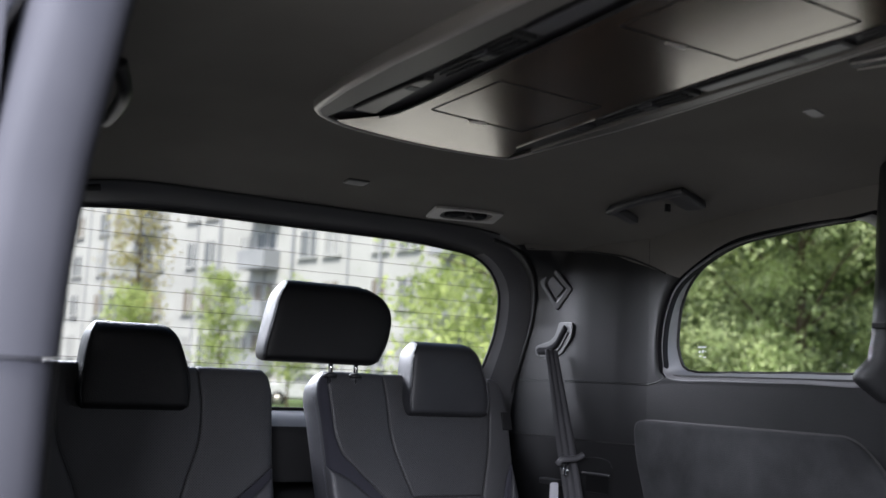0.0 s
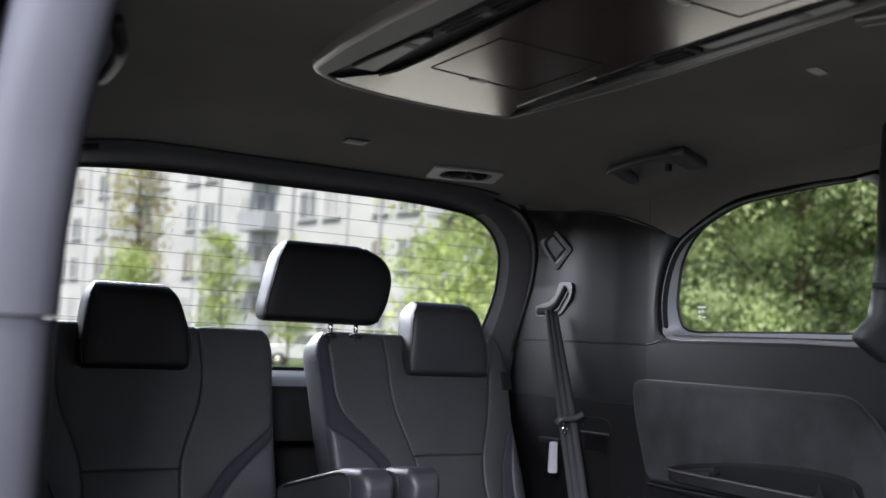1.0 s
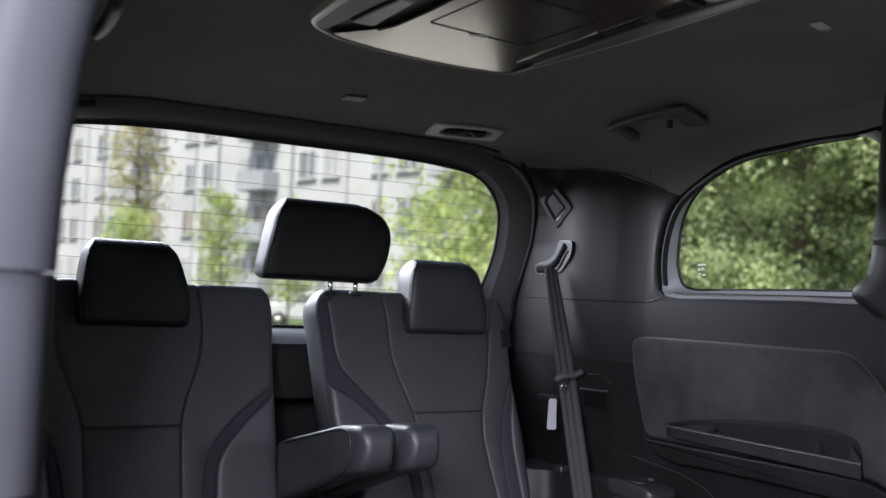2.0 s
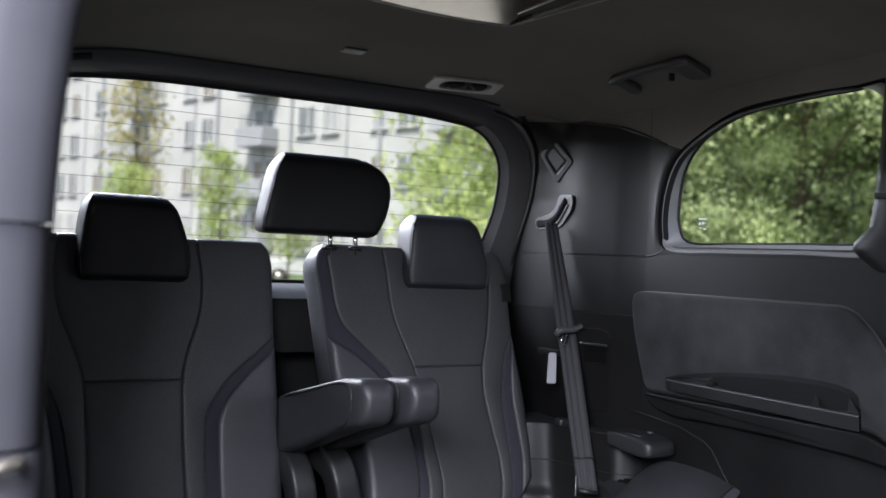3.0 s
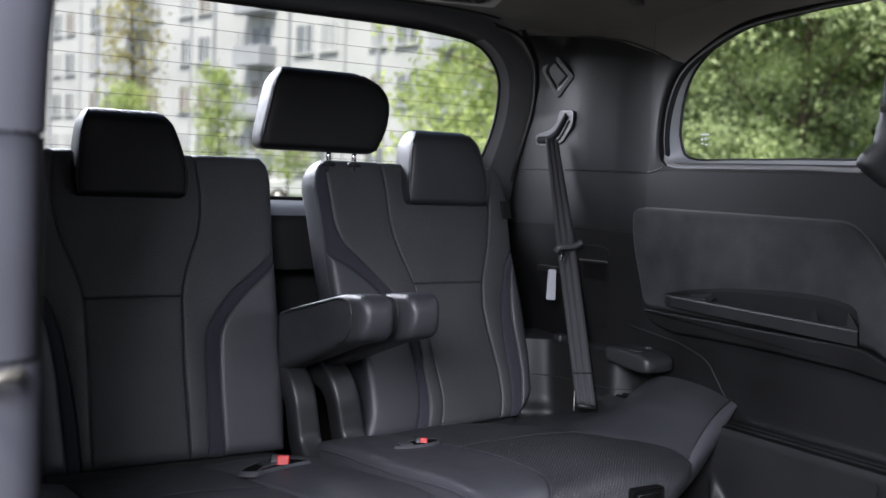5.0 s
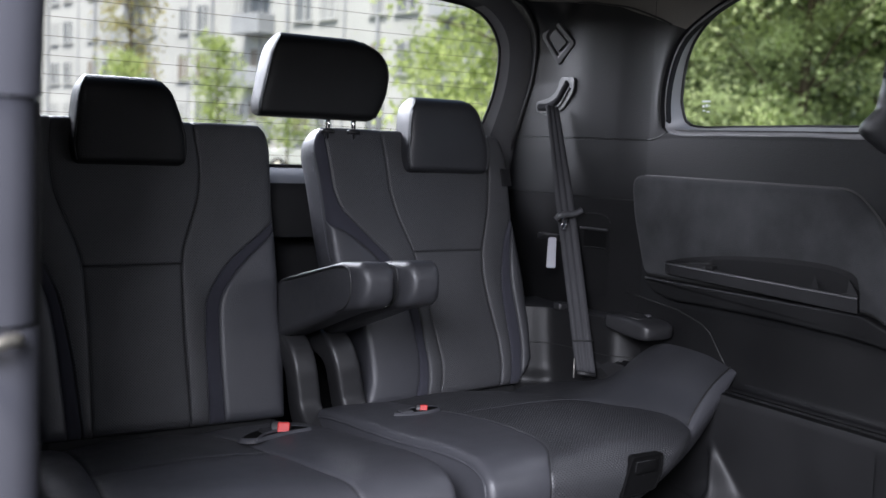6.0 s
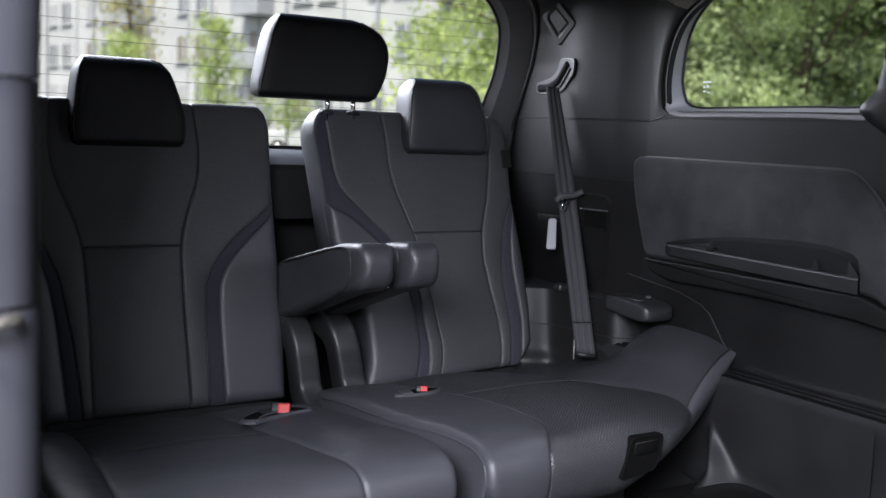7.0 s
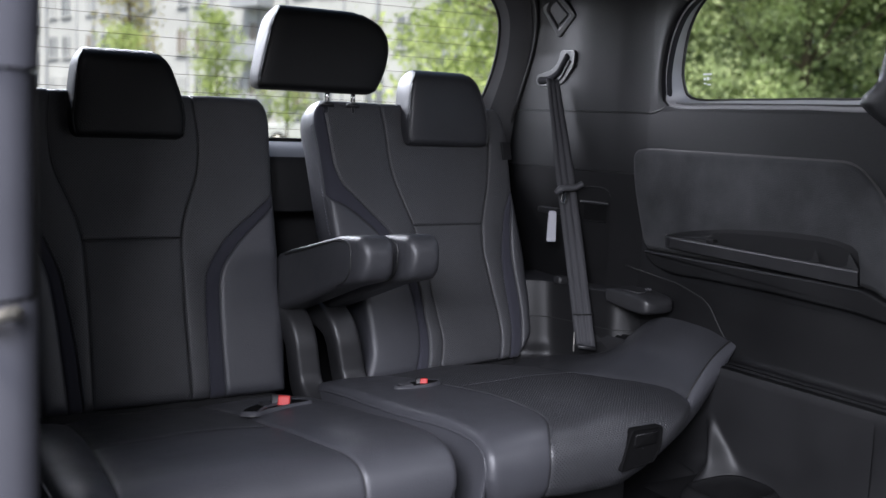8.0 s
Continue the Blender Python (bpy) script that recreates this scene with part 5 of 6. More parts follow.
tube("seam", [back_point(0.378 + s, SEAM_B, -0.0028) for s in np.linspace(-0.098, 0.098, 20)], 0.0011, RUBBER, back_b, sides=6)
tube("seam", seam_line(lambda v: breaks_b(v)[0] + 0.001, 0.34, 0.62, 40, -0.013), 0.0013, RUBBER, back_b, sides=6)
tube("seam", seam_line(lambda v: breaks_b(v)[1], 0.30, 0.415, 24, -0.001), 0.0011, RUBBER, back_b, sides=6)
stitches("stitching", seam_line(lambda v: breaks_b(v)[0] - 0.003, 0.34, 0.60, 60, -0.018), THREAD, back_b)
box("fabric_tag", (0.030, 0.006, 0.046), (0.571, 2.1665, 1.265), PLASTIC_DARK, seat_b, "small black sewn-in tag", 0.0015, rot=(-14, 0, 8))
# Twin headrest in a lighter leather, its brighter light put in the colour.
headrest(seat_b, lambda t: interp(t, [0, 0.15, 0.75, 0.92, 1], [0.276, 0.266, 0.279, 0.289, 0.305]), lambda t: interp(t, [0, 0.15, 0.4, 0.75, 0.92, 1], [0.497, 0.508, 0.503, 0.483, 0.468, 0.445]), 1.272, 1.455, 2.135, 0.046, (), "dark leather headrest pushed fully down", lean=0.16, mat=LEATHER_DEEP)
headrest(seat_b, lambda t: interp(t, [0, 0.1, 0.5, 0.85, 1], [-0.112, -0.116, -0.096, -0.076, -0.050]), lambda t: interp(t, [0, 0.1, 0.3, 0.62, 0.8, 0.92, 1], [0.172, 0.186, 0.206, 0.218, 0.205, 0.175, 0.125]), 1.388, 1.578, 2.135, 0.045, (0.073, 0.140), "wide centre headrest on chrome posts, its leather blackened for shade", lean=0.16)

armrest(seat_a, -0.050, 0.037, "folded-down dark leather armrest")
armrest(seat_b, 0.053, 0.037, "folded-down dark leather armrest")


# ---- lower cushions
def cushion(seat, lines, mats, yf, ys, labels, cols, rear=0.0, turn=None, front_mat=None):
    """A seat cushion: lines are the joints between its panels as (y values, x values), yf its front."""
    prof = [(2.075, 0.690), (2.03, 0.716), (1.96, 0.743), (1.85, 0.767), (1.75, 0.780), (1.65, 0.787), (1.56, 0.791), (yf + 0.095, 0.793), (yf + 0.060, 0.791), (yf + 0.033, 0.784), (yf + 0.013, 0.770), (yf + 0.003, 0.750), (yf, 0.728), (yf + 0.002, 0.705), (yf + 0.010, 0.684), (yf + 0.03, 0.667), (yf + 0.10, 0.652)]
    prof = [(y, z + rear * max(0.0, min(1.0, (y - 1.70) / 0.30))) for y, z in prof]
    line = smooth_curve([(0, y, z) for y, z in prof], 110)
    acc = [0.0]
    for a, b in zip(line, line[1:]):
        acc.append(acc[-1] + (b - a).length)
    nrm = []
    for i in range(len(line)):
        d = line[min(i + 1, len(line) - 1)] - line[max(i - 1, 0)]
        nrm.append(Vector((0, d.z, -d.y)).normalized())
    body = tagged(new("seat_cushion"), "dark grey leather seat cushion")
    body.parent = seat
    allcols = []
    for k, c in enumerate(cols):
        allcols += [(k, t) for t in cluster(c)[(0 if k == 0 else 1):]]
    ncol = len(allcols)
    pts, uvs = [], []
    front = min(range(len(line)), key=lambda i: abs(line[i].z - 0.728) + abs(line[i].y - yf))
    sm = min(range(front), key=lambda i: abs(line[i].y - ys))
    for i, p in enumerate(line):
        y = p.y if i <= front else yf
        xs = [soft(y, a, b, 0.03) for a, b in lines]
        tuck = 0.02 * max(0.0, (0.728 - p.z) / 0.07) if i > front else 0.0
        xs[0] += tuck
        xs[-1] -= tuck
        if turn:
            xs[-1] -= turn[2] * max(0.0, min(1.0, (0.780 - p.z) / 0.10)) * (1.0 if y < 1.6 else 0.0)
        for k, t in allcols:
            x = xs[k] + (xs[k + 1] - xs[k]) * t
            e = min(x - xs[0], xs[-1] - x)
            d = 0.0
            R = 0.015
            if e < R:
                q = 1 - max(0.0, e) / R
                d -= R * (1 - math.sqrt(max(0.0, 1 - q * q)))
            d += 0.007 * math.sin(math.pi * t) ** 0.7
            for j in range(1, len(xs) - 1):
                d -= 0.003 * math.exp(-((x - xs[j]) / 0.0022) ** 2)
            if mats[k] is KNIT:
                d -= 0.0030 * math.exp(-((acc[i] - acc[sm]) / 0.0030) ** 2)
            d += 0.0028 * noise.noise(Vector((x * 9, acc[i] * 9, 7.7))) + 0.0010 * noise.noise(Vector((x * 26, acc[i] * 26, 1.7)))
            q = p + nrm[i] * d
            if turn:
                k0 = max(0.0, 1 - (xs[-1] - x) / turn[0])
                q.y += turn[1] * k0 ** 2.0 * max(0.0, min(1.0, (1.66 - p.y) / 0.20))
            pts.append((x, q.y, q.z))
            uvs.append((x, acc[i]))
    c0 = 0
    for k, c in enumerate(cols):
        c1 = c0 + c
        n = c + 1
        ids = [i * ncol + j for i in range(len(line)) for j in range(c0, c1 + 1)]
        faces = [(a * n + b, (a + 1) * n + b, (a + 1) * n + b + 1, a * n + b + 1) for a in range(len(line) - 1) for b in range(c)]
        panel = part(labels[k][0], mesh_of(labels[k][0], [pts[q] for q in ids], faces, mats[k], True, [uvs[q] for q in ids]), body, labels[k][1])
        if mats[k] is KNIT:
            cross = [Vector(pts[sm * ncol + j]) + nrm[sm] * 0.0012 for j in range(c0 + 1, c1)]
            stitches("stitching", [p + Vector((0, 0.006, 0.0014)) for p in cross], THREAD, body, r=0.0004)
            if front_mat:
                panel.data.materials.append(front_mat)
                for f in panel.data.polygons:
                    f.material_index = 1 if f.index // c >= sm else 0
        c0 = c1
    for j, sx in ((0, -1), (ncol - 1, 1))[:1 if turn else 2]:
        edge = [Vector(pts[i * ncol + j]) for i in range(len(line))]
        v = edge + [Vector((e.x + sx * 0.014, e.y + 0.01, max(0.60, e.z - 0.14))) for e in edge]
        n = len(edge)
        f = [(i, i + 1, n + i + 1, n + i) for i in range(n - 1)]
        part("cushion_side", mesh_of("cushion_side", v, f, LEATHER), body)
        tube("edge_piping", [Vector(pts[i * ncol + j]) + nrm[i] * 0.0015 for i in range(12, len(line) - 4)], 0.0024, LEATHER, body, sides=6)
    for j in range(1, len(cols)):
        col = sum(cols[:j])
        tube("seam", [Vector(pts[i * ncol + col]) + nrm[i] * 0.0005 for i in range(4, len(line) - 2)], 0.0010, RUBBER, body, sides=6)
        off = 4 if mats[j] is KNIT else -4
        stitches("stitching", [Vector(pts[i * ncol + col]) + nrm[i] * 0.0030 + Vector((0.005 if off > 0 else -0.005, 0, 0)) for i in range(10, len(line) - 8)], THREAD, body, r=0.0005)
    return body


cushion(seat_a, [([1.4, 2.0], [-0.688, -0.668]), ([1.4, 1.45, 1.73, 2.0], [-0.608, -0.606, -0.580, -0.565]), ([1.40, 1.475, 1.585, 1.685, 1.9], [-0.224, -0.236, -0.257, -0.278, -0.305]), ([1.40, 1.45, 1.5, 1.6, 1.77, 1.9], [-0.050, -0.042, -0.040, -0.056, -0.085, -0.09])], [LEATHER, KNIT, LEATHER], 1.395, 1.658, [("side_panel", ""), ("insert", "embossed dark leather"), ("inner_panel", "smooth dark leather")], [8, 26, 20], front_mat=LEATHER)
cushion(seat_b, [([1.39, 1.44, 1.52, 1.62, 1.74, 1.85], [0.010, 0.018, 0.020, 0.000, -0.028, -0.036]), ([1.39, 1.42, 1.454, 1.503, 1.561, 1.637, 1.70, 1.75, 1.80, 1.90], [0.138, 0.160, 0.184, 0.206, 0.215, 0.214, 0.202, 0.186, 0.168, 0.14]), ([1.39, 1.45, 1.50, 1.55, 1.64, 1.72, 1.80, 1.86, 1.95], [0.572, 0.578, 0.584, 0.584, 0.566, 0.536, 0.496, 0.462, 0.42])], [LEATHER, KNIT], 1.392, 1.755, [("inner_panel", "smooth dark leather"), ("insert", "ribbed embossed dark leather")], [20, 40], rear=0.026, turn=(0.135, 0.062, 0.130))
box("cushion_base", (0.50, 0.50, 0.18), (-0.34, 1.80, 0.55), PLASTIC_DARK, seat_a, "", 0.02)
box("cushion_base", (0.44, 0.50, 0.18), (0.26, 1.80, 0.55), PLASTIC_DARK, seat_b, "", 0.02)
box("rear_base", (0.5, 0.12, 0.30), (-0.34, 2.12, 0.60), PLASTIC_DARK, seat_a, "", 0.02)
box("rear_base", (0.46, 0.12, 0.30), (0.34, 2.12, 0.60), PLASTIC_DARK, seat_b, "", 0.02)

# release latch in the front of the wide cushion, where its corner turns
def on_front(pts, h):
    """Points (x, z) on the flat plate of the latch, h metres proud of it."""
    return [(x, 1.380 + 0.009 * (z - 0.70) / 0.08 - h, z) for x, z in pts]


def latch_ring(outline, c, k):
    return [(c[0] + (x - c[0]) * k, c[1] + (z - c[1]) * k) for x, z in outline]


LATCH = round_poly([(0.318, 0.752), (0.330, 0.778), (0.410, 0.778), (0.404, 0.738), (0.386, 0.711), (0.298, 0.702)], 0.010, 6)
LC = (0.358, 0.740)
latch = loops_skin("release_latch", [on_front(latch_ring(LATCH, LC, k), h) for k, h in ((1.0, -0.030), (1.0, 0.0), (0.975, 0.002), (0.92, 0.002), (0.905, -0.001), (0.5, -0.001), (0.02, -0.001))], DEEP_BLACK, seat_b, "black release latch", smooth=False)
HANDLE = round_poly([(0.338, 0.768), (0.394, 0.769), (0.390, 0.746), (0.334, 0.744)], 0.005, 4)
loops_skin("latch_handle", [on_front(latch_ring(HANDLE, (0.371, 0.760), k), h) for k, h in ((1.0, -0.002), (1.0, 0.0015), (0.94, 0.0022), (0.01, 0.0022))], DEEP_BLACK, latch)
# Lighter thin tube painted in as the highlight on the handle.
tube("handle_highlight", [on_front([p], 0.0022)[0] for p in ((0.335, 0.750), (0.339, 0.767), (0.392, 0.768))], 0.0007, PLASTIC, latch, sides=6)


# buckles in their pockets
def buckle(at, turn, k=1.0):
    b = thing("belt_buckle", "black seat belt buckle with red release button", "belt buckle", "seat belt buckles")
    x, y, z = at
    m = Matrix.Rotation(radians(turn), 4, "Z") @ Matrix.Rotation(radians(-28), 4, "X")
    shell = [[Vector(at) + m @ Vector((dx * k - 0.006 * k, dy * k, (h + 0.003) * k)) for dx, dy in rounded_rect(0.019 * s, 0.013 * s, 0.005)] for h, s in ((-0.03, 0.9), (0.004, 1.0), (0.012, 0.98), (0.015, 0.90), (0.015, 0.78), (0.010, 0.74), (0.010, 0.02))]
    loft("housing", shell, PLASTIC_DARK, b)
    box("button", (0.023 * k, 0.012 * k, 0.030 * k), tuple(Vector(at) + m @ Vector((0.001, -0.009 * k, 0.001 * k))), RED, b, "red release button", 0.0035 * k, 3, rot=(-28, 0, turn))
    return b


def buckle_pocket(seat, outline, z, slope):
    """A slit in the cushion, shade drawn as a black sheet, with stitched elastic edge."""
    loop = smooth_loop(outline, 48)
    cx, cy = sum(p[0] for p in loop) / 48, sum(p[1] for p in loop) / 48
    at = lambda x, y, k, dz: (cx + (x - cx) * k, cy + (y - cy) * k, z + slope * (y - cy) + dz)
    loops = [[at(x, y, k, dz) for x, y in loop] for k, dz in ((1.07, -0.006), (1.0, 0.002), (0.95, 0.002), (0.9, -0.002))]
    p = loops_skin("buckle_pocket", loops, LEATHER, seat, "stitched leather edge of the buckle pocket")
    # Flat black sheet laid over the cushion for the slit's dark inside.
    part("pocket_shade", mesh_of("pocket_shade", [at(x, y, 0.93, 0.0006) for x, y in loop], [tuple(range(48))], DEEP_BLACK, False), p, "black sheet for the shade inside the slit")
    return p


buckle_pocket(seat_a, [(-0.298, 1.750), (-0.272, 1.790), (-0.232, 1.822), (-0.190, 1.838), (-0.155, 1.818), (-0.143, 1.782), (-0.195, 1.765), (-0.245, 1.745), (-0.275, 1.728)], 0.7865, -0.12)
tube("pocket_flap", smooth_curve([(-0.278, 1.722, 0.7925), (-0.252, 1.758, 0.7900), (-0.218, 1.780, 0.7885), (-0.186, 1.785, 0.7870)], 24), 0.0032, LEATHER, seat_a, "rolled leather edge of the pocket flap", sides=10)
buckle_pocket(seat_b, [(0.046, 1.786), (0.080, 1.806), (0.118, 1.816), (0.148, 1.812), (0.158, 1.792), (0.124, 1.772), (0.079, 1.770)], 0.7930, -0.06)
buckle((-0.199, 1.784, 0.784), -32)
buckle((0.117, 1.791, 0.7905), -32, 0.66)
box("stowed_tongue", (0.026, 0.022, 0.010), (0.074, 1.789, 0.792), BELT_GREY, seat_b, "grey stowed belt tongue", 0.003)
box("stowed_tongue", (0.020, 0.030, 0.010), (-0.232, 1.790, 0.786), PLASTIC, seat_a, "", 0.003)


# curved hinge covers between the seats
def hinge_cover(x, w, drift):
    path = smooth_curve([(0, 2.135, 0.912), (0, 2.08, 0.910), (0, 2.038, 0.888), (0, 2.016, 0.850), (0, 2.009, 0.805), (0, 1.998, 0.760), (0, 1.950, 0.718)], 36)
    rings = []
    for i, p in enumerate(path):
        d = (path[min(i + 1, 35)] - path[max(i - 1, 0)]).normalized()
        nrm = Vector((0, d.z, -d.y))
        shift = drift * (i / 35) ** 1.3
        rings.append([p + Vector((x + shift + dx, 0, 0)) - nrm * (0.020 - dy) for dx, dy in superellipse(32, w, 0.032, 5.0)])
    return rings


for x, w, drift, s in ((-0.060, 0.029, 0.022, seat_a), (0.035, 0.032, 0.036, seat_b)):
    loft("hinge_cover", hinge_cover(x, w, drift), PLASTIC, s, "satin black plastic hinge cover")

# upholstered wheel arch beside the seat
ARCH_IN = smooth_curve([(0.572, 1.490, 0.786), (0.577, 1.545, 0.787), (0.558, 1.643, 0.782), (0.528, 1.721, 0.780), (0.488, 1.794, 0.774), (0.452, 1.860, 0.766), (0.44, 1.99, 0.735)], 60)
ARCH_OUT = smooth_curve([(0.733, 1.527, 0.886), (0.737, 1.60, 0.899), (0.736, 1.686, 0.904), (0.730, 1.752, 0.896), (0.712, 1.795, 0.862), (0.686, 1.818, 0.827), (0.680, 1.852, 0.801), (0.668, 1.890, 0.786), (0.656, 1.985, 0.765), (0.61, 2.07, 0.745)], 60)


def arch(u, v):
    """u from the cushion out to the wall, v from front to rear."""
    f = v * 59
    k = min(int(f), 58)
    p, q = ARCH_IN[k].lerp(ARCH_IN[k + 1], f - k), ARCH_OUT[k].lerp(ARCH_OUT[k + 1], f - k)
    m = p.lerp(q, u)
    m.z += 0.016 * math.sin(math.pi * u) * max(0.0, 1 - 1.2 * v) - 0.006 * math.exp(-(u / 0.05) ** 2)
    m.z += 0.0018 * noise.noise(Vector((m.x * 11, m.y * 11, 4.2)))
    return m


def arch_front(u, v):
    """The front roll below the piping, tucked under towards the floor."""
    p = arch(u, 0)
    lo = Vector((0.480, 1.462, 0.690)) * (1 - u) * (1 - 2 * u) + Vector((0.634, 1.503, 0.757)) * 4 * u * (1 - u) + Vector((0.737, 1.528, 0.862)) * u * (2 * u - 1)
    m = p.lerp(lo, v)
    out = 0.014 * math.sin(math.pi * v ** 0.8)
    return (m.x + 0.3 * out, m.y - out, m.z)


arch_pad = thing("wheel_arch_pad", "smooth dark leather pad over the wheel arch beside the seat", "pad")
sheet("top_pad", lambda u, v: tuple(arch(u, v)), list(np.linspace(0, 1, 40)), list(np.linspace(0, 1, 60)), LEATHER_DEEP, arch_pad)
# Same pad in a lighter leather: light on its front put in the colour.
sheet("front_roll", arch_front, list(np.linspace(0, 1, 34)), list(np.linspace(0, 1, 26)), LEATHER, arch_pad)
tube("seam", [arch(u, 0) + Vector((0, -0.0005, 0.0012)) for u in np.linspace(0.02, 1, 40)], 0.0022, RUBBER, arch_pad, sides=6)

# plastic belt housing with a folding lever on top
housing = thing("belt_housing", "black plastic housing round the lower belt anchor", "housing")
FOOT = smooth_curve([(0.556, 2.20, 0), (0.558, 2.085, 0), (0.566, 2.064, 0), (0.586, 2.048, 0), (0.628, 2.024, 0), (0.643, 1.990, 0), (0.652, 1.930, 0), (0.661, 1.868, 0), (0.674, 1.830, 0), (0.704, 1.800, 0), (0.730, 1.777, 0), (0.762, 1.766, 0)], 60)
CREST = smooth_curve([(0.576, 2.20, 0), (0.578, 2.118, 0), (0.586, 2.096, 0), (0.604, 2.080, 0), (0.638, 2.054, 0), (0.652, 2.020, 0), (0.663, 1.960, 0), (0.674, 1.900, 0), (0.684, 1.856, 0), (0.706, 1.836, 0), (0.732, 1.830, 0), (0.762, 1.826, 0)], 60)


def housing_wall(k, v):
    p, q = FOOT[int(k)], CREST[int(k)]
    e = v ** 0.8
    flare = 0.012 * math.exp(-((v - 0.12) / 0.10) ** 2)
    m = p.lerp(q, e)
    return (m.x - 0.5 * flare, m.y - flare, 0.735 + 0.206 * v)


sheet("body", housing_wall, list(range(60)), list(np.linspace(0, 1, 30)), HOUSING, housing)
top_ring = [Vector((q.x, q.y, 0.941)) for q in CREST]
roll_ring = [Vector((q.x + 0.006, q.y + 0.004, 0.9455)) for q in CREST]
flat_ring = [Vector((0.762, min(2.2, q.y + 0.12 * (0.762 - q.x) / 0.15), 0.946)) for q in CREST]
part("top", mesh_of("top", top_ring + roll_ring + flat_ring, [(a * 60 + k, a * 60 + k + 1, (a + 1) * 60 + k + 1, (a + 1) * 60 + k) for a in range(2) for k in range(59)], PLASTIC_DARK), housing)
tube("joint", [Vector(housing_wall(k, 0.57)) + Vector((-0.0006, -0.0008, 0)) for k in range(6, 58)], 0.0013, RUBBER, housing, sides=5)
lev = []
for i in range(25):
    t = i / 24
    y = 1.842 - 0.145 * t
    back_cap = math.sqrt(max(0.0, 1 - max(0.0, (0.10 - t) / 0.10) ** 2))
    nose = math.sqrt(max(0.0, 1 - max(0.0, (t - 0.80) / 0.20) ** 2))
    w = 0.046 * (0.55 + 0.45 * back_cap) * (0.72 + 0.28 * nose)
    h = (0.017 + 0.006 * math.sin(t * 2.6)) * (0.35 + 0.65 * back_cap) * (0.45 + 0.55 * nose)
    lev.append([(0.684 + 0.006 * t + dx, y, 0.945 - 0.011 * t + dz) for dx, dz in superellipse(36, w, h, 5.0)])
lever = loft("lever", lev, PLASTIC, housing, "black folding lever")
tube("lever_rim", [(0.652, 1.828, 0.9605), (0.655, 1.78, 0.9625), (0.660, 1.745, 0.9605), (0.700, 1.742, 0.9605)], 0.0016, PLASTIC_DARK, lever)
box("lever_stop", (0.012, 0.012, 0.008), (0.712, 1.765, 0.962), BELT_GREY, lever, "", 0.003)
box("knob", (0.03, 0.03, 0.02), (0.655, 2.02, 0.950), PLASTIC, housing, "", 0.008, 3)

# seat belt: guide, webbing, tongue
belt = thing("seat_belt", "black seat belt webbing hanging from the pillar guide", "seat belt")
P0, P1 = Vector((0.664, 2.108, 1.452)), Vector((0.621, 1.872, 0.812))
side = Vector((0.86, -0.50, -0.03)).normalized() * 0.0235
n = 40
front_n = side.cross(P1 - P0).normalized()
verts, faces = [], []
for i in range(n + 1):
    t = i / n
    c = P0.lerp(P1, t) + front_n * (0.006 * math.sin(t * math.pi)) + Vector((0.004 * math.sin(t * 3.0), 0, 0))
    tw = Matrix.Rotation(radians(-12 + 26 * t), 3, (P1 - P0).normalized())
    s = tw @ side * (0.72 + 0.28 * min(1, t * 3))
    nn = tw @ front_n
    for k in range(19):
        f = k / 18 * 2 - 1
        verts.append(c + s * f - nn * (0.0018 * math.cos(f * 9.4)))
m = 19
faces = [(i * m + k, i * m + k + 1, (i + 1) * m + k + 1, (i + 1) * m + k) for i in range(n) for k in range(m - 1)]
web = part("webbing", mesh_of("webbing", verts, faces, WEBBING, True), belt, "black ribbed webbing")
so = web.modifiers.new("thick", "SOLIDIFY")
so.thickness = 0.0014
part("webbing_end", tube("webbing_end", [(0.602, 1.880, 0.812), (0.644, 1.862, 0.806)], 0.006, PLASTIC_DARK, make=False), belt)
tube("anchor_wire", [(0.598, 1.888, 0.845), (0.592, 1.880, 0.800)], 0.0015, SATIN, belt)
tube("webbing_seam", [(0.604, 1.904, 0.886), (0.648, 1.880, 0.886)], 0.0015, RUBBER, belt)
# tongue
tc = P0.lerp(P1, 0.435) + front_n * -0.004
fwd = -front_n if front_n.y > 0 else front_n
tube("tongue_bar", smooth_curve([tc + Vector((-0.030, 0.004, -0.006)) + fwd * 0.006, tc + Vector((-0.020, 0, 0.004)) + fwd * 0.012, tc + Vector((0.015, -0.006, 0.006)) + fwd * 0.012, tc + Vector((0.034, -0.016, 0.018)) + fwd * 0.008], 16), 0.0075, BELT_GREY, belt, "grey plastic belt tongue")
tube("tongue_plate", [tc + Vector((-0.012, 0, -0.004)) + fwd * 0.010, tc + Vector((-0.018, 0, -0.030)) + fwd * 0.012, tc + Vector((-0.010, -0.003, -0.032)) + fwd * 0.012, tc + Vector((-0.002, -0.004, -0.004)) + fwd * 0.010], 0.0034, CHROME, belt, "steel tongue plate")

# loose grey tag hanging behind the belt
tag = thing("hanging_tag", "small light grey plastic tag beside the belt", "tag")
tm = frame_of((0.632, 2.04, 1.083), (0.86, -0.5, 0), (-0.16, 0.05, 1))
slab("plate", round_poly([(-0.012, -0.038), (0.012, -0.038), (0.010, 0.040), (-0.010, 0.040)], 0.006), 0.006, tm, LABEL_GREY, tag, bevel=0.002)
box("tag_clip", (0.02, 0.08, 0.015), (0.66, 2.085, 1.12), PLASTIC_DARK, tag, "", 0.003)


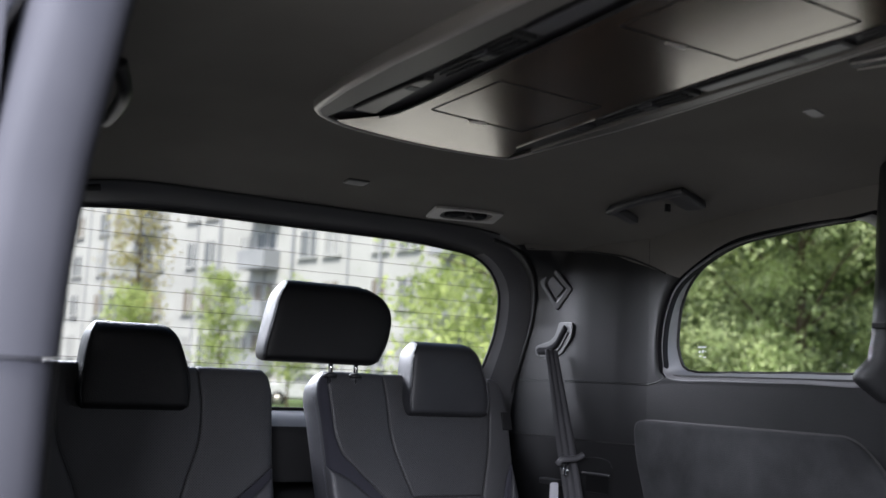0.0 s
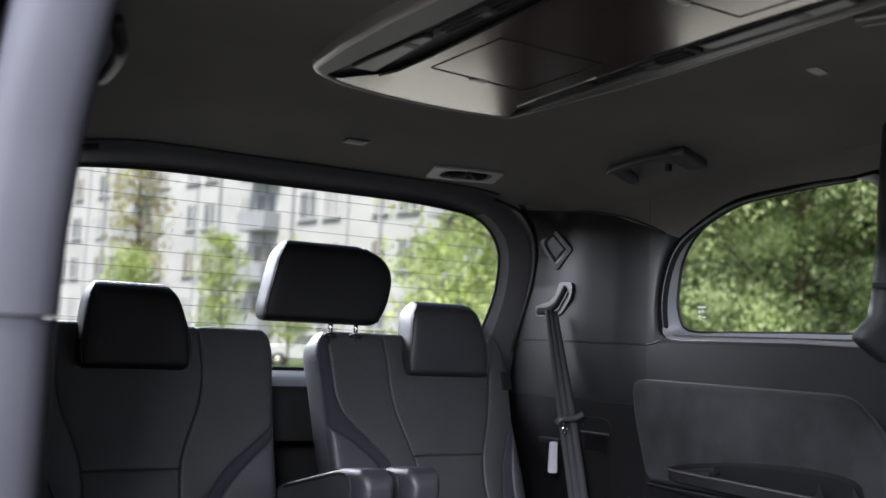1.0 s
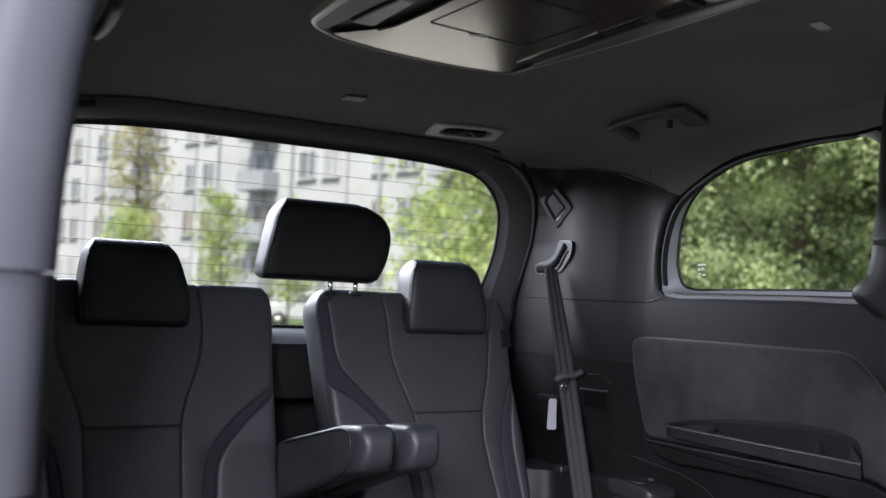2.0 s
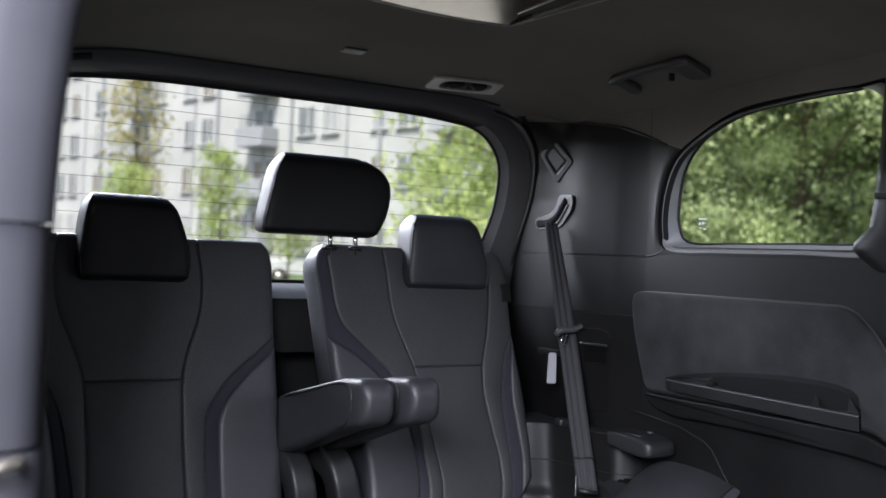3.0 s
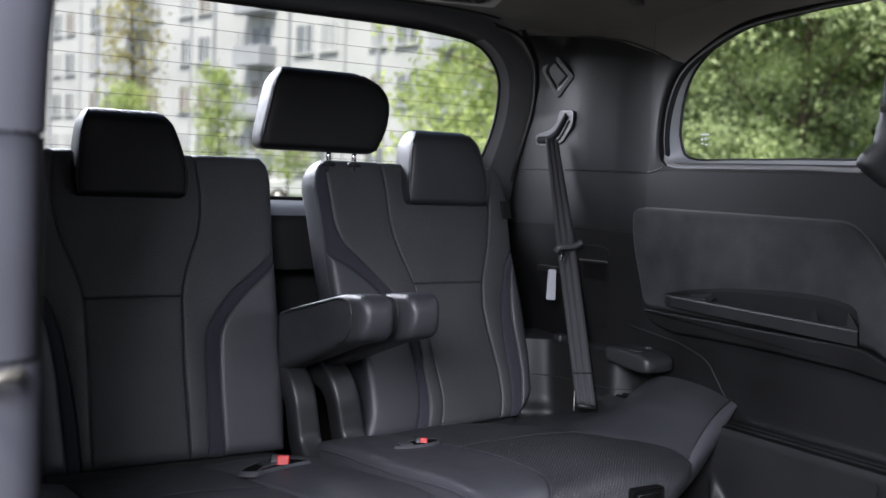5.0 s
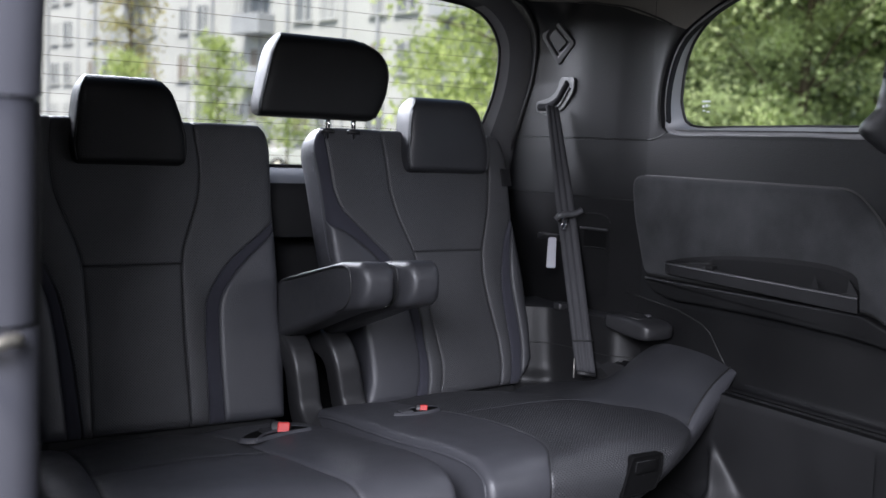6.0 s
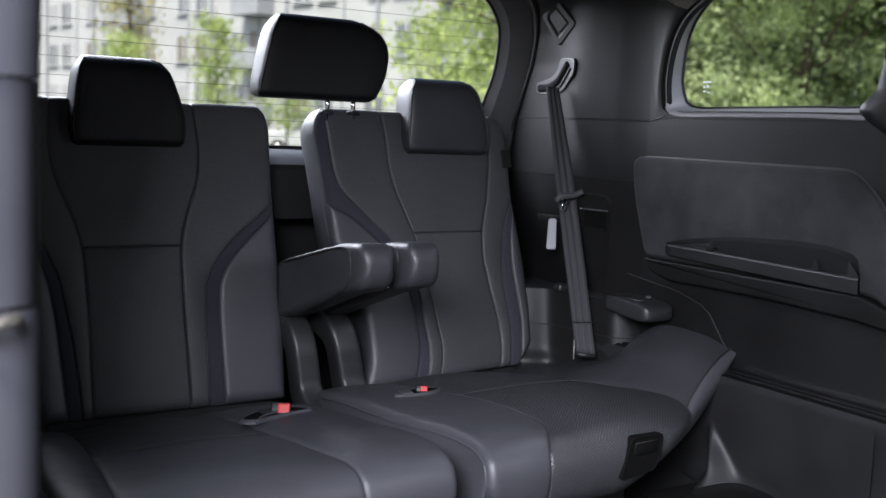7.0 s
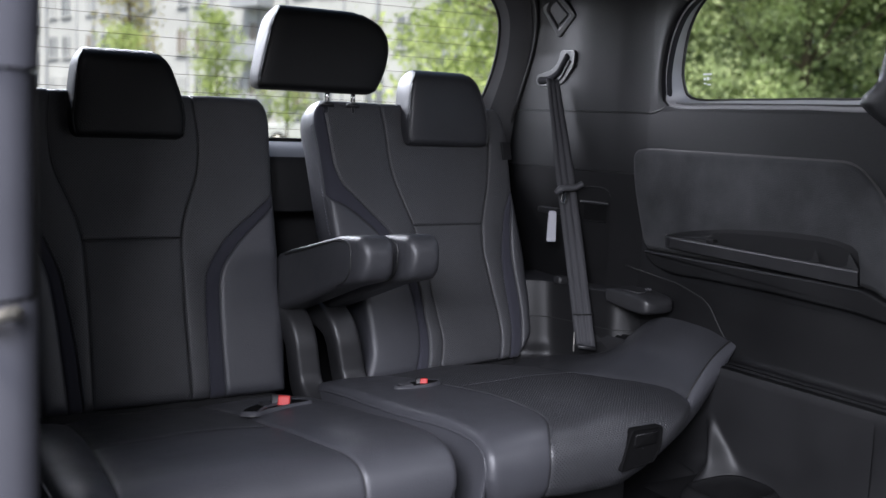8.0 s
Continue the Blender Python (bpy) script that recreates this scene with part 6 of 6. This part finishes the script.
# pillar fittings
def pillar_frame(u, z):
    e = 0.02
    p = Vector(corner(u, z))
    tx = (Vector(corner(u - e, z)) - Vector(corner(u + e, z))).normalized()
    tz = (Vector(corner(u, z + e)) - Vector(corner(u, z - e))).normalized()
    return frame_of(p, tx, tz)


def ring_plate(name, outer, inner, m, mat, h, parent, label=""):
    c = (sum(p[0] for p in inner) / len(inner), sum(p[1] for p in inner) / len(inner))
    o = [radial(outer, c, a) for a in ANG]
    i = [radial(inner, c, a) for a in ANG]
    lv = lambda pts, z: [m @ Vector((x, y, z)) for x, y in pts]
    return loops_skin(name, [lv(o, -0.002), lv(o, h * 0.6), lv(lerp_loop(o, i, 0.15), h), lv(lerp_loop(o, i, 0.75), h), lv(i, h * 0.5), lv(i, -0.004)], mat, parent, label, smooth=False)


catch = thing("pillar_socket", "diamond-shaped dark plastic socket in the corner pillar", "socket")
# diamond outline in local coordinates: x to the front, y up
DIA = round_poly([(-0.026, 0.066), (-0.072, 0.012), (-0.018, -0.067), (0.046, -0.010)], 0.013, 5)
DIN = round_poly([(-0.026, 0.041), (-0.052, 0.008), (-0.018, -0.040), (0.024, -0.008)], 0.007, 5)
pm = pillar_frame(0.66, 1.622)
ring_plate("frame", DIA, DIN, pm, PLASTIC, 0.006, catch)
part("inset", mesh_of("inset", [pm @ Vector((x, y, 0.0008)) for x, y in DIN], [tuple(range(len(DIN)))], RUBBER, False), catch)
slab("lid", round_poly([(-0.025, 0.032), (-0.045, 0.007), (-0.018, -0.031), (0.015, -0.007)], 0.006), 0.0035, pm, PLASTIC, catch, bevel=0.0015)

guide = thing("belt_guide", "dark plastic belt guide with a bent slot in the corner pillar", "belt guide")
gm = pillar_frame(0.66, 1.478)
PLATE2 = round_poly([(0.006, 0.050), (0.072, 0.048), (0.068, 0.008), (0.024, -0.034), (-0.045, -0.050), (-0.104, -0.037), (-0.106, -0.012), (-0.034, 0.000), (-0.004, 0.020)], 0.014, 5)
slab("plate", PLATE2, 0.004, gm, PLASTIC, guide, bevel=0.002, seg=3)
slot = smooth_curve([(-0.088, -0.026, 0.006), (-0.040, -0.024, 0.006), (0.000, -0.008, 0.006), (0.024, 0.016, 0.006), (0.042, 0.036, 0.006)], 24)
tube("slot", [gm @ (p + Vector((0, 0, -0.0050))) for p in slot], 0.0105, DULL_TRIM, guide, "black belt slot")
tube("slot_lip", [gm @ (p + Vector((0.012, -0.014, -0.001))) for p in slot], 0.0026, PLASTIC, guide)


# ------------------------------------------------------------------ outside
PAVING = surface("pale_paving", (0.32, 0.315, 0.305), (0.40, 0.395, 0.385), 0.9, grain=25, bump=0.4, large=0.6, dist=0.01)
ASPHALT = surface("asphalt", (0.045, 0.045, 0.046), (0.065, 0.064, 0.062), 0.9, grain=30, bump=0.4, large=0.4, dist=0.01)
GRASS = surface("grass", (0.05, 0.09, 0.025), (0.09, 0.13, 0.04), 0.95, grain=12, bump=0.8, large=0.5, dist=0.05)
FACADE = surface("plaster_facade", (0.34, 0.345, 0.345), (0.43, 0.435, 0.435), 0.9, grain=4, bump=0.15, large=0.25, dist=0.02)
BALCONY = surface("balcony_panel", (0.24, 0.252, 0.275), (0.31, 0.322, 0.345), 0.8, grain=6, bump=0.1, large=0.5)
PANE_DARK = surface("house_pane", (0.12, 0.128, 0.14), (0.18, 0.188, 0.20), 0.2, grain=3, bump=0.02)
PANE_BLIND = surface("house_pane_blind", (0.26, 0.265, 0.27), (0.34, 0.345, 0.35), 0.3, grain=3, bump=0.02)
PANE_BROWN = surface("house_pane_curtain", (0.15, 0.13, 0.11), (0.22, 0.19, 0.165), 0.3, grain=3, bump=0.02)
FRAME_WHITE = surface("window_frame_white", (0.42, 0.425, 0.43), (0.50, 0.505, 0.51), 0.5, grain=30, bump=0.05)
BARK = surface("bark", (0.06, 0.045, 0.03), (0.12, 0.09, 0.065), 0.95, grain=40, bump=0.9, large=5, dist=0.01)
CAR_WHITE = surface("car_paint_white", (0.42, 0.43, 0.45), (0.50, 0.51, 0.53), 0.3, grain=20, bump=0.01, coat=0.8)
CAR_GREY = surface("car_paint_grey", (0.22, 0.23, 0.25), (0.28, 0.29, 0.31), 0.3, grain=20, bump=0.01, coat=0.8)


def leaf_mat(name, c0, c1):
    m, nt, b = material(name)
    geo = nt.nodes.new("ShaderNodeNewGeometry")
    tc = nt.nodes.new("ShaderNodeTexCoord")
    big = node(nt, "ShaderNodeTexNoise", Scale=1.5, Detail=2.0)
    nt.links.new(tc.outputs["Object"], big.inputs["Vector"])
    wide = nt.nodes.new("ShaderNodeMapRange")
    wide.inputs["From Min"].default_value, wide.inputs["From Max"].default_value = 0.36, 0.64
    nt.links.new(big.outputs[0], wide.inputs["Value"])
    fac = nt.nodes.new("ShaderNodeMix")
    fac.inputs["Factor"].default_value = 0.55
    nt.links.new(geo.outputs["Random Per Island"], fac.inputs[2])
    nt.links.new(wide.outputs[0], fac.inputs[3])
    col = ramp(nt, fac.outputs[0], c0, c1, 0.15, 0.85)
    nt.links.new(col, b.inputs["Base Color"])
    b.inputs["Roughness"].default_value = 0.55
    tr = nt.nodes.new("ShaderNodeBsdfTranslucent")
    nt.links.new(col, tr.inputs["Color"])
    mx = nt.nodes.new("ShaderNodeMixShader")
    mx.inputs[0].default_value = 0.5
    nt.links.new(b.outputs[0], mx.inputs[1])
    nt.links.new(tr.outputs[0], mx.inputs[2])
    nt.links.new(mx.outputs[0], nt.nodes["Material Output"].inputs["Surface"])
    return m


LEAF_DARK = leaf_mat("leaves_dark", (0.074, 0.106, 0.043), (0.68, 0.78, 0.43))
LEAF_FRESH = leaf_mat("leaves_fresh", (0.22, 0.29, 0.08), (0.50, 0.58, 0.23))
LEAF_RUST = leaf_mat("leaves_rust", (0.30, 0.24, 0.11), (0.46, 0.44, 0.18))

ground = sheet("ground", lambda x, y: (x, y, 0.0), [-900, -60, 0, 60, 900], [-900, -60, 0, 60, 900], ASPHALT)
tagged(ground, "grey asphalt yard round the van", "ground", kind="structure")
# Unseen pale slab, laid out to bounce sunlight up onto the headliner.
yard = slab("pavement", [(-30, -15), (-1.05, -15), (-1.05, 2.7), (6, 2.7), (6, 20), (-30, 20)], 0.02, Matrix(), PAVING)
tagged(yard, "unseen pale paving added to bounce light into the van", "pavement", kind="structure")
lawn = slab("ground", [(-40, 30), (20, 30), (20, 48), (-40, 48)], 0.10, Matrix(), GRASS)
tagged(lawn, "green lawn in front of the houses", "lawn", kind="structure")
verge = slab("ground", [(6, -20), (60, -20), (60, 20), (6, 20)], 0.12, Matrix(), GRASS)
tagged(verge, "green grass verge under the trees", "lawn", kind="structure")


def tree(name, at, height, crown, leaf, mat, count, seed, label, trunk=0.10, low=0.35, clump=0.28):
    """A tapered trunk with limbs and a crown of many small leaves gathered round the twigs."""
    rng = random.Random(seed)
    t = thing(name, label, "tree", at=at)
    verts, faces = [], []

    def limb(pts, r0, r1):
        k0 = len(verts)
        s = 7
        for i, p in enumerate(pts):
            d = (pts[min(i + 1, len(pts) - 1)] - pts[max(i - 1, 0)]).normalized()
            a = d.cross(Vector((0.3, 0.9, 0.1))).normalized()
            b = d.cross(a)
            r = r0 + (r1 - r0) * i / (len(pts) - 1)
            for k in range(s):
                q = 2 * math.pi * k / s
                verts.append(p + (a * math.cos(q) + b * math.sin(q)) * r)
        for i in range(len(pts) - 1):
            for k in range(s):
                faces.append((k0 + i * s + k, k0 + i * s + (k + 1) % s, k0 + (i + 1) * s + (k + 1) % s, k0 + (i + 1) * s + k))

    top = Vector((rng.uniform(-0.2, 0.2), rng.uniform(-0.2, 0.2), height * 0.92))
    trunk_pts = smooth_curve([(0, 0, -0.05), (top.x * 0.3 + rng.uniform(-0.08, 0.08), 0.05, height * 0.33), (top.x * 0.6, top.y * 0.7, height * 0.62), top], 14)
    limb(trunk_pts, trunk, trunk * 0.12)
    tips = []
    limbs = 26
    for i in range(limbs):
        f = low + (0.95 - low) * (i + rng.random()) / limbs
        p0 = trunk_pts[min(13, int(f * 13))]
        ang = i * 2.4 + rng.uniform(-0.5, 0.5)
        reach = crown * (0.45 + 0.55 * math.sin(math.pi * min(1.0, (f - low) / (1.0 - low) * 0.8 + 0.22))) * rng.uniform(0.75, 1.12)
        tip = p0 + Vector((math.cos(ang) * reach, math.sin(ang) * reach, reach * rng.uniform(0.15, 0.6)))
        mid = p0.lerp(tip, 0.5) + Vector((0, 0, reach * 0.10))
        pts = smooth_curve([p0, mid, tip], 7)
        limb(pts, trunk * 0.30, trunk * 0.05)
        for q in range(9):
            c = pts[rng.randint(2, 6)] + Vector([rng.gauss(0, 1) for _ in range(3)]) * reach * 0.20
            tips.append(c)
    part("trunk", mesh_of("trunk", verts, faces, BARK), t)
    rs = np.random.RandomState(seed)
    c = np.array([tuple(p) for p in tips])
    pick = rs.randint(0, len(c), count)
    pos = c[pick] + rs.normal(0, clump, (count, 3)) * np.array([1, 1, 0.75])
    d = rs.normal(0, 1, (count, 3)); d[:, 2] -= 0.3
    d /= np.linalg.norm(d, axis=1)[:, None]
    e = np.cross(d, rs.normal(0, 1, (count, 3)))
    e /= np.linalg.norm(e, axis=1)[:, None] + 1e-9
    L = leaf * rs.uniform(0.6, 1.25, (count, 1))
    nrm = np.cross(d, e)
    v = np.stack([pos, pos + d * L * 0.5 + e * L * 0.30 + nrm * L * 0.08, pos + d * L, pos + d * L * 0.5 - e * L * 0.30 + nrm * L * 0.08], 1).reshape(-1, 3)
    me = bpy.data.meshes.new("crown")
    idx = np.arange(count) * 4
    fs = np.concatenate([np.stack([idx, idx + 1, idx + 2], 1), np.stack([idx, idx + 2, idx + 3], 1)])
    me.from_pydata(v.tolist(), [], fs.tolist())
    me.materials.append(mat)
    ob = part("crown", me, t)
    return t


# dense green trees beside the quarter window
tree("tree", (9.6, 8.4, 0), 7.0, 3.0, 0.085, LEAF_DARK, 95000, 3, "dense green leafy tree beside the yard", 0.08, 0.12, 0.19)
tree("tree", (12.6, 9.2, 0), 8.0, 3.4, 0.12, LEAF_DARK, 46000, 5, "dense green leafy tree beside the yard", 0.16, 0.10, 0.24)
tree("tree", (8.6, 11.6, 0), 5.5, 2.4, 0.11, LEAF_FRESH, 26000, 8, "light green leafy tree beside the yard", 0.12, 0.12, 0.30)
tree("tree", (14.5, 13.0, 0), 8.0, 3.6, 0.18, LEAF_DARK, 26000, 9, "tall dark green leafy tree", 0.18, 0.10, 0.45)
tree("tree", (14.0, 5.8, 0), 8.0, 3.2, 0.16, LEAF_DARK, 22000, 12, "tall dark green leafy tree", 0.18, 0.10, 0.40)
# young trees in front of the houses
tree("tree", (11.5, 34.1, 0), 5.5, 0.80, 0.15, LEAF_FRESH, 2600, 21, "slender young tree with fresh green leaves", 0.05, 0.20, 0.17)
tree("tree", (13.7, 33.3, 0), 5.0, 0.90, 0.15, LEAF_FRESH, 2300, 22, "slender young tree with fresh green leaves", 0.05, 0.24, 0.20)
tree("tree", (18.3, 31.2, 0), 5.8, 1.40, 0.16, LEAF_FRESH, 2500, 23, "young tree with fresh green leaves", 0.06, 0.18, 0.26)
tree("tree", (20.6, 30.6, 0), 5.0, 1.15, 0.16, LEAF_FRESH, 1200, 24, "young tree with fresh green leaves", 0.06, 0.18, 0.25)
tree("tree", (8.7, 35.0, 0), 10.5, 1.05, 0.16, LEAF_RUST, 3000, 25, "thin tree with rusty yellowing leaves", 0.10, 0.15, 0.24)
tree("tree", (8.0, 33.4, 0), 4.4, 0.80, 0.15, LEAF_FRESH, 2300, 26, "young tree with fresh green leaves", 0.05, 0.12, 0.22)


# apartment house with windows and balconies
def house_window(parent, x, z, w, h, y, glass):
    win = part("window", mesh_of("window", [(x - w / 2, y - 0.02, z - h / 2), (x + w / 2, y - 0.02, z - h / 2), (x + w / 2, y - 0.02, z + h / 2), (x - w / 2, y - 0.02, z + h / 2)], [(0, 1, 2, 3)], glass, False), parent)
    for dx, sx, sz in ((-w / 2, 0.09, h), (w / 2, 0.09, h), (0.08 * w, 0.07, h)):
        box("frame", (sx, 0.08, sz), (x + dx, y - 0.05, z), FRAME_WHITE, win, "", 0)
    box("sill", (w + 0.2, 0.18, 0.07), (x, y - 0.09, z - h / 2 - 0.05), FRAME_WHITE, win, "", 0)
    return win


apartment = thing("apartment_building", "pale grey five-storey apartment building with balconies", "building")
box("wall", (78, 10, 15.5), (-1, 5, 7.6), FACADE, apartment, "", 0)
box("roof", (79, 11, 0.5), (-1, 5, 15.6), BARK, apartment, "", 0)
box("plinth", (78.2, 0.3, 1.0), (-1, -0.05, 0.5), PAVING, apartment, "", 0)
house_rng = random.Random(14)
for s in range(5):
    z = 2.50 + s * 2.85
    for c in range(26):
        x = -38.5 + c * 2.95 + (0.45 if c % 2 else -0.45)
        glass = house_rng.choice((PANE_DARK, PANE_DARK, PANE_BLIND, PANE_BROWN))
        if c % 5 == 3:
            bal = box("balcony", (2.6, 1.1, 1.05), (x, -0.55, z - 0.75), BALCONY, apartment, "pale blue-grey balcony", 0.03)
            house_window(bal, x, z + 0.1, 1.9, 1.5, 0, glass)
        else:
            house_window(apartment, x, z, house_rng.choice((1.1, 1.3, 1.5)), 1.45, 0, glass)
for c in range(11):
    box("wall_joint", (0.10, 0.10, 15.0), (-37.0 + c * 7.3, -0.03, 7.6), BALCONY, apartment, "", 0)
    box("downpipe", (0.16, 0.16, 15.0), (-34.4 + c * 7.3, -0.10, 7.6), BALCONY, apartment, "", 0)
apartment.matrix_world = pose(17.95, 67.7, 0, 0, 0, -77.6)


# parked cars beyond the lawn
def car(at, paint, label):
    c = thing("car", label, "car", "parked cars", at=at)
    prof = [(-2.1, 0.35), (-2.15, 0.75), (-1.9, 0.92), (-1.1, 1.0), (-0.55, 1.42), (0.75, 1.46), (1.45, 1.05), (2.05, 0.95), (2.15, 0.6), (2.1, 0.3)]
    slab("body", round_poly(prof, 0.12, 4), 1.7, frame_of((0, 0.85, 0), (1, 0, 0), (0, 0, 1)), paint, c, bevel=0.10, seg=3)
    for x0, x1, z0, z1 in ((-0.85, 0.05, 1.0, 1.34), (0.12, 1.0, 1.0, 1.36)):
        slab("side_window", round_poly([(x0, z0), (x1, z0), (x1 - 0.05, z1), (x0 + 0.28, z1)], 0.05), 0.01, frame_of((0, -0.855, 0), (1, 0, 0), (0, 0, 1)), PANE_DARK, c)
    for x in (-1.35, 1.35):
        w = tube("tyre", [(x + 0.22 * math.cos(a), -0.80, 0.32 + 0.22 * math.sin(a)) for a in np.linspace(0, 2 * math.pi, 24, endpoint=False)], 0.10, RUBBER, c, closed=True)
        tube("rim", [(x, -0.88, 0.32), (x, -0.78, 0.32)], 0.17, SATIN, w, sides=16)
    return c


for at, paint, label in (((16.4, 37.0, 0), CAR_WHITE, "white parked car seen through the rear window"), ((12.6, 38.6, 0), CAR_GREY, "grey parked car seen through the rear window"), ((20.6, 35.2, 0), CAR_WHITE, "white parked car seen through the rear window")):
    car((0, 0, 0), paint, label).matrix_world = pose(*at, 0, 0, -24)
